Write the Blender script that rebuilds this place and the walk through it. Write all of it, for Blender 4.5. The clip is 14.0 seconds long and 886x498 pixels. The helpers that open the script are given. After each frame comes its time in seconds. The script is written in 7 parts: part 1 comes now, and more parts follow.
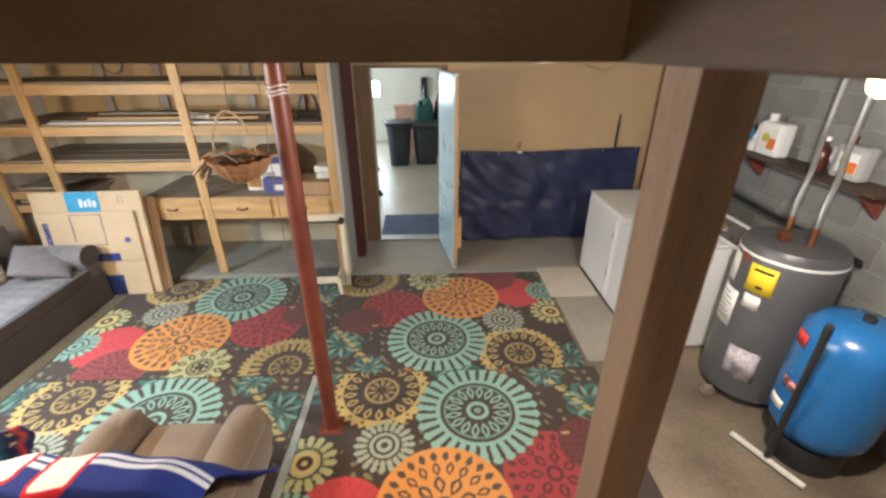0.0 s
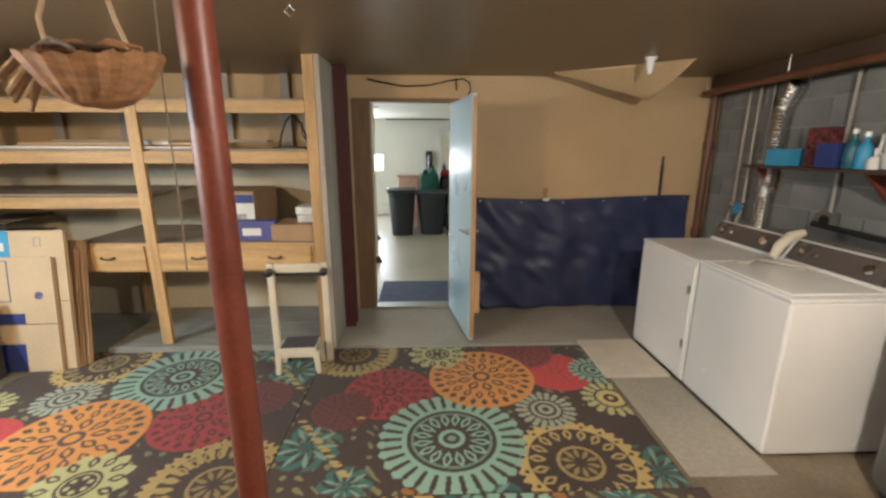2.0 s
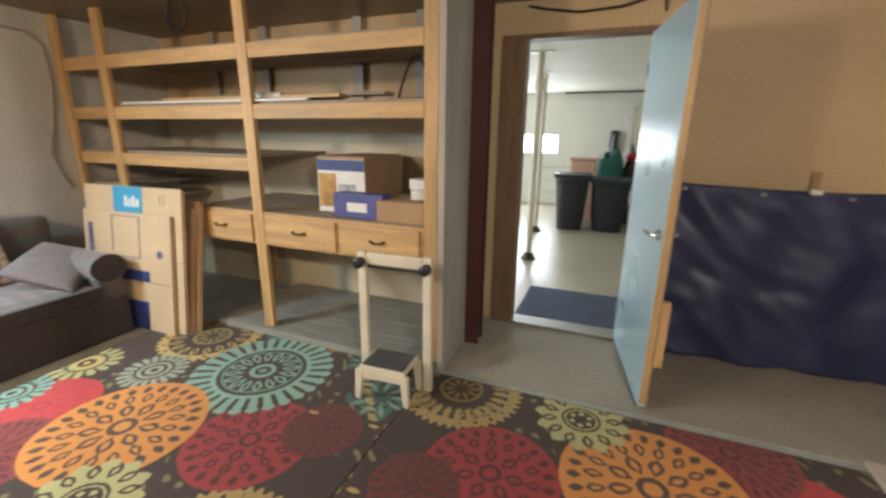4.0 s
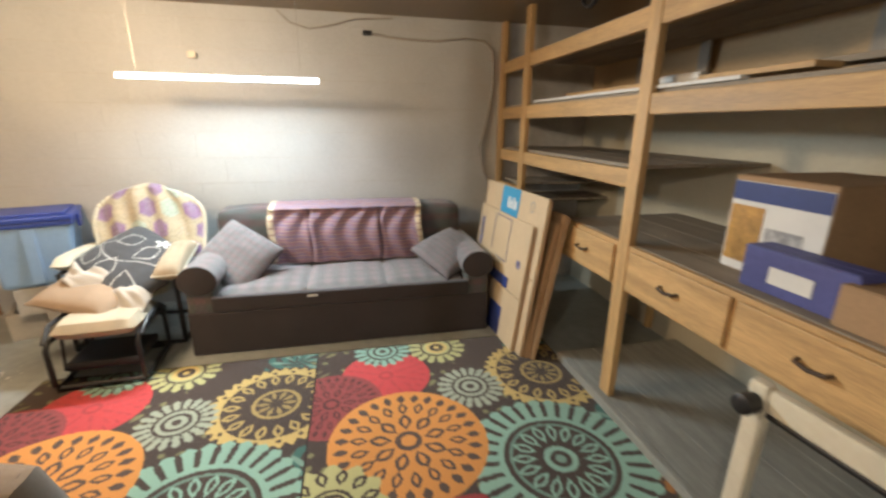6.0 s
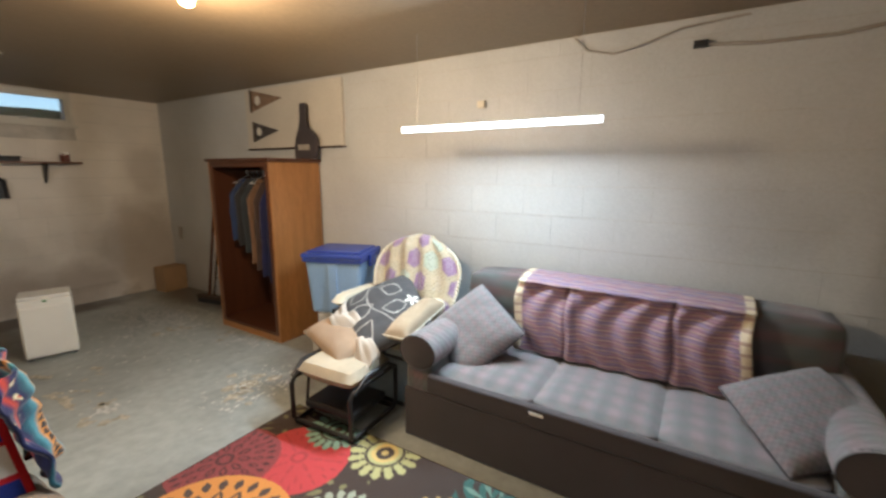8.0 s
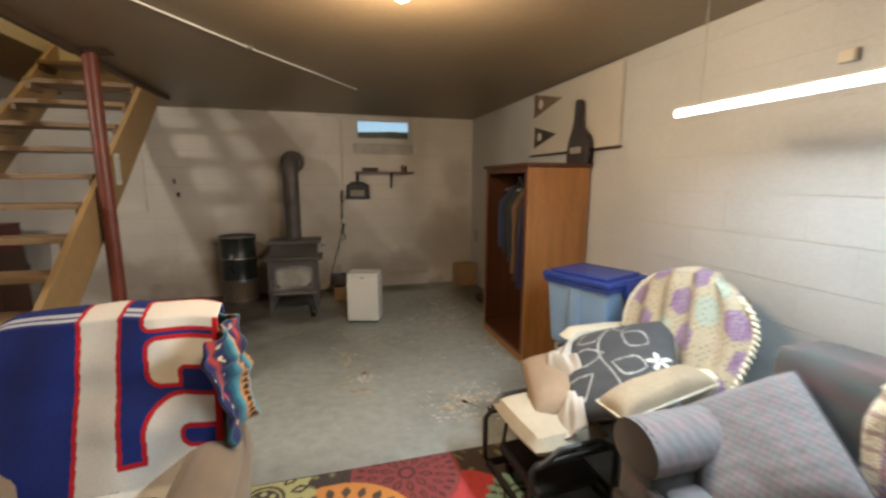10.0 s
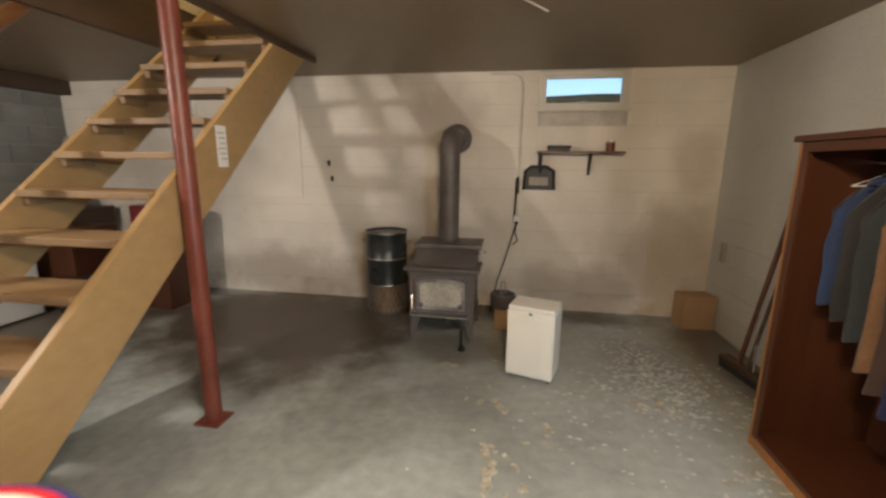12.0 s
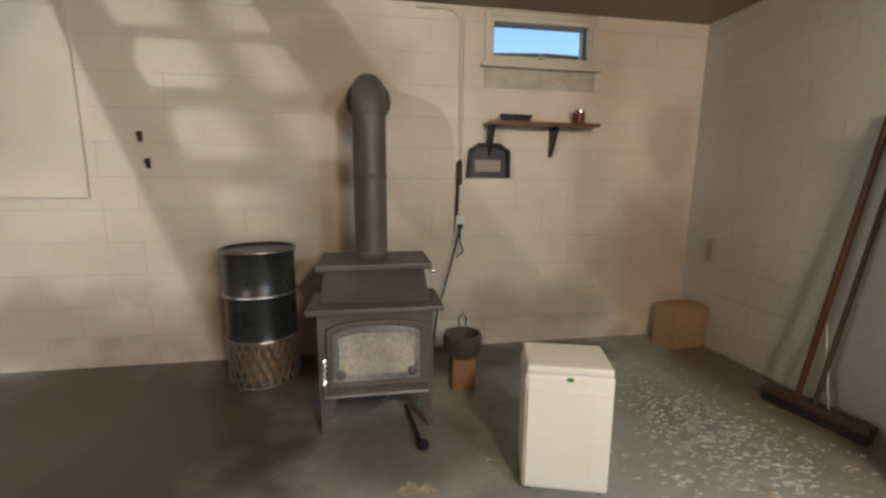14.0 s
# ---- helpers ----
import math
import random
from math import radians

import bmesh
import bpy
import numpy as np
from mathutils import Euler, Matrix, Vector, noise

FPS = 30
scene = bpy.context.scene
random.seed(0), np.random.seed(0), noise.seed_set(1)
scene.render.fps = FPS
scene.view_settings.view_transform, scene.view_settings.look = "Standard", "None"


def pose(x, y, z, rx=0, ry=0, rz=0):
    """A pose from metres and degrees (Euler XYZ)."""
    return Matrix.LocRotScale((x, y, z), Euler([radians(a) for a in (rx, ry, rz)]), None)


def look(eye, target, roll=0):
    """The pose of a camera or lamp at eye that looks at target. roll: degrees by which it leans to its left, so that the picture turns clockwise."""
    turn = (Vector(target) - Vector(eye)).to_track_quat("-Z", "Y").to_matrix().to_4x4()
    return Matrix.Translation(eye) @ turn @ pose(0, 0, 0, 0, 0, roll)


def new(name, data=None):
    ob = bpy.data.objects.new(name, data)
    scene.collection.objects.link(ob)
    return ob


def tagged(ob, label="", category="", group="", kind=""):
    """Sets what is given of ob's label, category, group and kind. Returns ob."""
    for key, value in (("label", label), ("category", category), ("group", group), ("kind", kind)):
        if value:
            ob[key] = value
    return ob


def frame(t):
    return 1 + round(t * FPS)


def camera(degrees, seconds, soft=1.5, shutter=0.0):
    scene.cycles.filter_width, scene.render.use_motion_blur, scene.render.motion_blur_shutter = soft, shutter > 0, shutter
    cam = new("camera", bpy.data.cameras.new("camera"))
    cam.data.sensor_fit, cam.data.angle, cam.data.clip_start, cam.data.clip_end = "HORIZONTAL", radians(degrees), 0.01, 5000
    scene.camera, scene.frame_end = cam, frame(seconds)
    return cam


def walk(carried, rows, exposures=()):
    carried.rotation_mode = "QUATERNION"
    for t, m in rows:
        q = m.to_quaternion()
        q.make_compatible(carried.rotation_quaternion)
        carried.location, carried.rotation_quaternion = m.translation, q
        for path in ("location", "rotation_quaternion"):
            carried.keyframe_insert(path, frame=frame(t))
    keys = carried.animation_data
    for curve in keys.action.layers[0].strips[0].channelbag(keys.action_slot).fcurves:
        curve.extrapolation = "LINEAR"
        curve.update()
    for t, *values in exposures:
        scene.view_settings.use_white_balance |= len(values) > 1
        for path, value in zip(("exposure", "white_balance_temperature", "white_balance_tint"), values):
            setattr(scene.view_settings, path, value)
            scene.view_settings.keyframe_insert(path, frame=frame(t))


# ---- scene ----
cam = camera(93.3, 14.0, soft=2.6, shutter=0.4)
PATH = [
    (0, (0.644, 0.377, 2.311), (0.715, 2.176, 1.44), -0.1),
    (0.5, (0.631, 0.569, 2.157), (0.701, 2.417, 1.397), -0.1),
    (1, (0.626, 0.807, 1.928), (0.716, 2.719, 1.347), -0.0),
    (1.5, (0.621, 0.997, 1.802), (0.715, 2.94, 1.337), 0.1),
    (2, (0.572, 1.213, 1.665), (0.645, 3.156, 1.197), 0.1),
    (2.2, (0.567, 1.299, 1.615), (0.621, 3.242, 1.147), 0.1),
    (4.3, (0.663, 2.488, 1.457), (-0.266, 4.174, 0.915), 0.9),
    (4.5, (0.637, 2.587, 1.47), (-0.445, 4.179, 0.927), 1.1),
    (5, (0.516, 2.836, 1.472), (-0.915, 4.118, 0.916), 1.0),
    (5.5, (0.347, 3.043, 1.485), (-1.375, 3.886, 0.918), 0.9),
    (6, (0.174, 3.201, 1.494), (-1.698, 3.617, 0.925), 0.6),
    (6.5, (-0.079, 3.408, 1.485), (-1.995, 3.276, 0.927), 0.4),
    (7, (-0.302, 3.491, 1.52), (-2.113, 2.871, 0.94), 0.3),
    (7.2, (-0.423, 3.48, 1.521), (-2.227, 2.798, 0.99), 0.4),
    (9.3, (-1.241, 3.482, 1.515), (-2.26, 1.782, 1.245), -0.0),
    (9.5, (-1.325, 3.491, 1.5), (-2.211, 1.72, 1.223), -0.0),
    (10, (-1.54, 3.365, 1.482), (-2.069, 1.464, 1.159), 0.2),
    (10.5, (-1.648, 3.058, 1.48), (-1.792, 1.097, 1.113), 0.2),
    (11, (-1.732, 2.681, 1.458), (-1.549, 0.729, 1.063), 0.1),
    (11.5, (-1.761, 2.244, 1.452), (-1.375, 0.322, 1.057), 0.3),
    (12, (-1.711, 1.808, 1.48), (-1.392, -0.124, 1.075), 0.6),
    (12.5, (-1.593, 1.33, 1.433), (-1.389, -0.622, 1.046), 0.9),
    (13, (-1.431, 0.966, 1.388), (-1.38, -0.999, 1.017), 1.0),
    (13.5, (-1.258, 0.632, 1.308), (-1.456, -1.327, 0.954), 0.9),
    (14, (-1.146, 0.433, 1.215), (-1.482, -1.511, 0.887), 0.4),
]
EXPOSURES = [(0.0, 1.05, 6000, 10), (1.0, 0.85, 6500, 10), (2.0, 0.8, 6400, 10), (4.5, 0.83, 6400, 10), (5.5, 0.57, 6700, 10), (6.5, 0.48, 6400, 10), (9.5, 0.0, 6100, 10), (10.5, 0.1, 6700, 10), (11.5, 0.55, 6600, 10), (12.5, 0.88, 6000, 10), (14.0, 0.95, 6000, 10)]
walk(cam, [(t, look(eye, target, roll)) for t, eye, target, roll in PATH], EXPOSURES)

# ---------- world and light ----------
world = bpy.data.worlds.new("sky")
scene.world = world
world.use_nodes = True
wn = world.node_tree
sky = wn.nodes.new("ShaderNodeTexSky")
sky.sky_type = "NISHITA"
sky.sun_disc = False
sky.sun_elevation, sky.sun_rotation = radians(35), radians(20)
sky.dust_density, sky.ozone_density = 1.0, 3.0
wn.nodes["Background"].inputs["Strength"].default_value = 0.13
wn.links.new(sky.outputs["Color"], wn.nodes["Background"].inputs["Color"])


def lamp(name, kind, m, power, color, size=0.05, size_y=None):
    data = bpy.data.lights.new(name, kind)
    data.energy, data.color = power, color
    if kind == "AREA":
        data.shape, data.size, data.size_y = "RECTANGLE", size, size_y or size
    elif kind == "SUN":
        data.angle = size
    else:
        data.shadow_soft_size = size
    ob = new(name, data)
    ob.matrix_world = m
    return ob


WARM = (1.0, 0.87, 0.7)
BULB1 = (-1.87, 1.55, 2.27)      # bare bulb over the open floor
BULB2 = (1.78, 1.44, 2.27)       # bare bulb over the water heater
lamp("bulb_light", "POINT", pose(BULB1[0], BULB1[1], BULB1[2] - 0.17), 74, (1.0, 0.74, 0.46), 0.13)
lamp("heater_bulb_light", "POINT", pose(BULB2[0], BULB2[1], BULB2[2] - 0.1), 92, (1.0, 0.89, 0.75), 0.05)
lamp("tube_glow", "AREA", pose(-3.06, 2.405, 1.755, 0, -12, 0), 16.5, (0.68, 0.88, 1.0), 0.04, 1.2)
lamp("tube_side_glow", "AREA", pose(-3.03, 2.405, 1.765, 0, -62, 0), 33, (0.8, 0.93, 1.0), 0.04, 1.2)
# added fill for daylight assumed from the garage's unseen left side, no opening built
lamp("garage_daylight_fill", "AREA", pose(-4.4, 8.4, 1.3, 0, -90, 0), 95, (0.78, 0.9, 1.0), 1.8, 3.0)
lamp("garage_window_light", "AREA", pose(-1.08, 12.1, 1.31, -90, 0, 0), 30, (0.85, 0.94, 1.0), 1.1, 0.42)
lamp("stairhead_light", "POINT", pose(0.45, -0.6, 4.2), 34, (1.0, 0.8, 0.5), 0.12)

# ---------- materials ----------


def mat(name, color, rough=0.6, metal=0.0, var=0.12, scale=6.0, grain=60.0, bump=0.15, dark=None, dist=0.004,
        stretch=(1, 1, 1), spec=0.5, detail=5.0, lo=0.35, hi=0.7, sheen=0.0, obj=False, rnd=0.0, coat=0.0, world_space=False):
    m = bpy.data.materials.new(name)
    m.use_nodes = True
    nt = m.node_tree
    n, l = nt.nodes, nt.links
    b = n["Principled BSDF"]
    b.inputs["Roughness"].default_value = rough
    b.inputs["Metallic"].default_value = metal
    b.inputs["Specular IOR Level"].default_value = spec
    b.inputs["Sheen Weight"].default_value = sheen
    b.inputs["Coat Weight"].default_value = coat
    tc = n.new("ShaderNodeTexCoord")
    mp = n.new("ShaderNodeMapping")
    mp.inputs["Scale"].default_value = stretch
    geo = n.new("ShaderNodeNewGeometry")
    l.new(geo.outputs["Position"] if world_space else tc.outputs["Object"], mp.inputs["Vector"])
    big = n.new("ShaderNodeTexNoise")
    big.inputs["Scale"].default_value, big.inputs["Detail"].default_value = scale, detail
    fine = n.new("ShaderNodeTexNoise")
    fine.inputs["Scale"].default_value, fine.inputs["Detail"].default_value = grain, 3
    l.new(mp.outputs[0], big.inputs["Vector"])
    l.new(mp.outputs[0], fine.inputs["Vector"])
    ramp = n.new("ShaderNodeValToRGB")
    d = dark or tuple(c * (1 - 2.2 * var) for c in color)
    ramp.color_ramp.elements[0].position, ramp.color_ramp.elements[1].position = lo, hi
    ramp.color_ramp.elements[0].color = (*[max(c, 0) for c in d], 1)
    ramp.color_ramp.elements[1].color = (*color, 1)
    l.new(big.outputs["Fac"], ramp.inputs["Fac"])
    mix = n.new("ShaderNodeMix")
    mix.data_type, mix.blend_type = "RGBA", "OVERLAY"
    mix.inputs["Factor"].default_value = min(1.0, var * 2.5)
    l.new(ramp.outputs["Color"], mix.inputs["A"])
    l.new(fine.outputs["Fac"], mix.inputs["B"])
    col = mix.outputs["Result"]
    if rnd:
        oi = n.new("ShaderNodeObjectInfo")
        hs = n.new("ShaderNodeHueSaturation")
        mr = n.new("ShaderNodeMapRange")
        mr.inputs["To Min"].default_value, mr.inputs["To Max"].default_value = 1 - rnd, 1 + rnd
        l.new(oi.outputs["Random"], mr.inputs["Value"])
        l.new(mr.outputs["Result"], hs.inputs["Value"])
        l.new(col, hs.inputs["Color"])
        col = hs.outputs["Color"]
    l.new(col, b.inputs["Base Color"])
    rr = n.new("ShaderNodeMapRange")
    rr.inputs["To Min"].default_value, rr.inputs["To Max"].default_value = max(rough - 0.12, 0.03), min(rough + 0.12, 1)
    l.new(big.outputs["Fac"], rr.inputs["Value"])
    l.new(rr.outputs["Result"], b.inputs["Roughness"])
    if bump:
        bp = n.new("ShaderNodeBump")
        bp.inputs["Strength"].default_value, bp.inputs["Distance"].default_value = bump, dist
        l.new(fine.outputs["Fac"], bp.inputs["Height"])
        l.new(bp.outputs["Normal"], b.inputs["Normal"])
    return m


def painted(name, rough=0.85, bump=0.4, grain=220.0, sheen=0.0, dist=0.003):
    """A cloth or print whose colours come from the mesh's own colour layer."""
    m = bpy.data.materials.new(name)
    m.use_nodes = True
    n, l = m.node_tree.nodes, m.node_tree.links
    b = n["Principled BSDF"]
    b.inputs["Roughness"].default_value = rough
    b.inputs["Sheen Weight"].default_value = sheen
    at = n.new("ShaderNodeVertexColor")
    at.layer_name = "print"
    tc = n.new("ShaderNodeTexCoord")
    ns = n.new("ShaderNodeTexNoise")
    ns.inputs["Scale"].default_value, ns.inputs["Detail"].default_value = grain, 2
    l.new(tc.outputs["Object"], ns.inputs["Vector"])
    mix = n.new("ShaderNodeMix")
    mix.data_type, mix.blend_type = "RGBA", "OVERLAY"
    mix.inputs["Factor"].default_value = 0.35
    l.new(at.outputs["Color"], mix.inputs["A"])
    l.new(ns.outputs["Fac"], mix.inputs["B"])
    l.new(mix.outputs["Result"], b.inputs["Base Color"])
    bp = n.new("ShaderNodeBump")
    bp.inputs["Strength"].default_value, bp.inputs["Distance"].default_value = bump, dist
    l.new(ns.outputs["Fac"], bp.inputs["Height"])
    l.new(bp.outputs["Normal"], b.inputs["Normal"])
    return m


def glow(name, color, strength):
    m = bpy.data.materials.new(name)
    m.use_nodes = True
    b = m.node_tree.nodes["Principled BSDF"]
    b.inputs["Base Color"].default_value = (*color, 1)
    b.inputs["Emission Color"].default_value = (*color, 1)
    b.inputs["Emission Strength"].default_value = strength
    return m


def clear(name, color=(0.9, 0.95, 0.95), rough=0.03, weight=0.95):
    m = bpy.data.materials.new(name)
    m.use_nodes = True
    b = m.node_tree.nodes["Principled BSDF"]
    b.inputs["Base Color"].default_value = (*color, 1)
    b.inputs["Roughness"].default_value = rough
    b.inputs["Transmission Weight"].default_value = weight
    b.inputs["IOR"].default_value = 1.45
    return m


M_BLOCK_W = mat("white_painted_block", (0.58, 0.585, 0.575), 0.5, var=0.06, scale=1.6, grain=70, bump=0.35, rnd=0.01, world_space=True)
M_BLOCK_S = mat("sooty_painted_block", (0.8, 0.75, 0.68), 0.6, var=0.05, dark=(0.6, 0.55, 0.48), lo=0.34, hi=0.6, scale=0.9, grain=70, bump=0.35, rnd=0.012, detail=7, world_space=True)
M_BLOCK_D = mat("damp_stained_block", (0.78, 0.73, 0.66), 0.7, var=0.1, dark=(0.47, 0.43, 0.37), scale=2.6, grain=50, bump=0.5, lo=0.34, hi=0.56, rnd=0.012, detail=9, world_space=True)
M_BLOCK_G = mat("bare_grey_block", (0.23, 0.23, 0.22), 0.85, var=0.12, scale=3, grain=90, bump=0.7, rnd=0.1)
M_MORTAR = mat("mortar", (0.62, 0.59, 0.54), 0.9, grain=120)
M_MORTAR_G = mat("grey_mortar", (0.3, 0.3, 0.29), 0.9, grain=120)
M_FLOOR = mat("grey_floor_paint", (0.37, 0.4, 0.385), 0.36, var=0.12, scale=0.9, grain=14, bump=0.1, dark=(0.22, 0.23, 0.215), lo=0.3, hi=0.55, detail=9)
M_SLAB = mat("bare_concrete", (0.4, 0.37, 0.31), 0.6, var=0.1, scale=1.4, grain=40, bump=0.15)
M_SLAB_E = mat("brown_stained_concrete", (0.23, 0.185, 0.13), 0.55, var=0.14, scale=1.8, grain=40, bump=0.2, dark=(0.12, 0.092, 0.066), lo=0.35, hi=0.65, detail=8)


def browned(m, patches, tint=(0.075, 0.052, 0.035), upright=False):
    """Mixes a brown tint into m in ragged patches (x, y, rx, ry, strength); upright ones lie on a wall along x."""
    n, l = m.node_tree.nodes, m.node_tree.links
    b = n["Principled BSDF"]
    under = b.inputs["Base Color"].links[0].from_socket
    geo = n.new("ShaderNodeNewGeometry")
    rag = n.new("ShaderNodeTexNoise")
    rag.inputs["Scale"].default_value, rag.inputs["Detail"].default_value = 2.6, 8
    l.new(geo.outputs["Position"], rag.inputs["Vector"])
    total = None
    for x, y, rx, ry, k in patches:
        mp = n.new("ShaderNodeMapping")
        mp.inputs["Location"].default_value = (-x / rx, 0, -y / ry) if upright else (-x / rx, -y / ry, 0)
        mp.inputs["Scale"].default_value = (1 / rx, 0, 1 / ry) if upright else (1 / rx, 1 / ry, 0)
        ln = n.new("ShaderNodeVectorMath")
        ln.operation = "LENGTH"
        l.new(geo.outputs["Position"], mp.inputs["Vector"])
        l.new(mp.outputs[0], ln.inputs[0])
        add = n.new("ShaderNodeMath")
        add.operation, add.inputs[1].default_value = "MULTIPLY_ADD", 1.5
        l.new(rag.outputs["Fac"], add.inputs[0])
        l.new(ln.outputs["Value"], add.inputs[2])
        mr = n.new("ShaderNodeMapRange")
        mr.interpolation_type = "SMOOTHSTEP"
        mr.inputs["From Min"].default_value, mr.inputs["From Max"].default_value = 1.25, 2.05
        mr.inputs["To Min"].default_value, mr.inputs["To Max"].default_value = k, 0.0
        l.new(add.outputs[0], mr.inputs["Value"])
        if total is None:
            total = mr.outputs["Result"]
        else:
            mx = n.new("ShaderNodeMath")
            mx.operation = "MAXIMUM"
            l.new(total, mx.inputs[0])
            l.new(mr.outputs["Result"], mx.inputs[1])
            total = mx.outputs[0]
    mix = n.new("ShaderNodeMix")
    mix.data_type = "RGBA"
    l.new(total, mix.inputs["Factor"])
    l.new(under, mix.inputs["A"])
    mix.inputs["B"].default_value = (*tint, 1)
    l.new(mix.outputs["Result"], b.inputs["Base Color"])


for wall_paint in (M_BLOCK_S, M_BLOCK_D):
    browned(wall_paint, [(-0.3, 0.1, 1.3, 0.42, 0.62), (0.95, 0.22, 0.9, 0.3, 0.55), (-2.35, 0.12, 0.8, 0.36, 0.5), (-0.95, 0.75, 0.75, 0.5, 0.3), (-3.3, 0.55, 0.45, 0.75, 0.42), (-1.05, 1.95, 0.4, 0.35, 0.3), (1.9, 1.3, 0.7, 0.8, 0.25), (-3.35, 1.5, 0.25, 0.4, 0.3)], (0.27, 0.205, 0.15), True)
# soot brown round the stove; browner too under the stairs and by the walls
browned(M_FLOOR, [(0.4, -1.6, 1.6, 1.25, 0.95), (-0.75, -2.3, 2.6, 0.3, 0.85), (-1.2, -1.35, 0.55, 0.35, 0.55), (2.4, -0.5, 1.5, 2.4, 0.8), (-3.45, -1.6, 0.3, 1.1, 0.7)])
M_CEIL = mat("olive_ceiling_board", (0.245, 0.18, 0.112), 0.42, var=0.08, scale=1.2, grain=40, bump=0.08)
M_KRAFT = mat("kraft_paper_board", (0.62, 0.45, 0.26), 0.6, var=0.08, scale=1.1, grain=60, bump=0.1)
M_PINE = mat("pine_lumber", (0.6, 0.38, 0.17), 0.55, var=0.14, scale=3, grain=40, bump=0.15, stretch=(0.6, 6, 6), rnd=0.1)
M_PINE_V = mat("pine_lumber_upright", (0.6, 0.38, 0.17), 0.55, var=0.14, scale=3, grain=40, bump=0.15, stretch=(6, 6, 0.6), rnd=0.1)
# backlit shade on the treads is put into this darker pine
M_TREAD = mat("shaded_stair_tread", (0.27, 0.17, 0.085), 0.55, var=0.12, scale=3, grain=36, bump=0.12, stretch=(0.6, 6, 6), rnd=0.1)
M_PINE_Y = mat("pine_lumber_stair", (0.38, 0.245, 0.11), 0.5, var=0.07, scale=3, grain=30, bump=0.06, stretch=(9, 0.45, 0.7), rnd=0.06)
M_SHELFTOP = mat("dusty_shelf_board", (0.36, 0.3, 0.23), 0.7, var=0.14, scale=3, stretch=(0.5, 4, 4))
M_PANEL = mat("cream_panel_board", (0.62, 0.56, 0.42), 0.6, var=0.06, scale=2)
M_GREYPANEL = mat("grey_panel_board", (0.42, 0.38, 0.33), 0.65, var=0.1, scale=2, stretch=(3, 3, 0.6))
M_RED = mat("red_oxide_paint", (0.2, 0.05, 0.03), 0.42, var=0.14, scale=5, grain=80, bump=0.2)
M_MAROON = mat("maroon_steel", (0.1, 0.03, 0.03), 0.5, var=0.12)
M_DOOR = mat("pale_blue_door_paint", (0.42, 0.6, 0.7), 0.3, var=0.03, scale=2, bump=0.04)
M_TARP = mat("navy_tarp", (0.038, 0.05, 0.125), 0.42, var=0.1, scale=5, grain=300, bump=0.1)
M_WHITE = mat("white_enamel", (0.8, 0.8, 0.79), 0.22, var=0.02, scale=3, bump=0.02)
M_CREAM = mat("cream_plastic", (0.88, 0.87, 0.82), 0.4, var=0.03, scale=3, bump=0.03)
M_BLACK = mat("black_plastic", (0.02, 0.02, 0.022), 0.45, var=0.1, bump=0.06)
M_CONSOLE = mat("dark_console", (0.1, 0.085, 0.08), 0.3, var=0.08, bump=0.04)
M_STEEL = mat("bare_steel", (0.5, 0.5, 0.49), 0.42, metal=1.0, var=0.08, grain=90, bump=0.08)
M_CHROME = mat("chrome", (0.8, 0.8, 0.8), 0.12, metal=1.0, var=0.02, bump=0)
M_IRON = mat("stove_black_iron", (0.15, 0.13, 0.125), 0.5, metal=0.15, var=0.14, scale=5, grain=120, bump=0.25)
M_GREYTANK = mat("dark_grey_enamel", (0.085, 0.085, 0.09), 0.35, var=0.08, scale=3, bump=0.05)
M_BLUETANK = mat("blue_enamel", (0.02, 0.13, 0.36), 0.25, var=0.05, bump=0.03)
M_CARD = mat("light_tan_cardboard", (0.58, 0.44, 0.28), 0.75, var=0.05, scale=4, grain=80, bump=0.08)
M_CARD_B = mat("brown_cardboard", (0.42, 0.27, 0.15), 0.8, var=0.08, scale=4, grain=80, bump=0.1)
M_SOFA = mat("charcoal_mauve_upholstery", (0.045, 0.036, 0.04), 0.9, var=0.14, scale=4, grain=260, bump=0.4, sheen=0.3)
M_WARD = mat("orange_oak_veneer", (0.42, 0.19, 0.06), 0.4, var=0.14, scale=2.2, grain=30, bump=0.06, stretch=(5, 5, 0.5))
M_WARDIN = mat("dark_red_wood", (0.1, 0.035, 0.016), 0.45, var=0.14, scale=3, stretch=(5, 5, 0.5))
M_TAN = mat("tan_corduroy", (0.21, 0.15, 0.1), 0.9, var=0.1, scale=5, grain=200, bump=0.4, sheen=0.3)
M_BLUE = mat("blue_plastic", (0.03, 0.06, 0.3), 0.35, var=0.05, bump=0.03)
M_GARAGE = mat("garage_white_wall", (0.74, 0.71, 0.62), 0.7, var=0.04, scale=1.5)
M_GFLOOR = mat("tan_garage_floor", (0.5, 0.44, 0.34), 0.35, var=0.08, scale=1.2, grain=50)
M_BULB = glow("lit_bulb", (1.0, 0.66, 0.34), 8)
M_TUBE = glow("lit_tube", (0.85, 0.94, 1.0), 7)

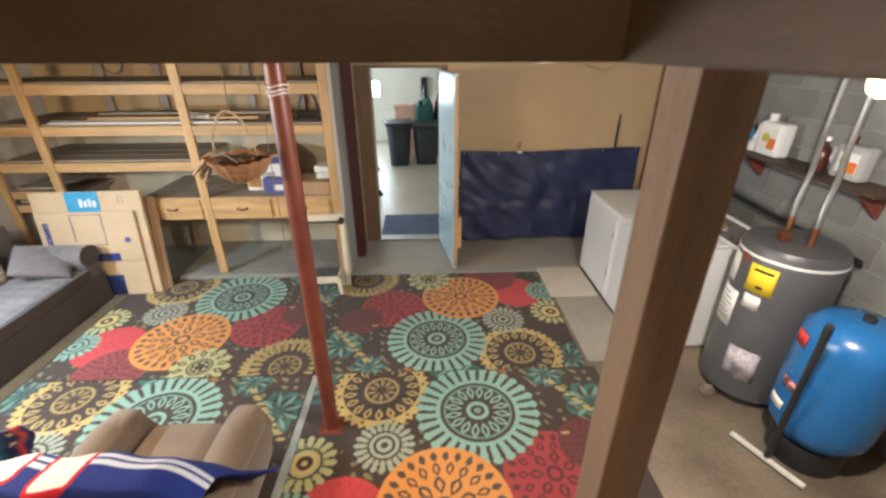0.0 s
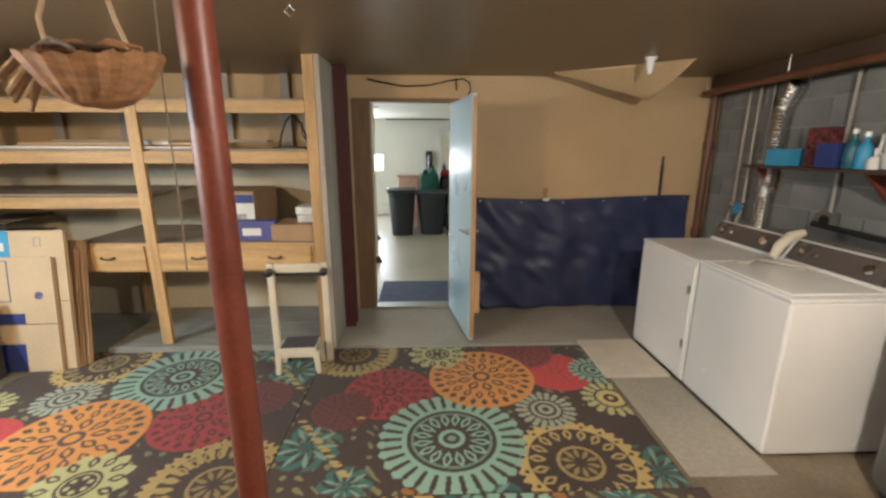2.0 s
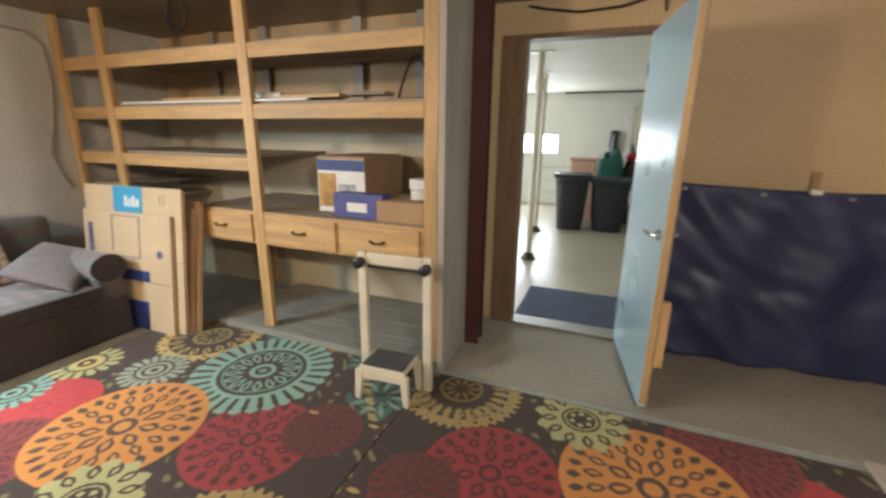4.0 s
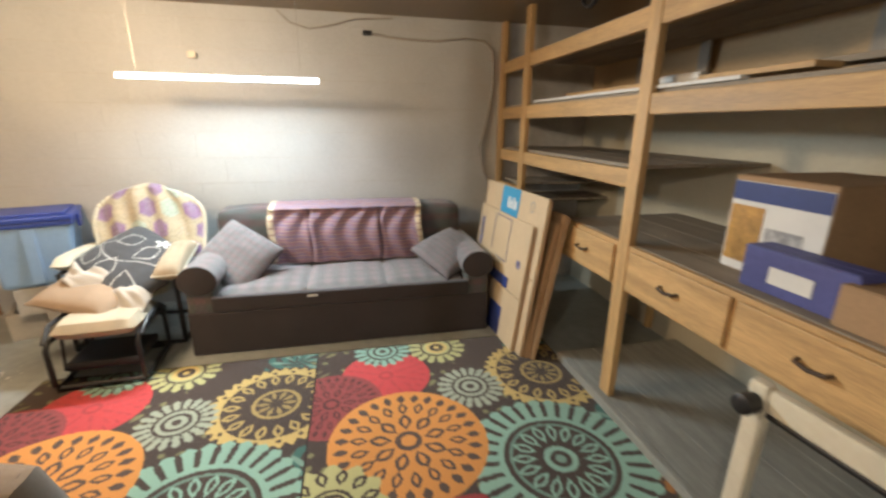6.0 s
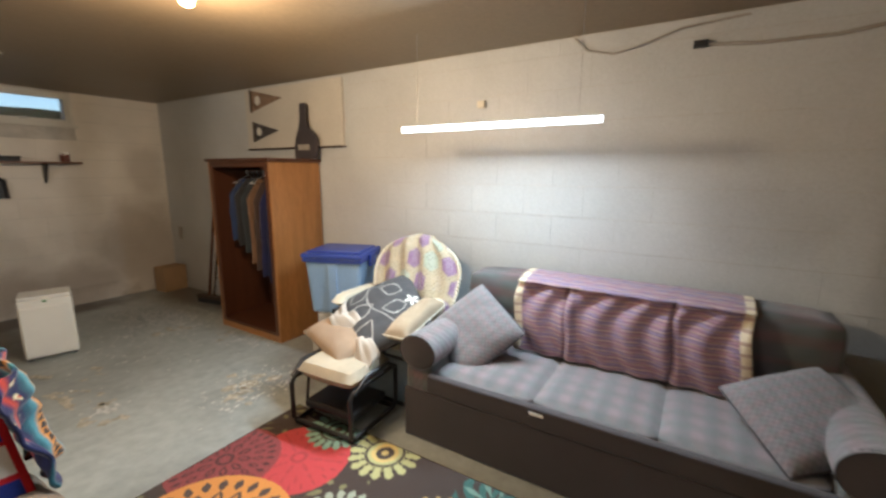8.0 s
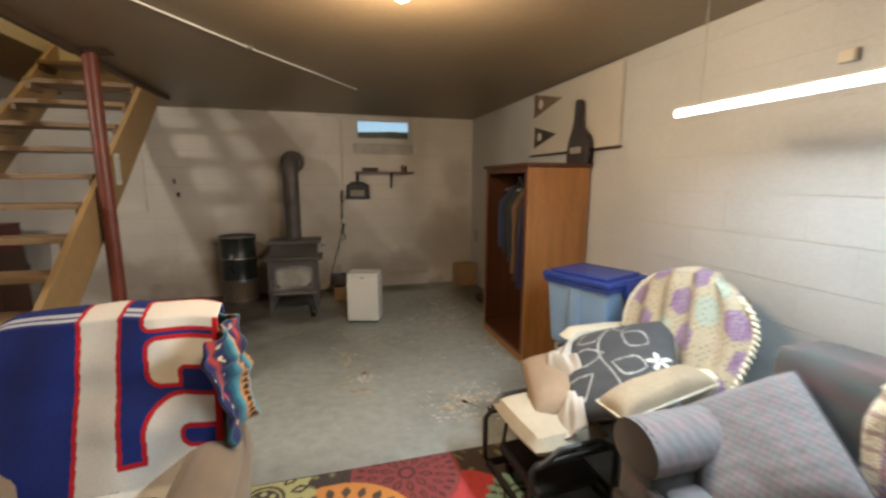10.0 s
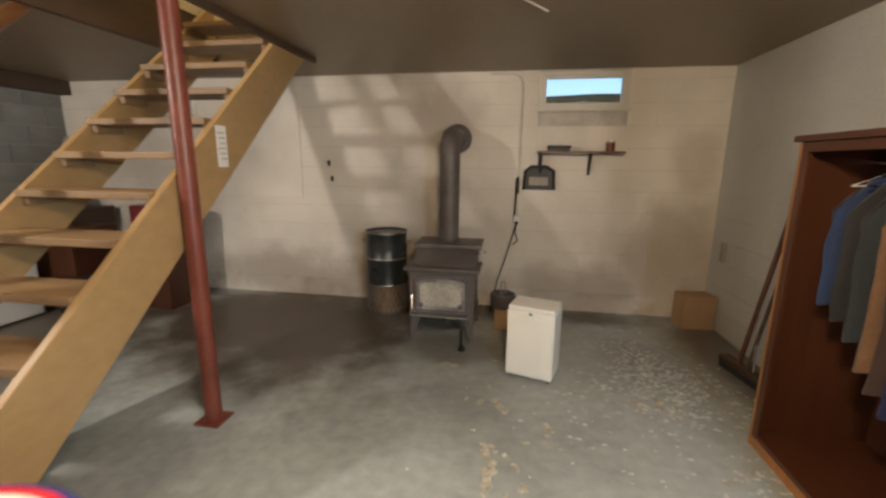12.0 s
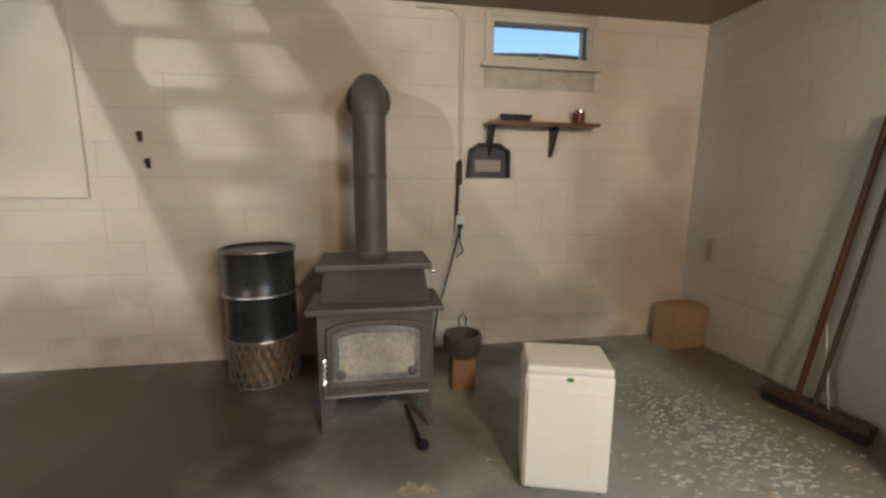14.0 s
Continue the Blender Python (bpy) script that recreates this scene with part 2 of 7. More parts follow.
# ---------- mesh helpers ----------


def finish(name, bm, material, parent=None, label="", smooth=False, bevel=0.0):
    if bevel:
        bmesh.ops.bevel(bm, geom=[e for e in bm.edges if e.is_manifold and e.calc_face_angle(0) > 0.6], offset=bevel, segments=2, affect="EDGES", profile=0.6, clamp_overlap=True)
    me = bpy.data.meshes.new(name)
    bm.to_mesh(me)
    bm.free()
    for mm in material if isinstance(material, (list, tuple)) else [material]:
        me.materials.append(mm)
    if smooth:
        me.polygons.foreach_set("use_smooth", [True] * len(me.polygons))
        me.set_sharp_from_angle(angle=radians(40))
    ob = new(name, me)
    if parent is not None:
        ob.parent = parent
    if label:
        ob["label"] = label
    return ob


def part(name, bm, material, parent, label="", smooth=False, bevel=0.0):
    return finish(name, bm, material, parent, label, smooth, bevel)


def thing(name, m, label, category, group="", kind=""):
    ob = new(name)
    ob.empty_display_size = 0.1
    ob.matrix_world = m if isinstance(m, Matrix) else pose(*m)
    return tagged(ob, label, category, group, kind)


def box(x0, x1, y0, y1, z0, z1, bm=None, m=None):
    bm = bm or bmesh.new()
    mm = Matrix.Translation(((x0 + x1) / 2, (y0 + y1) / 2, (z0 + z1) / 2)) @ Matrix.Diagonal((abs(x1 - x0), abs(y1 - y0), abs(z1 - z0), 1))
    bmesh.ops.create_cube(bm, size=1, matrix=(m or Matrix()) @ mm)
    return bm


def rod(a, b, r, bm=None, r2=None, n=14, caps=True):
    bm = bm or bmesh.new()
    a, b = Vector(a), Vector(b)
    m = Matrix.Translation((a + b) / 2) @ (b - a).to_track_quat("Z", "Y").to_matrix().to_4x4()
    bmesh.ops.create_cone(bm, cap_ends=caps, segments=n, radius1=r, radius2=r if r2 is None else r2, depth=(b - a).length, matrix=m)
    return bm


def tube(points, r, bm=None, n=8, closed=False):
    """A bent pipe or wire through the given points."""
    bm = bm or bmesh.new()
    pts = [Vector(p) for p in points]
    rings = []
    side = None
    for i, p in enumerate(pts):
        a = pts[i - 1] if i or closed else p
        b = pts[(i + 1) % len(pts)] if i < len(pts) - 1 or closed else p
        d = (b - a).normalized()
        if side is None:
            side = d.orthogonal().normalized()
        side = (side - d * side.dot(d)).normalized()
        up = d.cross(side)
        rr = r[i] if isinstance(r, (list, tuple)) else r
        rings.append([bm.verts.new(p + rr * (math.cos(k * math.tau / n) * side + math.sin(k * math.tau / n) * up)) for k in range(n)])
    pairs = list(zip(rings, rings[1:])) + ([(rings[-1], rings[0])] if closed else [])
    for s, e in pairs:
        for k in range(n):
            bm.faces.new((s[k], s[(k + 1) % n], e[(k + 1) % n], e[k]))
    if not closed:
        bm.faces.new(rings[0][::-1])
        bm.faces.new(rings[-1])
    return bm


def lathe(profile, bm=None, n=28, at=(0, 0, 0), cap=True):
    """A turned shape from (radius, height) pairs."""
    bm = bm or bmesh.new()
    rings = [[bm.verts.new((at[0] + r * math.cos(k * math.tau / n), at[1] + r * math.sin(k * math.tau / n), at[2] + z)) for k in range(n)] for r, z in profile]
    for s, e in zip(rings, rings[1:]):
        for k in range(n):
            bm.faces.new((s[k], s[(k + 1) % n], e[(k + 1) % n], e[k]))
    if cap:
        bm.faces.new(rings[0][::-1])
        bm.faces.new(rings[-1])
    return bm


def prism(outline, a0, a1, axis="x", bm=None):
    """A flat outline pushed along one axis: outline in (y, z), (x, z) or (x, y)."""
    bm = bm or bmesh.new()

    def put(u, v, a):
        return {"x": (a, u, v), "y": (u, a, v), "z": (u, v, a)}[axis]

    lo = [bm.verts.new(put(u, v, a0)) for u, v in outline]
    hi = [bm.verts.new(put(u, v, a1)) for u, v in outline]
    bm.faces.new(lo[::-1])
    bm.faces.new(hi)
    k = len(outline)
    for i in range(k):
        bm.faces.new((lo[i], lo[(i + 1) % k], hi[(i + 1) % k], hi[i]))
    bmesh.ops.recalc_face_normals(bm, faces=bm.faces)
    return bm


def cushion(sx, sy, sz, puff=0.5, n=10, bm=None, m=None, wob=0.0, seed=0):
    """A stuffed pad of about sx by sy by sz about its middle, plump in the centre and thin at the seams."""
    bm = bm or bmesh.new()
    m = m or Matrix()
    grid = {}
    for s in (1, -1):
        for i in range(n + 1):
            for j in range(n + 1):
                u, v = i / n * 2 - 1, j / n * 2 - 1
                rim = i in (0, n) or j in (0, n)
                if rim and s < 0:
                    grid[s, i, j] = grid[1, i, j]
                    continue
                h = ((1 - u ** 4) * (1 - v ** 4)) ** puff if not rim else 0.0
                k = noise.noise(Vector((u * 1.7 + seed, v * 1.7, s * 3.0 + seed))) * wob
                grid[s, i, j] = bm.verts.new(m @ Vector((u * sx / 2 * (1 - 0.06 * v * v), v * sy / 2 * (1 - 0.06 * u * u), s * sz / 2 * (h + k * h))))
    for s in (1, -1):
        for i in range(n):
            for j in range(n):
                q = [grid[s, i, j], grid[s, i + 1, j], grid[s, i + 1, j + 1], grid[s, i, j + 1]]
                bm.faces.new(q if s > 0 else q[::-1])
    return bm


def sheet(fn, nu, nv, thick=0.0, color=None):
    """A draped cloth: fn(u, v) gives its place; color(U, V) its print, both over 0..1."""
    U, V = np.meshgrid(np.linspace(0, 1, nu + 1), np.linspace(0, 1, nv + 1), indexing="ij")
    pts = [fn(u, v) for u, v in zip(U.ravel(), V.ravel())]
    faces = [(i * (nv + 1) + j, (i + 1) * (nv + 1) + j, (i + 1) * (nv + 1) + j + 1, i * (nv + 1) + j + 1) for i in range(nu) for j in range(nv)]
    me = bpy.data.meshes.new("cloth")
    me.from_pydata([tuple(p) for p in pts], [], faces)
    if color is not None:
        rgba = np.ones((U.size, 4), dtype=np.float32)
        rgba[:, :3] = color(U.ravel(), V.ravel())
        at = me.color_attributes.new("print", "FLOAT_COLOR", "POINT")
        at.data.foreach_set("color", rgba.ravel())
    me.polygons.foreach_set("use_smooth", [True] * len(faces))
    return me


def solid(ob, t):
    md = ob.modifiers.new("thickness", "SOLIDIFY")
    md.thickness, md.offset = t, 0
    return ob


# ---------- setting ----------
XW, XE, YS, YN, ZC = -3.59, 3.46, -2.45, 5.45, 2.337
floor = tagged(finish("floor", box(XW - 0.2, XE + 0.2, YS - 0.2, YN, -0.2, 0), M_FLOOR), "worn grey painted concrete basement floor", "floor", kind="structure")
tagged(finish("floor_utility", box(1.9, XE, 1.0, 4.558, -0.01, 0.002), M_SLAB_E), "brown stained bare concrete round the tanks", "floor", kind="structure")
slab = tagged(finish("floor_slab", box(1.93, 2.40, 3.0, 4.0, -0.01, 0.006), M_SLAB), "bare tan concrete strip beside the washer", "floor", kind="structure")
slab2 = tagged(finish("floor_doorway", box(-0.2, XE, 4.56, YN, -0.01, 0.004), M_SLAB), "bare concrete by the door", "floor", kind="structure")

wall_west = tagged(finish("wall_west", box(XW - 0.2, XW - 0.004, YS - 0.2, YN + 0.2, 0, ZC + 0.3), M_MORTAR), "white painted concrete block wall", "wall", kind="structure")
wall_east = tagged(finish("wall_east", box(XE + 0.004, XE + 0.2, YS - 0.2, YN + 0.2, 0, ZC + 0.3), M_MORTAR_G), "bare grey concrete block wall", "wall", kind="structure")
WIN = [(-2.688, -1.95, 2.02, 2.285), (1.82, 2.5, 2.02, 2.285)]
bm = bmesh.new()
xs = [XW, WIN[0][0], WIN[0][1], WIN[1][0], WIN[1][1], XE]
box(XW, XE, YS - 0.2, YS - 0.004, 0, WIN[0][2], bm)
box(XW, XE, YS - 0.2, YS - 0.004, WIN[0][3], ZC + 0.3, bm)
for a, b in ((xs[0], xs[1]), (xs[2], xs[3]), (xs[4], xs[5])):
    box(a, b, YS - 0.2, YS - 0.004, WIN[0][2], WIN[0][3], bm)
wall_south = tagged(finish("wall_south", bm, M_MORTAR), "white painted block wall, sooty behind the stove", "wall", kind="structure")

DX0, DX1, DZ = 0.0, 0.8, 2.1
bm = box(XW, DX0, YN, YN + 0.12, 0, ZC + 0.3)
box(DX1, XE, YN, YN + 0.12, 0, ZC + 0.3, bm)
box(DX0, DX1, YN, YN + 0.12, DZ, ZC + 0.3, bm)
wall_north = tagged(finish("wall_north", bm, M_KRAFT), "brown kraft paper faced board wall with a doorway", "wall", kind="structure")

# ceiling with the stair opening
OX0, OX1, OY0, OY1 = 0.0, 0.93, -1.75, 1.0
bm = box(XW - 0.2, OX0, YS - 0.2, YN, ZC, ZC + 0.25)
box(OX1, XE + 0.2, YS - 0.2, YN, ZC, ZC + 0.25, bm)
box(OX0, OX1, YS - 0.2, OY0, ZC, ZC + 0.25, bm)
box(OX0, OX1, OY1, YN, ZC, ZC + 0.25, bm)
tagged(finish("ceiling", bm, M_CEIL), "dark olive painted board ceiling with a stair opening", "ceiling", kind="structure")
bm = box(OX0 - 0.05, OX0, OY0 - 0.85, OY1, ZC + 0.25, ZC + 2.6)
box(OX1, OX1 + 0.05, OY0 - 0.85, OY1, ZC + 0.25, ZC + 2.6, bm)
box(OX0 - 0.05, OX1 + 0.05, OY0 - 0.9, OY0 - 0.85, ZC + 0.25, ZC + 2.6, bm)
box(OX0 - 0.05, OX1 + 0.05, OY1, OY1 + 0.05, ZC + 0.25, ZC + 2.6, bm)
box(OX0 - 0.05, OX1 + 0.05, OY0 - 0.9, OY1 + 0.05, ZC + 2.6, ZC + 2.7, bm)
box(OX0 - 0.05, OX1 + 0.05, OY0 - 0.9, OY0, ZC + 0.245, ZC + 0.25, bm)
tagged(finish("wall_stairwell", bm, M_PANEL), "plain cream walls of the stairwell above", "wall", kind="structure")

# garage beyond the door
GX0, GX1, GY1, GZ = -4.5, 3.2, 12.2, 2.38
bm = box(GX0, GX1, YN, GY1, -0.25, -0.035)
tagged(finish("floor_garage", bm, M_GFLOOR), "tan sealed concrete floor of the next room", "floor", kind="structure")
bm = box(GX0 - 0.1, GX0, YN + 0.12, GY1, 0 - 0.04, GZ)
box(GX1, GX1 + 0.1, YN + 0.12, GY1, -0.04, GZ, bm)
GW = (-1.65, -0.52, 1.09, 1.53)
box(GX0, GW[0], GY1, GY1 + 0.1, -0.04, GZ, bm)
box(GW[1], GX1, GY1, GY1 + 0.1, -0.04, GZ, bm)
box(GW[0], GW[1], GY1, GY1 + 0.1, -0.04, GW[2], bm)
box(GW[0], GW[1], GY1, GY1 + 0.1, GW[3], GZ, bm)
box(GX0, DX0, YN + 0.121, YN + 0.14, -0.04, GZ, bm)
box(DX1, GX1, YN + 0.121, YN + 0.14, -0.04, GZ, bm)
tagged(finish("wall_garage", bm, M_GARAGE), "white painted walls of the bright next room", "wall", kind="structure")
tagged(finish("ceiling_garage", box(GX0, GX1, YN + 0.12, GY1, GZ, GZ + 0.1), M_GARAGE), "white ceiling of the next room", "ceiling", kind="structure")

# ---------- stair opening, battens, windows ----------
bm = box(OX0 - 0.02, OX0 + 0.02, OY0, OY1 + 0.02, ZC - 0.045, ZC + 0.3)
box(OX0 + 0.02, OX1 - 0.02, OY1 - 0.02, OY1 + 0.02, ZC - 0.045, ZC + 0.3, bm)
box(OX1 - 0.02, OX1 + 0.02, OY0, OY1 + 0.02, ZC - 0.045, ZC + 0.3, bm)
M_DKWOOD = mat("dark_brown_trim", (0.07, 0.042, 0.026), 0.55, var=0.12, stretch=(1, 1, 3))
tagged(finish("trim_stair_opening", bm, M_DKWOOD, bevel=0.004), "dark brown boards lining the stair opening", "trim", kind="structure")
M_OFFWHITE = mat("off_white_paint", (0.7, 0.68, 0.62), 0.45, var=0.05, scale=4)
tagged(finish("trim_opening_bead", box(OX1 + 0.021, OX1 + 0.045, OY0, 0.9, ZC - 0.014, ZC - 0.001), M_OFFWHITE), "thin pale bead beside the stair opening", "trim", kind="structure")
bm = box(XE - 0.16, XE - 0.002, YS, YN - 0.1, ZC - 0.15, ZC - 0.001)
tagged(finish("trim_sill_beam", bm, M_DKWOOD, bevel=0.005), "dark wooden beam along the top of the block wall", "trim", kind="structure")

M_SKYGLASS = clear("window_glass")
M_GRASS = mat("dark_turf", (0.045, 0.06, 0.04), 0.9, var=0.2, scale=8, grain=90, bump=0.5)


def cellar_window(name, x0, x1, z0, z1):
    w = thing(name, (x0, YS - 0.05, z0), "small cellar window high in the block wall with a white frame", "window", kind="structure")
    bm = bmesh.new()
    t = 0.03
    W, H = x1 - x0, z1 - z0
    box(-0.035, 0, -0.1, 0.065, -0.035, H + 0.03, bm)
    box(W, W + 0.035, -0.1, 0.065, -0.035, H + 0.03, bm)
    box(0, W, -0.1, 0.065, H, H + 0.03, bm)
    box(0, W, -0.1, 0.065, -0.035, 0, bm)
    part("window_frame", bm, M_OFFWHITE, w, bevel=0.004)
    bm = bmesh.new()
    box(0, t, 0.015, 0.055, 0, H, bm)
    box(W - t, W, 0.015, 0.055, 0, H, bm)
    box(t, W - t, 0.015, 0.055, H - t, H, bm)
    box(t, W - t, 0.015, 0.055, 0, t * 0.7, bm)
    part("sash", bm, M_OFFWHITE, w, bevel=0.004)
    g = part("pane", box(t, W - t, 0.03, 0.036, t * 0.7, H - t), M_SKYGLASS, w)
    g.visible_shadow = False
    part("window_sill", box(-0.06, W + 0.06, 0.066, 0.1, -0.06, -0.036), M_OFFWHITE, w, bevel=0.004)
    part("latch", box(W / 2 - 0.03, W / 2 + 0.03, 0.0555, 0.07, 0.004, 0.03), M_STEEL, w, "grey steel latch", bevel=0.003)
    return w


cellar_window("window_1", *WIN[0])
cellar_window("window_2", *WIN[1])
bm = bmesh.new()
prev = None
for i in range(81):
    x = -20 + i * 0.5
    z = 2.16 + 0.03 * noise.noise(Vector((x * 1.3, 0, 0)))
    ring = [bm.verts.new((x, -2.68, 1.2)), bm.verts.new((x, -2.78, z)), bm.verts.new((x, -60, z + 1.0)), ]
    if prev:
        bm.faces.new((prev[0], ring[0], ring[1], prev[1]))
        bm.faces.new((prev[1], ring[1], ring[2], prev[2]))
    prev = ring
tagged(finish("ground", bm, M_GRASS), "dark turf outside the cellar windows", "ground", kind="structure")

# ---------- shelving along the north wall ----------
shelf = thing("shelving_unit", (0, 0, 0), "floor to ceiling built-in pine shelving with drawers", "shelving")
SY0, SY1 = 4.535, 5.40
for x in (-3.56, -3.02, -1.62, -0.30):
    part("post", box(x - 0.042, x + 0.042, SY0, SY0 + 0.04, 0.0 if x < -2.5 else 0.057, ZC - 0.003), M_PINE_V, shelf, bevel=0.004)
rails = [(1.965, -3.5, -0.345), (1.595, -3.5, -0.345), (1.25, -3.5, -1.66), (0.98, -3.5, -3.06), (0.84, -3.5, -3.06)]
for z, a, b in rails:
    cuts = [a] + [c for c in (-3.02, -1.62) if a < c < b] + [b]
    for c0, c1 in zip(cuts, cuts[1:]):
        part("rail", box(c0 + (0.044 if c0 != a else 0), c1 - (0.044 if c1 != b else 0), SY0 + 0.005, SY0 + 0.043, z - 0.045, z + 0.045 if z > 1.1 else z + 0.03), M_PINE, shelf, bevel=0.004)
    for y in (4.585, 4.80, 5.015, 5.23):
        part("board", box(a + random.uniform(0, 0.03), b - random.uniform(0, 0.02), y, y + 0.205 - random.uniform(0, 0.012), z + 0.046, z + 0.064), M_SHELFTOP, shelf)
for y in (4.53, 4.75, 4.97, 5.19):
    part("counter_board", box(-2.26, -0.345, y + 0.048, y + 0.262, 0.905, 0.925), M_SHELFTOP, shelf, "dusty worn counter board")
part("fascia", box(-2.28, -0.345, SY0 + 0.006, SY0 + 0.03, 0.69, 0.925), M_PINE, shelf, bevel=0.003)
for a, b in ((-2.25, -1.68), (-1.55, -0.97), (-0.94, -0.37)):
    d = part("drawer_front", box(a, b, SY0 - 0.012, SY0 + 0.005, 0.705, 0.905), M_PINE, shelf, bevel=0.006)
    c = (a + b) / 2
    part("drawer_pull", tube([(c - 0.05, SY0 - 0.012, 0.815), (c - 0.045, SY0 - 0.035, 0.812), (c, SY0 - 0.04, 0.805), (c + 0.045, SY0 - 0.035, 0.812), (c + 0.05, SY0 - 0.012, 0.815)], 0.007), M_DKWOOD, d, "dark metal drawer pull", smooth=True)
for x in (-2.27, -0.4):
    part("bracket_leg", box(x - 0.02, x + 0.02, 5.3, 5.34, 0.06, 0.9), M_PINE_V, shelf)
part("back_board", box(-3.585, -0.345, SY1 + 0.005, SY1 + 0.03, 0.0, 1.62), M_PANEL, shelf, "cream backing board")
for x in (-2.85, -2.25, -1.3, -0.75):
    part("stud", box(x - 0.04, x + 0.04, SY1 - 0.012, SY1 + 0.004, 1.665, ZC - 0.002), M_GREYPANEL, shelf)
plat = thing("shelf_platform", (0, 0, 0), "low grey painted plank platform under the shelving", "platform")
M_PLANK = mat("grey_painted_plank", (0.33, 0.33, 0.3), 0.6, var=0.12, stretch=(0.6, 4, 4))
part("edge_board", box(-2.08, -0.345, 4.49, 4.528, 0.0, 0.055), M_PLANK, plat, bevel=0.004)
for k in range(4):
    part("plank", box(-2.08, -0.345, 4.53 + 0.218 * k, 4.745 + 0.218 * k, 0.0, 0.053), M_PLANK, plat, bevel=0.003)
tagged(finish("wall_shelf_end", box(-0.256, -0.215, 4.535, YN - 0.003, 0, ZC - 0.002), M_GREYPANEL, bevel=0.003), "grey board partition closing the shelving", "wall", kind="structure")
col = thing("steel_column", (-0.165, 5.03, 0), "dark maroon steel I-column beside the doorway", "column")
bm = box(-0.05, 0.05, -0.06, -0.05, 0, ZC - 0.003)
box(-0.05, 0.05, 0.05, 0.06, 0, ZC - 0.003, bm)
box(-0.006, 0.006, -0.05, 0.05, 0, ZC - 0.003, bm)
part("shaft", bm, M_MAROON, col)

# things on the shelves
M_WHITECARD = mat("white_carton", (0.75, 0.74, 0.71), 0.5, var=0.04, bump=0.05)
M_NAVY = mat("navy_print", (0.03, 0.05, 0.2), 0.5, var=0.06)
M_SKY = mat("light_blue_print", (0.05, 0.32, 0.55), 0.5, var=0.05)
M_AMBER = mat("amber_print", (0.6, 0.33, 0.08), 0.5, var=0.2, scale=12)


M_PALENAVY = mat("pale_navy_print", (0.2, 0.2, 0.42), 0.6, var=0.4, scale=40)


def carton(name, x0, x1, y0, y1, z, h, body, label, turn=0.0):
    c = thing(name, pose((x0 + x1) / 2, (y0 + y1) / 2, z, 0, 0, turn), label, "box")
    w, d = (x1 - x0) / 2, (y1 - y0) / 2
    part("body", box(-w, w, -d, d, 0, h), body, c, bevel=0.004)
    part("flap", box(-w + 0.004, w - 0.004, -d + 0.004, -0.002, h + 0.0005, h + 0.003), body, c)
    part("flap", box(-w + 0.004, w - 0.004, 0.002, d - 0.004, h + 0.0005, h + 0.003), body, c)
    return c, w, d


c, w, d = carton("product_carton", -1.262, -0.876, 4.76, 5.3, 0.926, 0.385, M_CARD_B, "brown carton with a white and navy printed front on the counter")
part("printed_front", box(-w + 0.003, w - 0.003, -d - 0.003, -d - 0.0005, 0.004, 0.366), M_WHITECARD, c, "white printed front")
part("print_band", box(-w + 0.004, w - 0.004, -d - 0.0055, -d - 0.0032, 0.29, 0.364), M_NAVY, c)
part("print_picture", box(-w + 0.01, -0.04, -d - 0.0055, -d - 0.0032, 0.04, 0.27), M_AMBER, c)
part("print_picture", box(-0.02, 0.12, -d - 0.0055, -d - 0.0032, 0.06, 0.2), mat("grey_print", (0.5, 0.5, 0.5), 0.5, var=0.2, scale=20), c)
c, w, d = carton("blue_carton", -1.05, -0.675, 4.635, 4.752, 0.926, 0.155, mat("dusty_blue_carton", (0.09, 0.1, 0.3), 0.55, var=0.1), "dusty blue carton on the counter", 0)
part("print", box(-0.08, 0.07, -d - 0.003, -d - 0.0005, 0.04, 0.1), M_WHITECARD, c)
c, w, d = carton("brown_carton", -0.7, -0.36, 4.6, 4.95, 0.926, 0.13, M_CARD_B, "low brown cardboard box on the counter")
for k, (z, t) in enumerate(((1.06, 4), (1.125, -9))):
    carton("white_carton", -0.52, -0.35 + 0.01 * k, 4.72, 4.9, z, 0.06, M_WHITECARD, "small white carton stacked on the brown box", t)
for k in range(5):
    z = 1.66 + 0.024 * (k // 2)
    a = -2.95 + 0.12 * k
    tagged(finish("plank", box(a, a + 1.25 + 0.12 * k, 4.66 + 0.16 * (k % 3), 4.78 + 0.16 * (k % 3), z, z + 0.022), M_PINE if k % 2 else M_SHELFTOP, bevel=0.003), "loose offcut plank lying on the upper shelf", "plank", "planks on the shelf")
tagged(finish("trim_strip", box(-2.9, -1.15, 4.56, 4.6, 1.66, 1.675), M_WHITECARD, bevel=0.003), "long pale trim strip along the shelf edge", "trim strip")
sp = thing("caulk_tube", (-1.55, 4.68, 1.69), "grey caulking tube lying on the shelf", "tube")
part("body", rod((-0.14, 0, 0.012), (0.1, 0, 0.012), 0.024), M_WHITECARD, sp, smooth=True)
part("nozzle", rod((0.1, 0, 0.012), (0.2, 0, 0.012), 0.012, r2=0.005), M_BLACK, sp, smooth=True)
hoop = thing("wire_rack", (-0.52, 4.8, 1.66), "bent black wire rack standing on the shelf", "rack")
part("hoop", tube([(-0.12 + 0.0 * k, 0.0, 0.0) if k == 0 else (-0.12 * math.cos(k * math.pi / 12), 0.05 * math.sin(k * math.pi / 6), 0.26 * math.sin(k * math.pi / 12)) for k in range(13)], 0.008), M_BLACK, hoop, smooth=True)
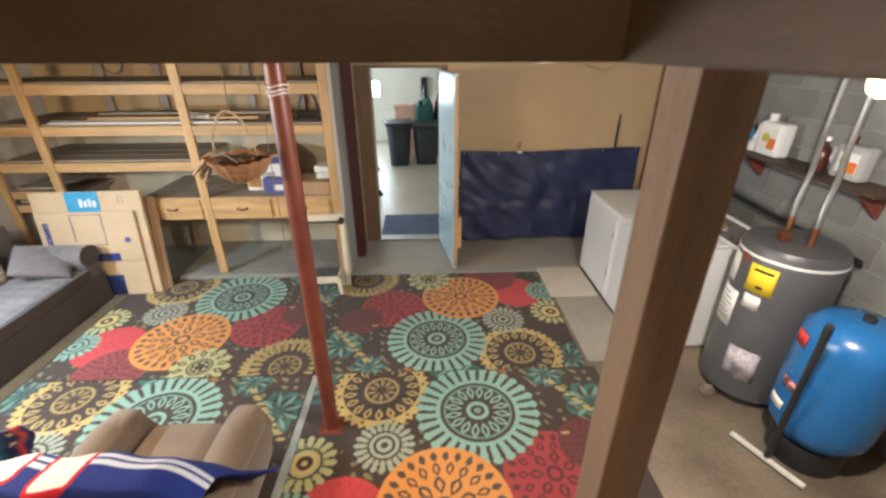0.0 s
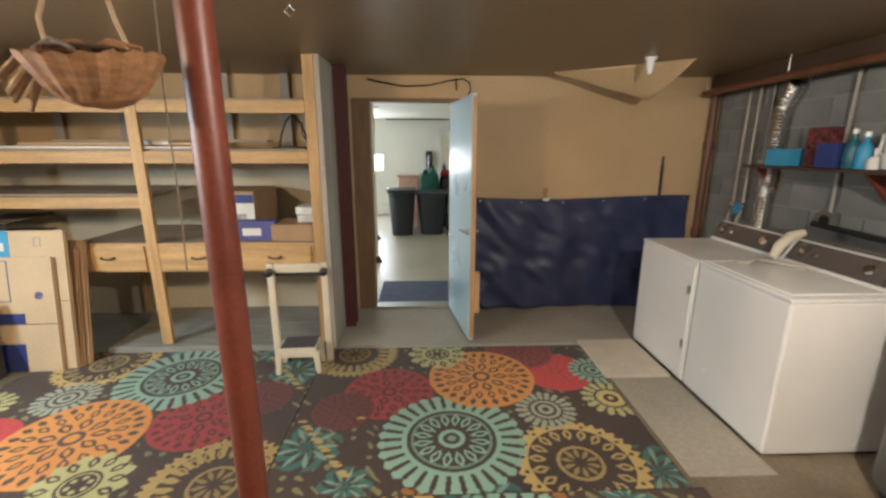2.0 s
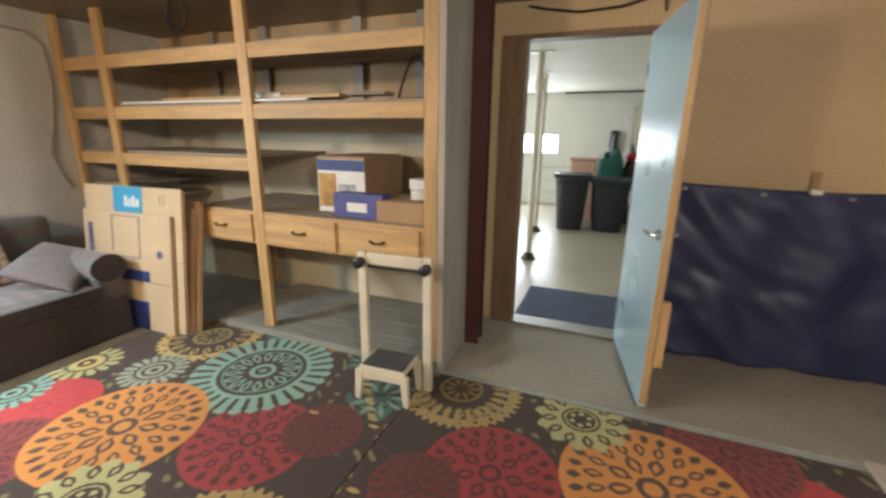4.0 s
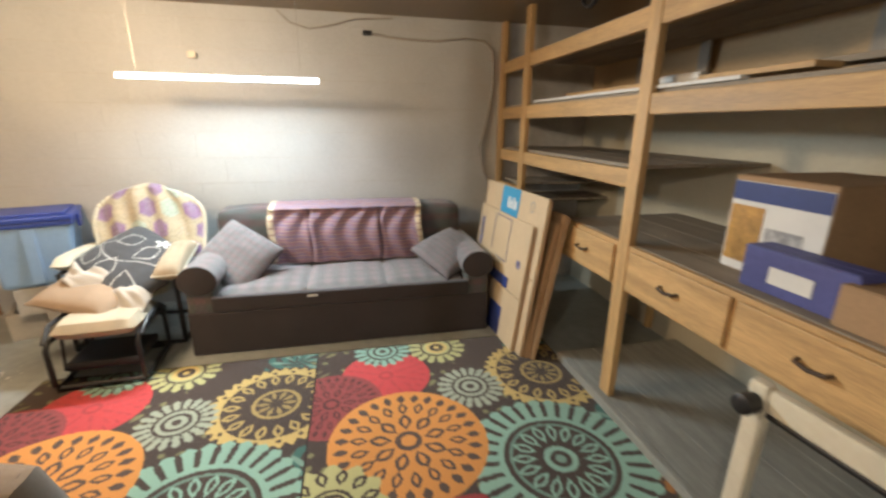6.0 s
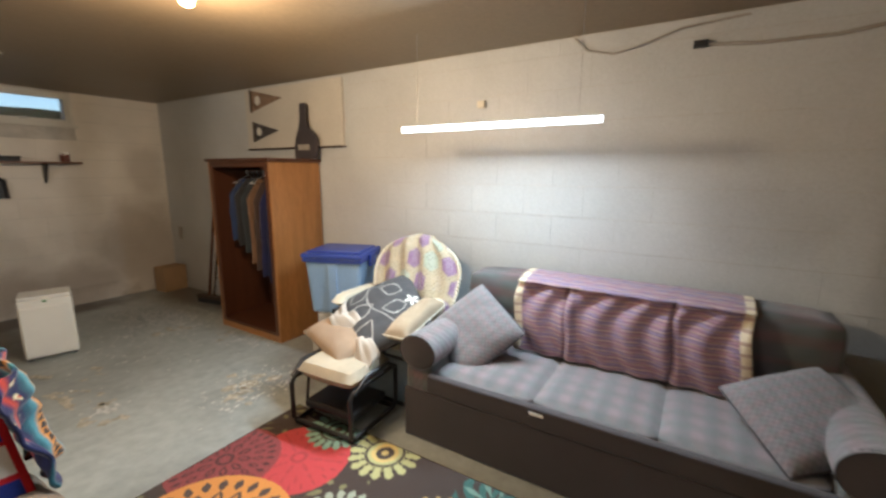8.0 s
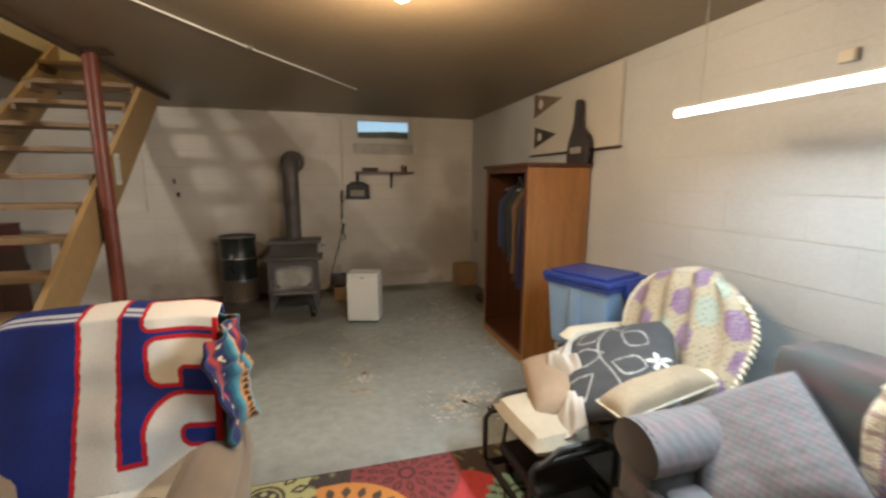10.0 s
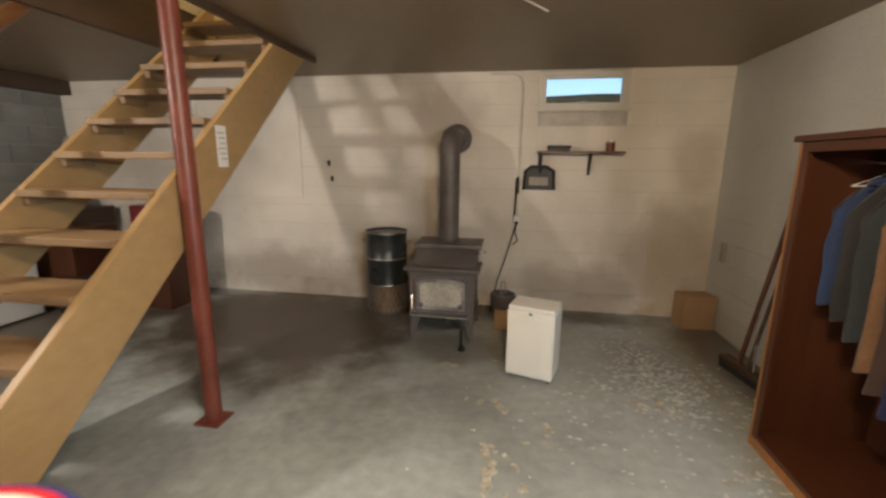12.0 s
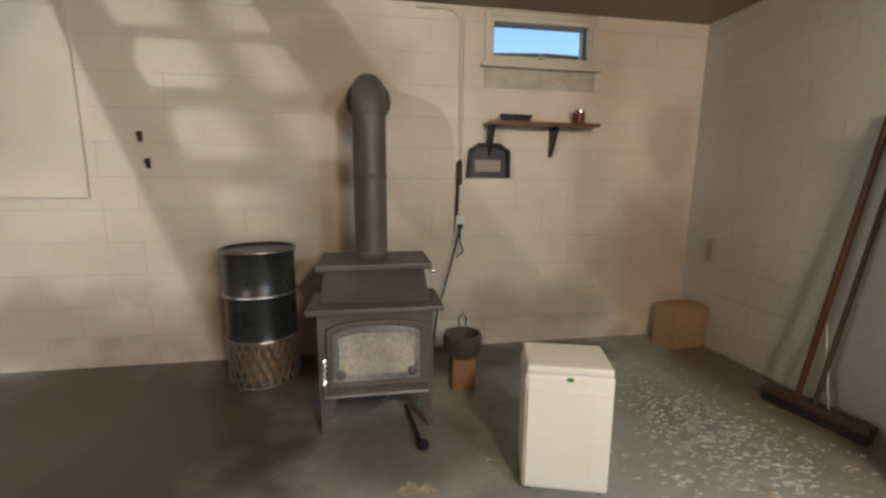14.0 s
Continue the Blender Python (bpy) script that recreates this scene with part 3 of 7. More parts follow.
part("base", tube([(-0.14, -0.09, 0.008), (0.14, -0.09, 0.008), (0.14, 0.12, 0.008), (-0.14, 0.12, 0.008)], 0.007, closed=True), M_BLACK, hoop, smooth=True)
part("hook", tube([(0.02, 0, 0.25), (0.07, 0.02, 0.2), (0.06, 0.03, 0.12), (0.1, 0.02, 0.06), (0.11, 0, 0.01)], 0.006), M_BLACK, hoop, smooth=True)

# flattened cartons leaning on the shelving
cards = [(-2.67, 4.195, 0.9, 0.88), (-2.64, 4.225, 1.0, 1.07), (-2.52, 4.26, 0.80, 0.93), (-2.49, 4.295, 0.80, 0.98)]
for k, (x, y, w, h) in enumerate(cards):
    lean = -math.degrees(math.atan2(0.13, 1.05)) if k < 2 else -math.degrees(math.atan2(4.475 - y - 0.03 * (3 - k), 1.05))
    label = ("flattened tan carton with navy printed bars leaning in front", "tall flattened tan carton with a light blue printed block", "flattened brown carton leaning in a stack")[min(k, 2)]
    f = thing("flattened_carton", pose(x, y, 0.005, lean, 0, 3.0), label, "cardboard", "flattened cartons")
    face = M_CARD if k < 2 else M_CARD_B
    fold = 0.42 if k == 0 else 0.5
    part("panel", box(-w / 2, w / 2, -0.006, 0.006, h * fold + 0.003, h), face, f, bevel=0.002)
    part("panel", box(-w / 2, w / 2, -0.006, 0.006, 0, h * fold - 0.003), face, f, bevel=0.002)
    part("inner_panel", box(-w / 2 + 0.01, w / 2 + 0.01, 0.0065, 0.018, 0.004, h - 0.012), M_CARD_B, f)
    if k == 0:
        part("print_bar", box(-0.08, 0.23, -0.009, -0.0065, h * fold + 0.006, h * fold + 0.085), M_NAVY, f, "navy printed bar")
        part("print_bar", box(0.0, 0.21, -0.009, -0.0065, 0.004, 0.22), M_NAVY, f, "navy printed block")
        for a, b, zz, z2 in ((-0.14, -0.135, h - 0.3, h - 0.03), (0.14, 0.145, h - 0.33, h - 0.03), (-0.14, 0.145, h - 0.03, h - 0.025), (-0.04, 0.145, h - 0.335, h - 0.33)):
            part("print_line", box(a, b, -0.009, -0.0065, zz, z2), M_NAVY, f)
        part("print_mark", lathe([(0.002, 0), (0.03, 0.0), (0.03, 0.002), (0.002, 0.002)], n=16), M_PALENAVY, f).matrix_local = pose(0.34, -0.0065, h - 0.29, 90)
        part("print_letters", box(-0.4, -0.35, -0.009, -0.0065, h - 0.33, h - 0.1), M_PALENAVY, f)
    if k == 1:
        part("print_block", box(-0.18, 0.12, -0.009, -0.0065, h - 0.2, h - 0.003), M_SKY, f, "light blue printed block")
        for q in range(4):
            part("print_letters", box(-0.06 + 0.04 * q, -0.032 + 0.04 * q, -0.0105, -0.0092, h - 0.15, h - 0.07 - 0.02 * (q % 2)), M_WHITECARD, f)
        for a, b, zz, z2 in ((0.29, 0.298, h - 0.12, h - 0.05), (0.332, 0.34, h - 0.12, h - 0.05), (0.298, 0.332, h - 0.058, h - 0.05), (0.298, 0.332, h - 0.12, h - 0.112)):
            part("print_line", box(a, b, -0.009, -0.0065, zz, z2), M_GREYPANEL, f)

# step stool
stool = thing("step_stool", pose(-0.415, 4.265, 0, 0, 0, 3), "folding cream step stool with a tall handrail", "step stool")
M_CREAMW = mat("cream_enamel", (0.72, 0.66, 0.52), 0.4, var=0.06, bump=0.04)
for s in (-1, 1):
    part("upright", box(s * 0.2 - 0.027, s * 0.2 + 0.027, 0.02, 0.06, 0.0, 0.82), M_CREAMW, stool, bevel=0.01)
    part("cap", lathe([(0.024, -0.02), (0.03, -0.015), (0.03, 0.03), (0.02, 0.036)], n=14), M_BLACK, stool, "black plastic joint", smooth=True).matrix_local = pose(s * 0.2, 0.0, 0.76, 90)
    part("rear_foot", box(s * 0.2 - 0.02, s * 0.2 + 0.02, 0.06, 0.11, 0, 0.06), M_BLACK, stool, bevel=0.008)
part("handrail", box(-0.17, 0.17, 0.025, 0.055, 0.745, 0.815), M_CREAMW, stool, bevel=0.008)
part("cross_tube", rod((-0.17, 0.04, 0.735), (0.17, 0.04, 0.735), 0.012), M_BLACK, stool, smooth=True)
part("step", box(-0.14, 0.14, -0.16, 0.05, 0.185, 0.212), M_CREAMW, stool, bevel=0.01)
part("tread_pad", box(-0.125, 0.125, -0.15, 0.04, 0.2125, 0.219), mat("grey_rubber", (0.09, 0.09, 0.1), 0.8, grain=200, bump=0.5), stool, "dark grey ribbed pad", bevel=0.003)
for s in (-1, 1):
    for y in (-0.155, 0.03):
        part("leg", prism([(s * 0.135 - 0.025, 0.19), (s * 0.135 + 0.025, 0.19), (s * 0.15 + 0.016, 0.0), (s * 0.15 - 0.016, 0.0)], y - 0.014, y + 0.014, "y"), M_CREAMW, stool, bevel=0.005)
part("apron", box(-0.13, 0.13, -0.165, -0.145, 0.14, 0.187), M_CREAMW, stool, bevel=0.006)

# ---------- doorway ----------
jamb = thing("door_frame", (0, 0, 0), "brown painted timber door frame", "door frame", kind="structure")
M_JAMB = mat("brown_jamb_paint", (0.24, 0.14, 0.075), 0.5, var=0.1, stretch=(4, 4, 0.6))
part("jamb", box(DX0 - 0.05, DX0 + 0.02, YN - 0.014, YN + 0.121, 0, DZ - 0.002), M_JAMB, jamb, bevel=0.004)
part("jamb", box(DX1 + 0.03, DX1 + 0.1, YN - 0.014, YN + 0.121, 0, DZ - 0.002), M_JAMB, jamb, bevel=0.004)
part("casing", box(DX0 - 0.15, DX0 - 0.0505, YN - 0.02, YN - 0.0005, 0, DZ + 0.03), M_JAMB, jamb, bevel=0.004)
part("head", box(DX0 - 0.05, DX1 + 0.1, YN - 0.014, YN + 0.121, DZ - 0.0015, DZ + 0.03), M_JAMB, jamb, bevel=0.004)
tagged(finish("door_threshold", box(DX0, DX1 + 0.03, YN - 0.03, YN + 0.13, 0.0, 0.022), M_STEEL, bevel=0.006), "worn aluminium door threshold", "threshold", kind="structure")
door = thing("door_1", pose(0.835, 5.43, 0.02, 0, 0, 9.0), "pale blue door standing open into the basement", "door", kind="structure")
part("leaf", box(-0.04, 0.0, -0.83, 0, 0, 2.06), M_DOOR, door, bevel=0.003)
part("edge_band", box(-0.036, -0.004, -0.834, -0.8305, 0.02, 2.04), M_PINE_V, door, "bare wood edge")
part("backing", box(0.0005, 0.008, -0.829, -0.004, 0.01, 2.05), M_CARD_B, door, "brown hardboard face")
part("corner_guard", box(0.0085, 0.05, -0.83, -0.79, 0.25, 0.62), M_PINE_V, door, "raw wood block")
for s in (-1, 1):
    h = part("rose", rod((-0.02 + s * 0.021, -0.765, 0.96), (-0.02 + s * 0.033, -0.765, 0.96), 0.027), M_STEEL, door, "satin steel lever handle", smooth=True)
    part("lever", tube([(-0.02 + s * 0.033, -0.765, 0.96), (-0.02 + s * 0.06, -0.765, 0.96), (-0.02 + s * 0.066, -0.74, 0.96), (-0.02 + s * 0.066, -0.65, 0.958)], 0.009), M_STEEL, h, smooth=True)
for z in (0.25, 1.05, 1.85):
    part("hinge", rod((-0.045, 0.004, z - 0.045), (-0.045, 0.004, z + 0.045), 0.008), M_STEEL, door, smooth=True)

# ---------- tarp and north wall fittings ----------


def tarp_at(u, v):
    x = 1.06 + 2.2 * u
    z = 0.015 + (1.165 - 0.02 * math.sin(u * 5)) * v
    d = 0.02 + 0.055 * (1 - v) * (0.5 + 0.5 * math.sin(u * 9 + 3 * v)) + 0.018 * math.sin(u * 31 + v * 6 + 2 * math.sin(v * 7)) * (1 - v * 0.6)
    d += 0.03 * noise.noise(Vector((u * 5, v * 4, 0.3))) * (1 - abs(2 * v - 1) ** 3)
    d += 0.02 * noise.noise(Vector((u * 14 + v * 5, v * 9, 1.3)))
    return (x, YN - 0.006 - max(d, 0.004), z)


tarp = thing("tarp", (0, 0, 0), "creased navy plastic tarp tacked over the lower wall", "tarp")
tp = new("sheet", sheet(tarp_at, 130, 60))
tp.data.materials.append(M_TARP)
tp.parent = solid(tp, 0.002) and tarp
part("hem", tube([tuple(Vector(tarp_at(u, 1.0)) + Vector((0, -0.004, 0))) for u in np.linspace(0, 1, 40)], 0.006, n=6), M_TARP, tarp, smooth=True)
for u in np.linspace(0.02, 0.98, 6):
    p = Vector(tarp_at(u, 0.975))
    part("grommet", lathe([(0.006, 0), (0.012, 0.0), (0.012, 0.003), (0.006, 0.003)], n=14, cap=False), M_STEEL, tarp).matrix_local = pose(p.x, p.y - 0.003, p.z, 90)
clip = thing("tarp_clip", (1.77, 5.40, 1.15), "small white clip holding the tarp", "clip")
part("jaw", box(-0.03, 0.03, -0.02, 0.02, 0, 0.03), M_WHITE, clip, bevel=0.005)
part("tag", box(-0.02, 0.02, 0.022, 0.03, 0.03, 0.13), M_CARD_B, clip)
st = thing("wall_stick", (2.95, 5.435, 1.17), "black handled tool hanging on the wall", "tool")
part("handle", rod((0, 0, 0.0), (0, 0, 0.34), 0.014), M_BLACK, st, smooth=True)
part("tip", rod((0, 0, 0.34), (0, 0, 0.42), 0.01), M_DKWOOD, st, smooth=True)
pp = thing("corner_pipe", (3.36, 5.38, 0), "brown painted drain pipe in the corner", "pipe")
M_PIPE = mat("brown_pipe", (0.15, 0.06, 0.03), 0.45, var=0.12)
part("pipe", rod((0, 0, 0), (0, 0, ZC - 0.01), 0.035), M_PIPE, pp, smooth=True)
for z in (0.8, 1.66, 2.2):
    part("coupling", rod((0, 0, z), (0, 0, z + 0.07), 0.043), M_PIPE, pp, smooth=True)


def flap_at(u, v):
    a, b, c = Vector((1.72, 5.2, ZC - 0.006)), Vector((2.53, 5.0, 2.075)), Vector((2.62, 4.56, ZC - 0.006))
    top = a.lerp(c, u)
    low = a.lerp(b, u / 0.72) if u < 0.72 else b.lerp(c, (u - 0.72) / 0.28)
    p = top.lerp(low, v)
    p.z -= 0.035 * math.sin(u * math.pi) * math.sin(v * math.pi) + 0.012 * noise.noise(Vector((u * 6, v * 6, 0))) * v
    p.y += 0.05 * math.sin(v * math.pi) * math.sin(u * math.pi)
    return p


fl = new("hanging_paper", sheet(flap_at, 24, 16))
fl.data.materials.append(M_KRAFT)
tagged(solid(fl, 0.003), "torn brown paper sagging from the ceiling", "paper")
wire = thing("door_cable", (0, 0, 0), "black cable sagging over the doorway", "cable")
part("strand", tube([(0.02, 5.43, 2.30), (0.15, 5.425, 2.27), (0.35, 5.42, 2.235), (0.6, 5.42, 2.245), (0.8, 5.42, 2.29), (0.92, 5.42, 2.305), (0.98, 5.425, 2.27), (0.99, 5.425, 2.2), (0.96, 5.425, 2.15)], 0.007), M_BLACK, wire, smooth=True)
part("strand", tube([(0.85, 5.43, 2.31), (0.855, 5.43, 2.2)], 0.006), M_BLACK, wire)

# ---------- next room ----------
tagged(finish("door_mat", box(0.0, 0.92, 5.62, 6.45, -0.034, -0.022), mat("blue_grey_mat", (0.1, 0.12, 0.19), 0.95, grain=260, bump=0.6), bevel=0.004), "flat blue-grey ribbed mat beyond the threshold", "mat")


def wheelie(x, y, w, h, turn, label):
    b = thing("trash_bin", pose(x, y, -0.034, 0, 0, turn), label, "trash bin", "trash bins")
    bm = bmesh.new()
    n = 28
    prof = [(0.36, 0.0), (0.37, 0.03), (0.46, h * 0.8), (0.47, h * 0.88), (0.5, h * 0.9), (0.5, h * 0.94)]
    rings = []
    for r, z in prof:
        ring = []
        for k in range(n):
            a = k * math.tau / n
            c, s = math.cos(a), math.sin(a)
            q = (abs(c) ** 4 + abs(s) ** 4) ** -0.25
            ring.append(bm.verts.new((c * q * r * w, s * q * r * w, z)))
        rings.append(ring)
    for a, c in zip(rings, rings[1:]):
        for k in range(n):
            bm.faces.new((a[k], a[(k + 1) % n], c[(k + 1) % n], c[k]))
    bm.faces.new(rings[0][::-1])
    bm.faces.new(rings[-1])
    part("body", bm, M_BIN, b, smooth=True)
    part("lid", box(-0.53 * w, 0.53 * w, -0.53 * w, 0.53 * w, h * 0.941, h), M_BIN, b, bevel=0.02)
    part("handle", tube([(-0.2 * w, 0.52 * w, h * 0.9), (-0.2 * w, 0.6 * w, h * 0.92), (0.2 * w, 0.6 * w, h * 0.92), (0.2 * w, 0.52 * w, h * 0.9)], 0.014), M_BIN, b, smooth=True)
    return b


M_BIN = mat("charcoal_bin_plastic", (0.025, 0.03, 0.035), 0.5, var=0.1, bump=0.06)
wheelie(0.06, 9.62, 0.56, 0.92, 6, "tall charcoal plastic trash bin on the garage floor")
wheelie(0.66, 9.72, 0.62, 0.86, -4, "squat charcoal plastic trash bin on the garage floor")
wheelie(1.2, 10.1, 0.6, 0.84, 10, "dark trash bin standing behind the others")
bx = thing("pink_basket", (0.16, 10.45, -0.034), "pale pink laundry basket on a stack", "basket")
M_PINK = mat("pink_plastic", (0.62, 0.36, 0.26), 0.6, var=0.08)
part("body", box(-0.22, 0.22, -0.16, 0.16, 0.0, 1.1), M_PINK, bx, bevel=0.03)
part("rim", box(-0.24, 0.24, -0.18, 0.18, 1.1, 1.14), M_PINK, bx, bevel=0.01)
gb = thing("green_bag", (0.62, 10.5, -0.034), "dark green bag heaped behind the bins", "bag")
part("sack", cushion(0.5, 0.5, 1.4, 0.4, 10, m=pose(0, 0, 0.55), wob=0.4), mat("green_canvas", (0.01, 0.1, 0.07), 0.6), gb, smooth=True)
part("strap", rod((0.0, -0.05, 1.1), (0.02, -0.05, 1.55), 0.045), M_BLACK, gb, smooth=True)
rb = thing("red_cap_bag", (1.0, 10.6, -0.034), "dark bundle with a red top behind the bins", "bag")
part("sack", cushion(0.42, 0.42, 1.3, 0.4, 8, m=pose(0, 0, 0.5), wob=0.5, seed=3), M_BLACK, rb, smooth=True)
part("cap", cushion(0.3, 0.26, 0.16, 0.5, 8, m=pose(0, 0, 1.16)), mat("red_cloth", (0.5, 0.03, 0.04), 0.7), rb, smooth=True)
M_PALEPOST = mat("cream_post_paint", (0.7, 0.62, 0.48), 0.5, var=0.06)


def jack_post(x, y, label):
    p = thing("jack_post", (x, y, -0.034), label, "post", "posts in the next room")
    part("pipe", rod((0, 0, 0.05), (0, 0, GZ + 0.02), 0.036), M_PALEPOST, p, smooth=True)
    part("foot", rod((0, 0, 0.0), (0, 0, 0.09), 0.1, r2=0.045), M_DKWOOD, p, "rusty cone foot", smooth=True)
    part("top_plate", box(-0.13, 0.13, -0.06, 0.06, GZ + 0.02, GZ + 0.033), M_PALEPOST, p)
    part("screw", rod((0, 0, 2.0), (0, 0, 2.12), 0.05), M_PALEPOST, p, smooth=True)


jack_post(-0.22, 7.46, "cream steel jack post with a conical foot")
jack_post(-0.42, 9.1, "cream steel jack post further back")
tagged(finish("ceiling_track", box(-0.45, 1.9, 12.05, 12.12, GZ - 0.03, GZ - 0.002), M_BLACK), "dark track along the far ceiling edge", "track")
gw = thing("window_garage", (GW[0], GY1 + 0.02, GW[2]), "bright horizontal window in the far wall", "window", kind="structure")
gwd, gwh = GW[1] - GW[0], GW[3] - GW[2]
bm = box(0, gwd, -0.01, 0.03, 0, 0.03)
box(0, gwd, -0.01, 0.03, gwh - 0.03, gwh, bm)
for x in (0, gwd / 2 - 0.02, gwd - 0.04):
    box(x, x + 0.04, -0.012, 0.032, 0.03, gwh - 0.03, bm)
part("window_frame", bm, M_OFFWHITE, gw)
part("pane", box(0.04, gwd - 0.04, 0.04, 0.05, 0.03, gwh - 0.03), glow("daylit_frosted_pane", (0.85, 0.95, 1.0), 4.0), gw)
bm = bmesh.new()
for k in range(4):
    box(-2.6, 0.35, 12.17, 12.195, -0.03 + k * 0.28, 0.235 + k * 0.28, bm)
tagged(finish("garage_panels", bm, M_GARAGE, bevel=0.006), "white panelled lower wall of the next room", "wall", kind="structure")
dr = thing("far_door", (1.35, 12.19, -0.034), "cream panel door in the far wall", "door")
part("leaf", box(-0.4, 0.4, -0.03, 0, 0, 2.03), M_PALEPOST, dr, bevel=0.004)
part("casing", box(-0.48, -0.405, -0.04, 0, 0, 2.1), M_OFFWHITE, dr)
part("casing", box(0.405, 0.48, -0.04, 0, 0, 2.1), M_OFFWHITE, dr)
part("casing", box(-0.48, 0.48, -0.04, 0, 2.1, 2.18), M_OFFWHITE, dr)
fan = thing("rack_box", (0.62, 12.12, 1.35), "black wall box on the far wall", "box")
part("case", box(-0.08, 0.08, -0.04, 0.07, -0.25, 0.25), M_BLACK, fan, bevel=0.01)

# ---------- steel posts ----------


def lally(x, y, label):
    p = thing("support_post", (x, y, 0), label, "post", "red support posts")
    part("pipe", rod((0, 0, 0.012), (0, 0, ZC - 0.02), 0.046, n=24), M_RED, p, smooth=True)
    part("base_plate", box(-0.075, 0.075, -0.075, 0.075, 0, 0.012), M_RED, p, bevel=0.003)
    part("top_plate", box(-0.13, 0.13, -0.06, 0.06, ZC - 0.02, ZC - 0.002), M_DKWOOD, p, bevel=0.003)
    return p


p1 = lally(-0.027, 2.43, "red oxide painted steel support post on the rug")
for z in (2.12, 2.135, 2.155):
    part("twine", tube([(0.049 * math.cos(k * math.tau / 16), 0.049 * math.sin(k * math.tau / 16), z + 0.006 * math.sin(k)) for k in range(16)], 0.004, closed=True), M_OFFWHITE, p1, "pale twine")
p2 = lally(-0.052, -0.13, "red oxide painted steel support post beside the stairs")

# hanging basket
bk = thing("hanging_basket", pose(-0.195, 2.28, 1.755) @ Matrix.Diagonal((0.72, 0.7, 1, 1)), "woven willow basket filled with dried sticks hanging from the ceiling", "basket")
M_WICKER = mat("willow_wicker", (0.4, 0.2, 0.09), 0.7, var=0.2, scale=20, grain=140, bump=0.6, stretch=(1, 1, 4))
M_WILLOW = mat("peeled_willow", (0.5, 0.36, 0.22), 0.6, var=0.15, scale=20)
bm = bmesh.new()
n = 36
rings = []
for r, z in ((0.05, 0.0), (0.09, 0.008), (0.13, 0.035), (0.165, 0.075), (0.185, 0.1), (0.175, 0.1), (0.15, 0.07), (0.08, 0.02)):
    rings.append([bm.verts.new((r * 1.15 * math.cos(k * math.tau / n), r * 0.85 * math.sin(k * math.tau / n), z + (0.004 if k % 2 else -0.004) * (r > 0.1) + 0.02 * (math.cos(k * math.tau / n) ** 2) * (r / 0.185))) for k in range(n)])
for a, c in zip(rings, rings[1:]):
    for k in range(n):
        bm.faces.new((a[k], a[(k + 1) % n], c[(k + 1) % n], c[k]))
bm.faces.new(rings[0][::-1])
bm.faces.new(rings[-1])
part("bowl", bm, M_WICKER, bk)
part("handle", tube([(0.205 * math.cos(k * math.pi / 14) * 0.62 - 0.02, 0.012 * math.sin(k * 2), 0.1 + 0.21 * math.sin(k * math.pi / 14)) for k in range(15)], 0.007), M_WILLOW, bk, "pale bent willow handle", smooth=True)
for k in range(22):
    a = random.uniform(0, math.tau)
    r = random.uniform(0.02, 0.12)
    x, y = r * math.cos(a), r * 0.8 * math.sin(a)
    d = random.uniform(-1, 1)
    part("stick", tube([(x - 0.1, y - 0.05 * d, 0.1 + random.uniform(0, 0.03)), (x, y, 0.125 + random.uniform(-0.02, 0.02)), (x + 0.1, y + 0.06 * d, 0.1 + random.uniform(0, 0.03))], 0.005, n=5), M_WICKER if k % 3 else M_DKWOOD, bk)
for k in range(11):
    a, b = random.uniform(-0.07, 0.07), random.uniform(-0.05, 0.05)
    part("straw", tube([(-0.1, a * 0.5, 0.11), (-0.19, a, 0.10 + b * 0.5), (-0.27 + 0.3 * abs(b), a * 1.5, 0.04 + b)], [0.006, 0.012, 0.009], n=6), M_WILLOW, bk)
part("cord", tube([(0, 0, 0.305), (0.003, 0, 0.4), (0, 0, ZC - 1.76 - 0.002)], 0.0025), M_TAN, bk)
part("cord", tube([(0.16, 0.1, ZC - 1.762), (0.165, 0.1, 0.3), (0.15, 0.1, 0.0), (0.155, 0.09, -0.25), (0.14, 0.1, -0.42)], 0.003), M_TAN, bk, "frayed hanging twine")

# ---------- rugs ----------
RW, RH = 2.17, 1.57
C_GROUND, C_TEAL, C_ORANGE = np.array((0.05, 0.028, 0.02)), np.array((0.26, 0.48, 0.38)), np.array((0.72, 0.27, 0.025))
C_RED, C_YEL, C_GREY, C_DKRED, C_OLIVE, C_DKTEAL = np.array((0.5, 0.025, 0.03)), np.array((0.62, 0.43, 0.12)), np.array((0.36, 0.4, 0.3)), np.array((0.2, 0.025, 0.025)), np.array((0.42, 0.4, 0.16)), np.array((0.03, 0.14, 0.12))


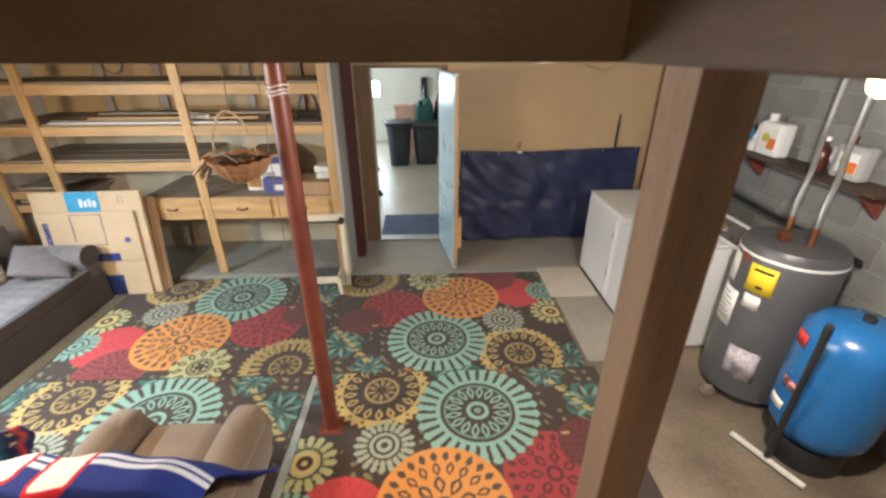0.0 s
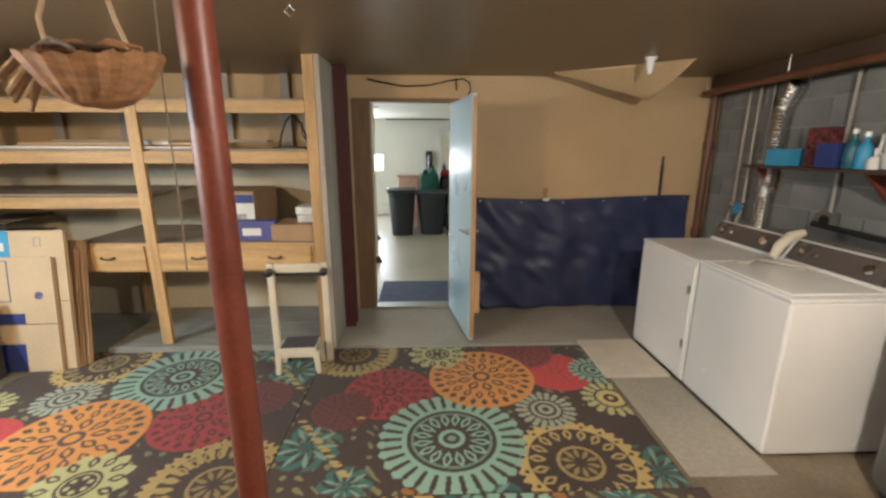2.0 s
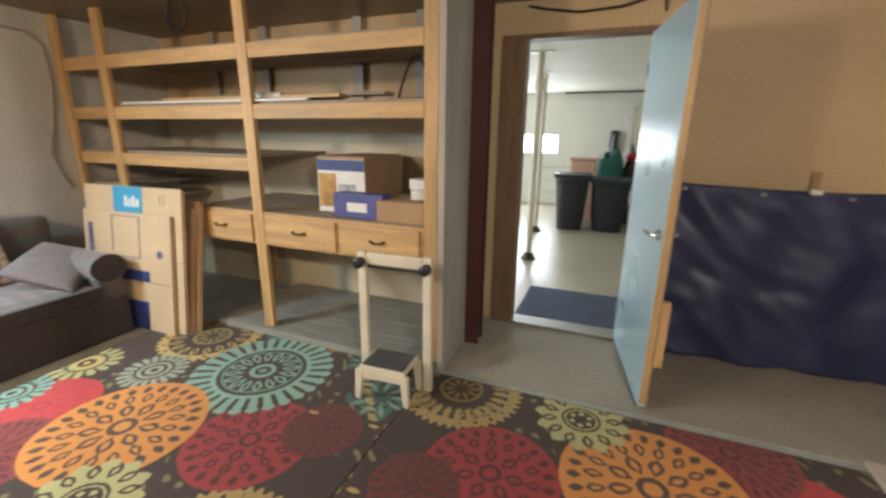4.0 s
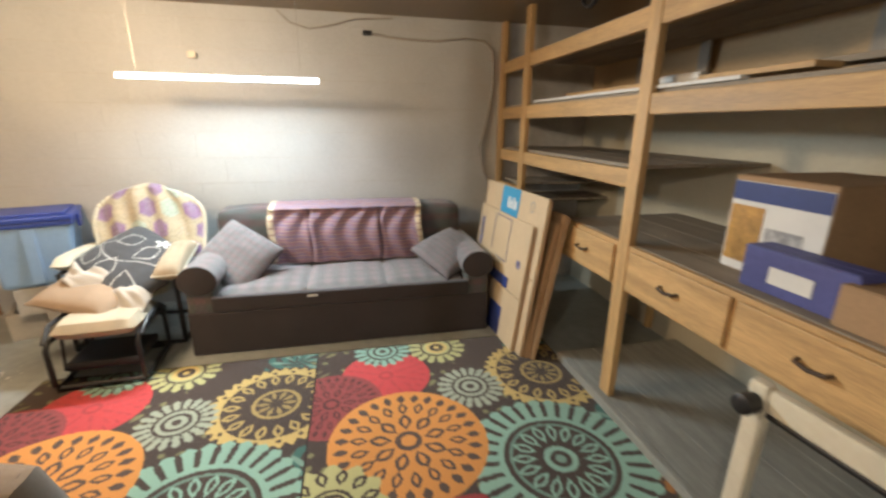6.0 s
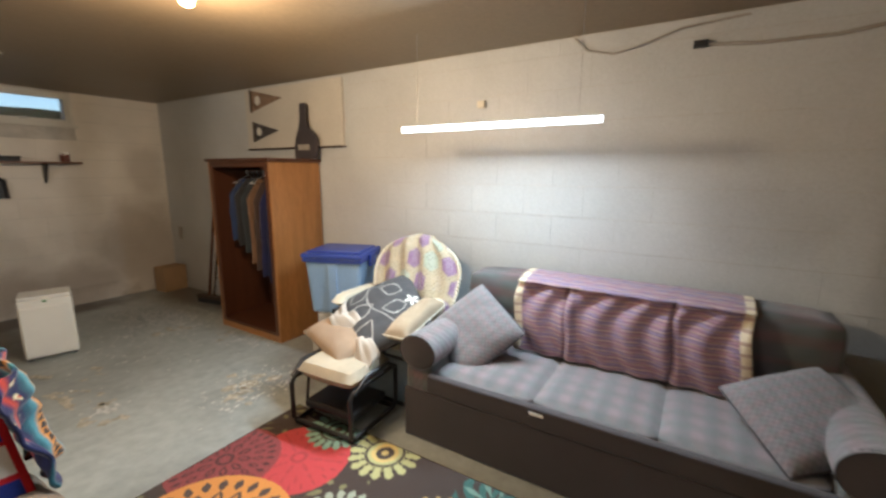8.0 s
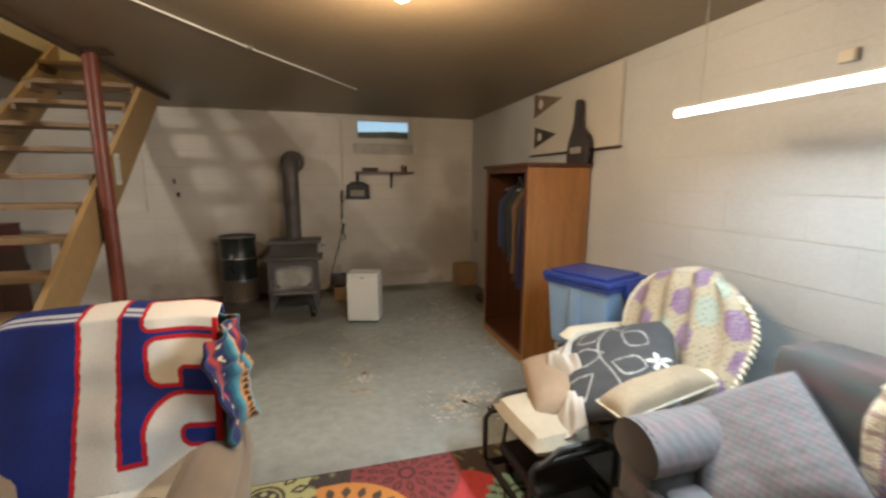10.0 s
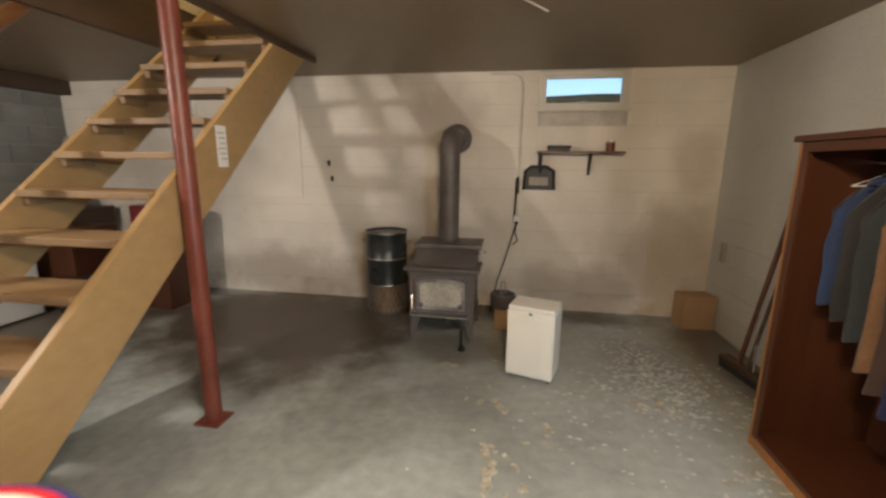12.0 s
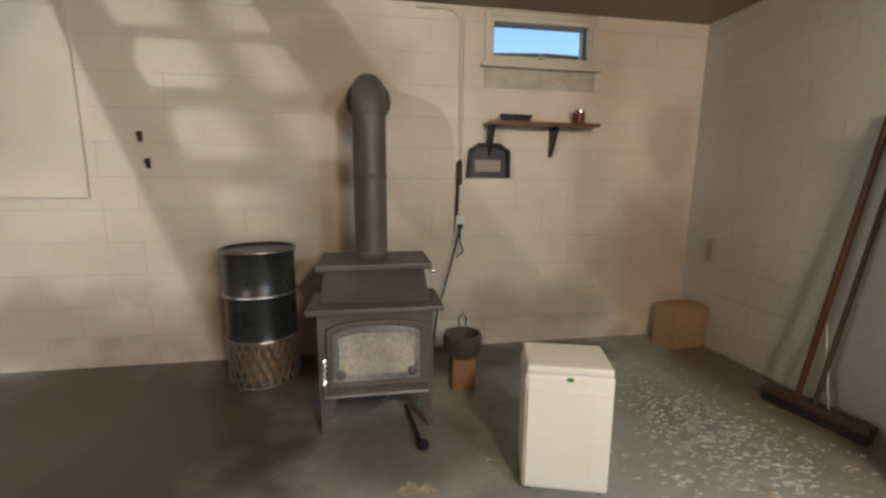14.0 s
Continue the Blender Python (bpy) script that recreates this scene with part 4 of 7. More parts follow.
def rug_print(U, V):
    X, Y = U * RW, V * RH
    out = np.tile(C_GROUND, (X.size, 1))

    def put(mask, c):
        out[mask] = c

    def polar(cx, cy):
        dx, dy = X - cx, Y - cy
        return np.hypot(dx, dy), np.arctan2(dy, dx)

    def petals(r, a, n, r0, r1, wide, ph=0.0, sharp=1.0):
        t = np.clip((r - r0) / (r1 - r0), 0, 1)
        half = wide * np.sin(np.pi * t) ** sharp
        off = np.abs((a * n / math.tau + ph) % 1 - 0.5) * 2
        return (r > r0) & (r < r1) & (off < half)

    def spokes(r, a, n, r0, r1, fill, ph=0.0):
        return (r > r0) & (r < r1) & (np.abs((a * n / math.tau + ph) % 1 - 0.5) * 2 < fill)

    def wheel(cx, cy, R, c):
        r, a = polar(cx, cy)
        put(r < R * 1.0, C_GROUND)
        put(spokes(r, a, 30, R * 0.68, R * 0.99, 0.62 ), c)
        put(petals(r, a, 30, R * 0.9, R * 1.04, 0.8), c)
        put((r > R * 0.63) & (r < R * 0.7), c)
        put((r > R * 0.53) & (r < R * 0.57), c * 0.6)
        put(petals(r, a, 16, R * 0.26, R * 0.55, 0.75), c)
        put(petals(r, a, 16, R * 0.32, R * 0.5, 0.35), C_GROUND)
        put((r > R * 0.12) & (r < R * 0.19), c)
        put(r < R * 0.06, c * 0.7)

    def flower_disc(cx, cy, R, c, dark, n=8, lace=1.0):
        r, a = polar(cx, cy)
        put(r < R, c)
        put(petals(r, a, n * 3, R * 0.74, R * 0.93, 0.55 * lace), dark)
        put(petals(r, a, n * 2, R * 0.5, R * 0.74, 0.6 * lace, 0.5), dark)
        put(petals(r, a, n * 2, R * 0.55, R * 0.69, 0.25 * lace, 0.5), c)
        put(petals(r, a, n, R * 0.2, R * 0.5, 0.7 * lace), dark)
        put(petals(r, a, n, R * 0.26, R * 0.44, 0.3 * lace), c)
        put((r > R * 0.1) & (r < R * 0.17), dark)

    def sunburst(cx, cy, R, c, n=22):
        r, a = polar(cx, cy)
        put(r < R * (0.93 + 0.07 * np.cos(n * a)), c)
        put(spokes(r, a, n, R * 0.7, R * 0.86, 0.35), C_GROUND)
        put((r > R * 0.48) & (r < R * 0.56), C_GROUND)
        put(petals(r, a, n, R * 0.56, R * 0.68, 0.4), C_GROUND)
        put((r > R * 0.26) & (r < R * 0.36), C_GROUND)
        put(r < R * 0.12, C_GROUND)

    def ring_lace(cx, cy, R, c, n=18):
        r, a = polar(cx, cy)
        put(r < R, C_GROUND)
        put((r > R * 0.78) & (r < R * (0.96 + 0.04 * np.cos(2 * n * a))), c)
        put((np.hypot(r - R * 0.86, R * 0.86 * (((a * n / math.tau) % 1) - 0.5) * math.tau / n) < R * 0.035), C_GROUND)
        put(petals(r, a, n, R * 0.5, R * 0.78, 0.65), c * 0.85)
        put(petals(r, a, n, R * 0.56, R * 0.72, 0.25), C_GROUND)
        put((r > R * 0.3) & (r < R * 0.36), c * 0.7)
        put(petals(r, a, 10, R * 0.08, R * 0.3, 0.6), c * 0.6)

    # scattered leaf shapes on the ground
    g = (np.sin(X * 41 + 3 * np.sin(Y * 17)) * np.sin(Y * 37 + 2 * np.sin(X * 23))) > 0.62
    put(g & (np.sin(X * 5 + 1) * np.sin(Y * 4) > -0.2), C_OLIVE * 0.5)
    for cx, cy, R in ((2.02, 1.2, 0.2), (0.1, 1.45, 0.2), (1.75, 1.5, 0.14), (1.05, 1.62, 0.2)):
        r, a = polar(cx, cy)
        put((r < R) & (np.sin(8 * a + r * 60) > -0.2), C_DKTEAL)
        put(petals(r, a, 9, R * 0.2, R * 0.9, 0.35), C_TEAL * 0.7)
    ring_lace(0.5, 1.38, 0.36, C_YEL)
    ring_lace(1.93, 0.1, 0.36, C_YEL * 0.75, 22)
    r, a = polar(1.93, 0.1)
    put(spokes(r, a, 26, 0.2, 0.33, 0.5), C_YEL * 0.7)
    flower_disc(0.35, 0.42, 0.27, C_RED * 1.15, C_RED * 0.8, 8, 0.35)
    flower_disc(0.57, 0.1, 0.28, C_DKRED * 1.4, C_DKRED * 0.5, 10, 0.9)
    flower_disc(1.6, 0.66, 0.31, C_RED * 0.75, C_DKRED * 0.5, 7, 0.9)
    flower_disc(1.88, 0.86, 0.2, C_DKRED * 0.8, C_GROUND, 7, 0.8)
    sunburst(0.56, 0.9, 0.2, C_GREY, 20)
    sunburst(0.08, 0.79, 0.2, C_OLIVE * 1.15, 16)
    r, a = polar(0.08, 0.79)
    put((r < 0.075), C_YEL * 1.1)
    put((r < 0.05) & (r > 0.02), C_GROUND)
    sunburst(0.06, 0.42, 0.19, C_TEAL * 0.9, 18)
    sunburst(1.32, 1.6, 0.16, C_ORANGE * 0.5, 14)
    wheel(1.19, 1.16, 0.42, C_TEAL)
    flower_disc(0.93, 0.48, 0.39, C_ORANGE, C_GROUND * 1.8, 9, 1.0)
    r, a = polar(1.25, 0.12)
    put(r < 0.24 * (0.92 + 0.08 * np.cos(12 * a)), C_OLIVE * 1.2)
    put(petals(r, a, 12, 0.12, 0.21, 0.6), C_GROUND)
    put(petals(r, a, 12, 0.14, 0.19, 0.25), C_OLIVE * 1.2)
    put((r > 0.085) & (r < 0.1), C_GROUND)
    put(r < 0.075, C_GROUND)
    put(petals(r, a, 6, 0.03, 0.065, 0.6), C_OLIVE * 1.2)
    for k in range(14):
        cx, cy = 1.75 + 0.38 * ((k * 0.618) % 1), 0.95 + 0.5 * ((k * 0.381) % 1)
        r, a = polar(cx, cy)
        put(np.hypot((X - cx) * 1.0, (Y - cy) * 2.4) < 0.03, C_YEL * 0.8)
    worn = 0.9 + 0.16 * np.sin(X * 2.1 + 1) * np.sin(Y * 2.7)
    out = out * worn[:, None]
    return np.clip((out * 0.86 + out.mean(axis=1, keepdims=True) * 0.1 + 0.01) * 0.98, 0, 0.85)


rug_mesh = sheet(lambda u, v: (u * RW, v * RH, 0.007 + 0.0015 * noise.noise(Vector((u * 9, v * 7, 0)))), 340, 246, color=rug_print)
rug_mesh.name = "rug"
rug_mesh.materials.append(painted("printed_rug_pile", 0.95, 0.5, 420, 0.15))
M_HEM = mat("rug_hem", (0.04, 0.025, 0.02), 0.9)
for m in (pose(-2.45, 2.935, 0), pose(1.895, 4.50, 0.0, 0, 0, 180), pose(-2.45, 1.36, 0), pose(-0.22, 1.36, 0.0)):
    rg = thing("rug", m, "brown rug with bright teal, red and orange medallions", "rug", "rugs laid edge to edge")
    o = new("rug_surface", rug_mesh)
    o.parent = rg
    part("hem", tube([(0, 0, 0.004), (RW, 0, 0.004), (RW, RH, 0.004), (0, RH, 0.004)], 0.0045, closed=True, n=6), M_HEM, rg)

# ---------- stairs ----------
stairs = thing("staircase", (0, 0, 0), "open pine basement stairs rising to the floor above", "stairs")
SX0, SX1 = 0.016, 0.9
SL = 0.87


def stringer_line(y):
    return 0.90 - SL * (y - 0.45)


for x in (SX0, SX1 - 0.04):
    y0, y1 = 1.44, -1.70
    out = [(y0, 0.0), (y0, stringer_line(y0)), (y1, stringer_line(y1)), (y1, stringer_line(y1) - 0.40), (1.02, 0.0)]
    part("stringer", prism(out, x, x + 0.04), M_PINE_Y, stairs, bevel=0.004)
for k in range(13):
    z, y = 0.12 + 0.2 * k, 1.325 - 0.221 * k
    part("tread", box(SX0 + 0.041, SX1 - 0.041, y - 0.235, y + 0.01, z - 0.038, z), M_TREAD, stairs, bevel=0.006)
    for x in (SX0 + 0.041, SX1 - 0.079):
        part("cleat", box(x, x + 0.038, y - 0.2, y - 0.02, z - 0.085, z - 0.0385), M_TREAD, stairs)
note = thing("paper_note", pose(SX0 - 0.002, -0.50, 1.68, 0, 0, 0), "white paper note tacked to the stair stringer", "note")
part("sheet", box(-0.002, 0, -0.05, 0.04, -0.24, 0), M_WHITECARD, note)
for k in range(6):
    part("line", box(-0.003, -0.0021, -0.04, 0.03 - 0.01 * (k % 3), -0.045 - 0.03 * k, -0.038 - 0.03 * k), M_GREYPANEL, note)
rail = thing("handrail", (0, 0, 0), "round brown wooden stair handrail", "handrail")
M_RAIL = mat("varnished_brown_rail", (0.2, 0.085, 0.03), 0.35, var=0.14, stretch=(4, 1, 1))
part("bar", tube([(0.985, 1.0, 1.06), (0.985, 0.45, 1.6), (0.985, -0.3, ZC - 0.02)], 0.038, n=12), M_RAIL, rail, smooth=True)
part("bracket", tube([(0.985, 0.72, 1.3), (0.985, 0.8, 1.2), (0.955, 0.9, 1.15)], 0.012), M_STEEL, rail, smooth=True)
newel = thing("newel_post", (0.99, 0.93, 0), "brown four by four timber post at the stairs", "post")
M_POST = mat("weathered_brown_post", (0.26, 0.17, 0.11), 0.6, var=0.14, scale=4, stretch=(4, 4, 0.5))
part("shaft", box(0, 0.09, 0, 0.09, 0, ZC - 0.003), M_POST, newel, bevel=0.004)

# ---------- laundry ----------
pal = thing("floor_pad", (0, 0, 0), "thin pale board on the floor by the dryer", "board")
part("board", box(1.885, 2.375, 3.965, 4.56, 0.004, 0.03), mat("pale_board", (0.62, 0.56, 0.47), 0.5, var=0.06), pal, bevel=0.006)


def machine(name, y0, y1, label, lidded):
    a = thing(name, (2.4, y0, 0), label, "appliance")
    W, D, H = y1 - y0, 0.7, 0.91
    part("cabinet", box(0, D, 0, W, 0.025, H), M_WHITE, a, bevel=0.012)
    part("top", box(-0.006, D - 0.12, -0.003, W + 0.003, H + 0.0005, H + 0.022), M_WHITE, a, bevel=0.009)
    for x in (0.05, D - 0.05):
        for y in (0.05, W - 0.05):
            part("foot", rod((x, y, 0), (x, y, 0.026), 0.022), M_BLACK, a)
    out = [(D - 0.13, H), (D - 0.13, H + 0.035), (D - 0.05, H + 0.17), (D - 0.01, H + 0.17), (D, H)]
    part("console", prism(out, 0.0, W, "y"), M_WHITE, a, bevel=0.008)
    out = [(D - 0.131, H + 0.045), (D - 0.06, H + 0.163), (D - 0.064, H + 0.166), (D - 0.137, H + 0.047)]
    panel = part("control_panel", prism(out, 0.012, W - 0.012, "y"), M_CONSOLE, a, "dark brown control panel")
    for y, r in ((W * 0.86, 0.018), (W * 0.72, 0.018), (W * 0.28, 0.032)):
        part("knob", lathe([(r, 0), (r, 0.012), (r * 0.8, 0.022), (r * 0.75, 0.024)], n=18), M_CHROME, panel, "chrome knob", smooth=True).matrix_local = pose(D - 0.1, y, H + 0.107, 0, -59, 0)
    if lidded:
        part("lid", box(0.03, D - 0.16, 0.05, W - 0.05, H + 0.0225, H + 0.032), M_WHITE, a, bevel=0.008)
        part("front_panel", box(-0.004, -0.0005, 0.012, W - 0.012, 0.05, H - 0.02), M_WHITE, a, bevel=0.001)
    else:
        d = part("door", box(-0.012, -0.0005, 0.02, W - 0.02, 0.06, H - 0.03), M_WHITE, a, bevel=0.006)
        for z in (0.28, 0.68):
            part("hinge", box(-0.018, -0.0125, 0.03, 0.055, z, z + 0.06), M_STEEL, d, bevel=0.002)
    return a


machine("washing_machine", 3.12, 3.85, "white top-loading washing machine with a dark console", True)
machine("clothes_dryer", 3.865, 4.60, "white clothes dryer with a dark console", False)
hose = thing("grey_hose", (2.7, 3.72, 0.942), "short grey hose lying on the washer lid", "hose")
part("coil", tube([(-0.12, 0.05, 0.012), (-0.06, 0.02, 0.014), (0.0, 0.04, 0.03), (0.06, 0.02, 0.02), (0.14, -0.06, 0.013), (0.2, -0.12, 0.012)], 0.012), M_GREYPANEL, hose, smooth=True)
tw = thing("folded_towel", (2.95, 3.86, 0.95), "cream folded cloth hung between the two consoles", "towel")
part("cloth", tube([(-0.05, 0.0, 0.0), (-0.02, 0, 0.08), (0.05, 0, 0.15), (0.13, 0.0, 0.17)], [0.028, 0.036, 0.034, 0.026], n=10), M_CREAMW, tw, smooth=True)

ws = thing("wall_shelf", (3.44, 3.6, 1.54), "dark narrow shelf on the grey block wall", "shelf")
part("board", box(-0.25, 0.0, -1.05, 1.06, -0.022, 0), M_DKWOOD, ws, bevel=0.003)
for y in (-0.9, 0.1, 0.98):
    part("bracket", prism([(-0.2, -0.023), (0.0, -0.023), (0.0, -0.2), (-0.02, -0.2)], y - 0.012, y + 0.012, "y"), M_RED, ws)


def jug(x, y, z, body, cap, s, label, turn=0.0):
    j = thing("detergent_jug", pose(x, y, z, 0, 0, turn), label, "jug")
    part("body", box(-0.055 * s, 0.055 * s, -0.13 * s, 0.1 * s, 0, 0.24 * s), body, j, bevel=0.03 * s)
    part("handle", tube([(0, 0.1 * s, 0.2 * s), (0, 0.15 * s, 0.2 * s), (0, 0.155 * s, 0.1 * s), (0, 0.1 * s, 0.06 * s)], 0.016 * s), body, j, smooth=True)
    part("cap", rod((0, 0.05 * s, 0.235 * s), (0, 0.05 * s, 0.29 * s), 0.03 * s), cap, j, smooth=True)
    part("label_panel", box(-0.058 * s, -0.0555 * s, -0.1 * s, 0.05 * s, 0.05 * s, 0.19 * s), M_WHITECARD, j)
    part("label_mark", box(-0.0605 * s, -0.0585 * s, -0.1 * s, -0.03 * s, 0.055 * s, 0.13 * s), mat("orange_print", (0.8, 0.22, 0.04), 0.5), j)
    part("label_mark", lathe([(0.001, 0), (0.032 * s, 0), (0.032 * s, 0.002), (0.001, 0.002)], n=16), M_OLIVEP, j).matrix_local = pose(-0.0585 * s, 0.0, 0.13 * s, 0, -90, 0)


M_OLIVEP = mat("yellow_print", (0.55, 0.5, 0.05), 0.5)
jug(3.33, 3.56, 1.541, M_WHITE, M_WHITE, 1.05, "white detergent jug with a printed label on the wall shelf")
jug(3.34, 2.9, 1.541, clear("clear_plastic", (0.8, 0.8, 0.8), 0.2, 0.6), M_RED, 0.9, "clear plastic jug with a red cap on the wall shelf")
for y, h, w, m, lab in ((4.42, 0.12, 0.2, M_SKY, "bright blue box on the wall shelf"), (4.16, 0.27, 0.2, mat("dark_red_box", (0.25, 0.06, 0.06), 0.5, var=0.4, scale=25), "dark red printed box on the wall shelf"), (4.02, 0.16, 0.14, M_NAVY, "navy pouch on the wall shelf")):
    c, a, b = carton("supply_box", 3.26 + (0.08 if h > 0.2 else 0), 3.43, y - w / 2, y + w / 2, 1.541, h, m, lab, 4)
for y, h, m in ((3.9, 0.22, mat("teal_bottle", (0.03, 0.15, 0.2), 0.3)), (3.82, 0.2, M_SKY), (3.1, 0.2, mat("brown_bottle", (0.08, 0.03, 0.02), 0.2)), (3.74, 0.1, M_WHITECARD)):
    b = thing("bottle", (3.33, y, 1.541), "plastic cleaning bottle on the wall shelf", "bottle", "cleaning bottles")
    part("body", lathe([(0.04, 0), (0.045, 0.01), (0.045, h * 0.6), (0.03, h * 0.78), (0.015, h * 0.85), (0.015, h)], n=16), m, b, smooth=True)
    part("cap", rod((0, 0, h), (0, 0, h + 0.03), 0.017), M_WHITE, b, smooth=True)
duct = thing("dryer_duct", (3.38, 4.62, 0), "crumpled foil dryer vent duct", "duct")
M_FOIL = mat("foil", (0.75, 0.75, 0.73), 0.25, metal=1.0, var=0.06, grain=60, bump=0.6, dist=0.01)
pts, rad = [], []
for k in range(90):
    t = k / 89
    pts.append((0.0 if t < 0.85 else -0.02 * (t - 0.85) * 6, -0.05 * t - (0.12 * max(0, t - 0.85) * 6), 0.98 + 1.17 * t))
    rad.append(0.052 + 0.005 * (k % 2))
part("hose", tube(pts, rad, n=14), M_FOIL, duct)
part("clamp", rod((0, -0.01, 1.32), (0, -0.012, 1.36), 0.06), M_STEEL, duct, smooth=True)
vb = thing("water_valves", (3.43, 4.93, 1.1), "washer water valves and supply pipes", "valve")
for k, y in enumerate((-0.06, 0.06)):
    part("pipe", rod((-0.02, y, 0.05), (-0.02, y, ZC - 1.1 - 0.152), 0.011), M_GREYPANEL, vb, smooth=True)
    part("valve", lathe([(0.02, 0), (0.03, 0.02), (0.03, 0.05), (0.015, 0.07)], n=12), M_CHROME, vb, smooth=True).matrix_local = pose(-0.02, y, 0.02)
    part("hose", tube([(-0.02, y, 0.02), (-0.05, y, -0.05), (-0.06, y * 0.5 - 0.02, -0.18), (-0.05, y - 0.05, -0.35)], 0.012), M_GREYPANEL, vb, smooth=True)
part("tag", box(-0.07, -0.066, -0.1, -0.02, 0.0, 0.09), M_SKY, vb)
oc = thing("outlet_box", (3.44, 4.05, 1.17), "grey round dryer outlet box", "outlet")
part("box", box(-0.05, 0, -0.06, 0.06, -0.06, 0.06), M_STEEL, oc, bevel=0.006)
part("socket", rod((-0.055, 0, 0), (-0.05, 0, 0), 0.04), M_BLACK, oc, smooth=True)
part("conduit", rod((-0.02, 0, 0.06), (-0.02, 0, ZC - 1.17 - 0.152), 0.012), M_GREYPANEL, oc, smooth=True)
M_GALV = mat("galvanised_pipe", (0.3, 0.3, 0.29), 0.55, metal=0.6, var=0.12)
for y in (4.75,):
    t = thing("wall_pipe", (3.43, y, 0.95), "thin grey pipe rising up the block wall", "pipe", "pipes on the block wall")
    part("pipe", rod((0, 0, 0), (0, 0, ZC - 0.95 - 0.152), 0.014), M_GALV, t, smooth=True)
    part("strap", box(-0.02, 0.02, -0.03, 0.03, 0.6, 0.62), M_STEEL, t)
lp = thing("horizontal_pipe", (3.36, 3.5, 1.08), "black pipe running along behind the washers", "pipe")
part("pipe", rod((0, -0.9, 0), (0, 0.6, 0.06), 0.02), M_BLACK, lp, smooth=True)

cp = thing("ceiling_pipe", (3.22, 0, ZC - 0.13), "dark iron pipe hung along under the ceiling", "pipe")
part("pipe", rod((0, 1.2, 0.0), (0, 5.3, -0.03), 0.03), M_PIPE, cp, smooth=True)
for y in (1.6, 2.9, 4.2, 5.1):
    part("coupling", rod((0, y, -0.0075 * y + 0.008), (0, y + 0.07, -0.0075 * y + 0.008), 0.037), M_PIPE, cp, smooth=True)
    part("hanger", rod((0, y + 0.2, 0.0), (0, y + 0.2, 0.128), 0.004, n=6), M_STEEL, cp)

# water heater
wh = thing("water_heater", pose(3.0, 2.71, 0, 0, 0, -3), "tall dark grey electric water heater with paper labels", "water heater")
R = 0.285
part("tank", lathe([(R - 0.02, 0.05), (R, 0.07), (R, 1.15), (R - 0.02, 1.185), (R - 0.1, 1.2)], n=48), M_GREYTANK, wh, smooth=True)
part("base", lathe([(R - 0.03, 0), (R - 0.03, 0.05)], n=32), M_BLACK, wh, smooth=True)


def wrap(name, a0, a1, z0, z1, m, parent, rr, label=""):
    bm = bmesh.new()
    prev = None
    for k in range(9):
        a = radians(a0 + (a1 - a0) * k / 8)
        ring = [bm.verts.new((rr * math.cos(a), rr * math.sin(a), z)) for z in (z0, z1)]
        if prev:
            bm.faces.new((prev[0], ring[0], ring[1], prev[1]))
        prev = ring
    o = part(name, bm, m, parent, label, smooth=True)
    return solid(o, 0.003)


M_YELLOW = mat("yellow_label", (0.85, 0.62, 0.02), 0.5, var=0.03)
wrap("energy_label", 192, 224, 0.88, 1.07, M_YELLOW, wh, R + 0.003, "yellow energy label")
wrap("label_bar", 198, 220, 1.03, 1.045, M_BLACK, wh, R + 0.006)
wrap("label_bar", 205, 213, 0.915, 0.935, M_BLACK, wh, R + 0.006)
wrap("rating_label", 196, 216, 0.76, 0.86, M_WHITECARD, wh, R + 0.003, "white rating label")
wrap("instruction_label", 152, 188, 0.56, 0.83, M_WHITECARD, wh, R + 0.003, "white instruction label")
for k in range(6):
    wrap("text_line", 162, 184 - 4 * (k % 3), 0.61 + 0.035 * k, 0.62 + 0.035 * k, M_GREYPANEL, wh, R + 0.006)
wrap("access_cover", 150, 172, 0.88, 1.08, M_WHITECARD, wh, R + 0.003, "white paper strip")
wrap("lower_label", 200, 238, 0.22, 0.46, mat("mauve_sheet", (0.6, 0.55, 0.6), 0.5, var=0.3, scale=14), wh, R + 0.003, "curling printed sheet")
part("rating_plate", lathe([(0.001, 0), (0.035, 0), (0.035, 0.006), (0.001, 0.006)], n=16), M_RED, wh).matrix_local = pose(-R - 0.001, 0.0, 1.08, 0, -90, 0)
M_COPPER = mat("copper_pipe", (0.55, 0.25, 0.13), 0.35, metal=1.0, var=0.12)
for k, y in enumerate((-0.1, 0.1)):
    part("nipple", rod((0, y, 1.17), (0, y, 1.32), 0.018), M_COPPER, wh, "copper nipple", smooth=True)
    part("flex_line", tube([(0, y, 1.31), (-0.01, y, 1.42), (0.05, y + 0.05, 1.6), (0.12, y + 0.14, 1.78), (0.14, y + 0.16, 2.0), (0.14, y + 0.16, ZC - 0.16)], 0.016), M_STEEL, wh, smooth=True)
part("relief_valve", box(-0.12, -0.06, -0.03, 0.03, 1.182, 1.25), M_COPPER, wh, bevel=0.006)
part("cap_band", lathe([(R + 0.002, 1.105), (R + 0.005, 1.11), (R + 0.005, 1.12), (R + 0.002, 1.125)], n=48, cap=False), M_WHITECARD, wh)
rag = thing("drain_rag", (2.68, 2.62, 0.0), "small tan rag at the foot of the heater", "rag")
part("cloth", cushion(0.09, 0.07, 0.07, 0.4, 6, m=pose(0, 0, 0.033), wob=0.5), M_TAN, rag, smooth=True)

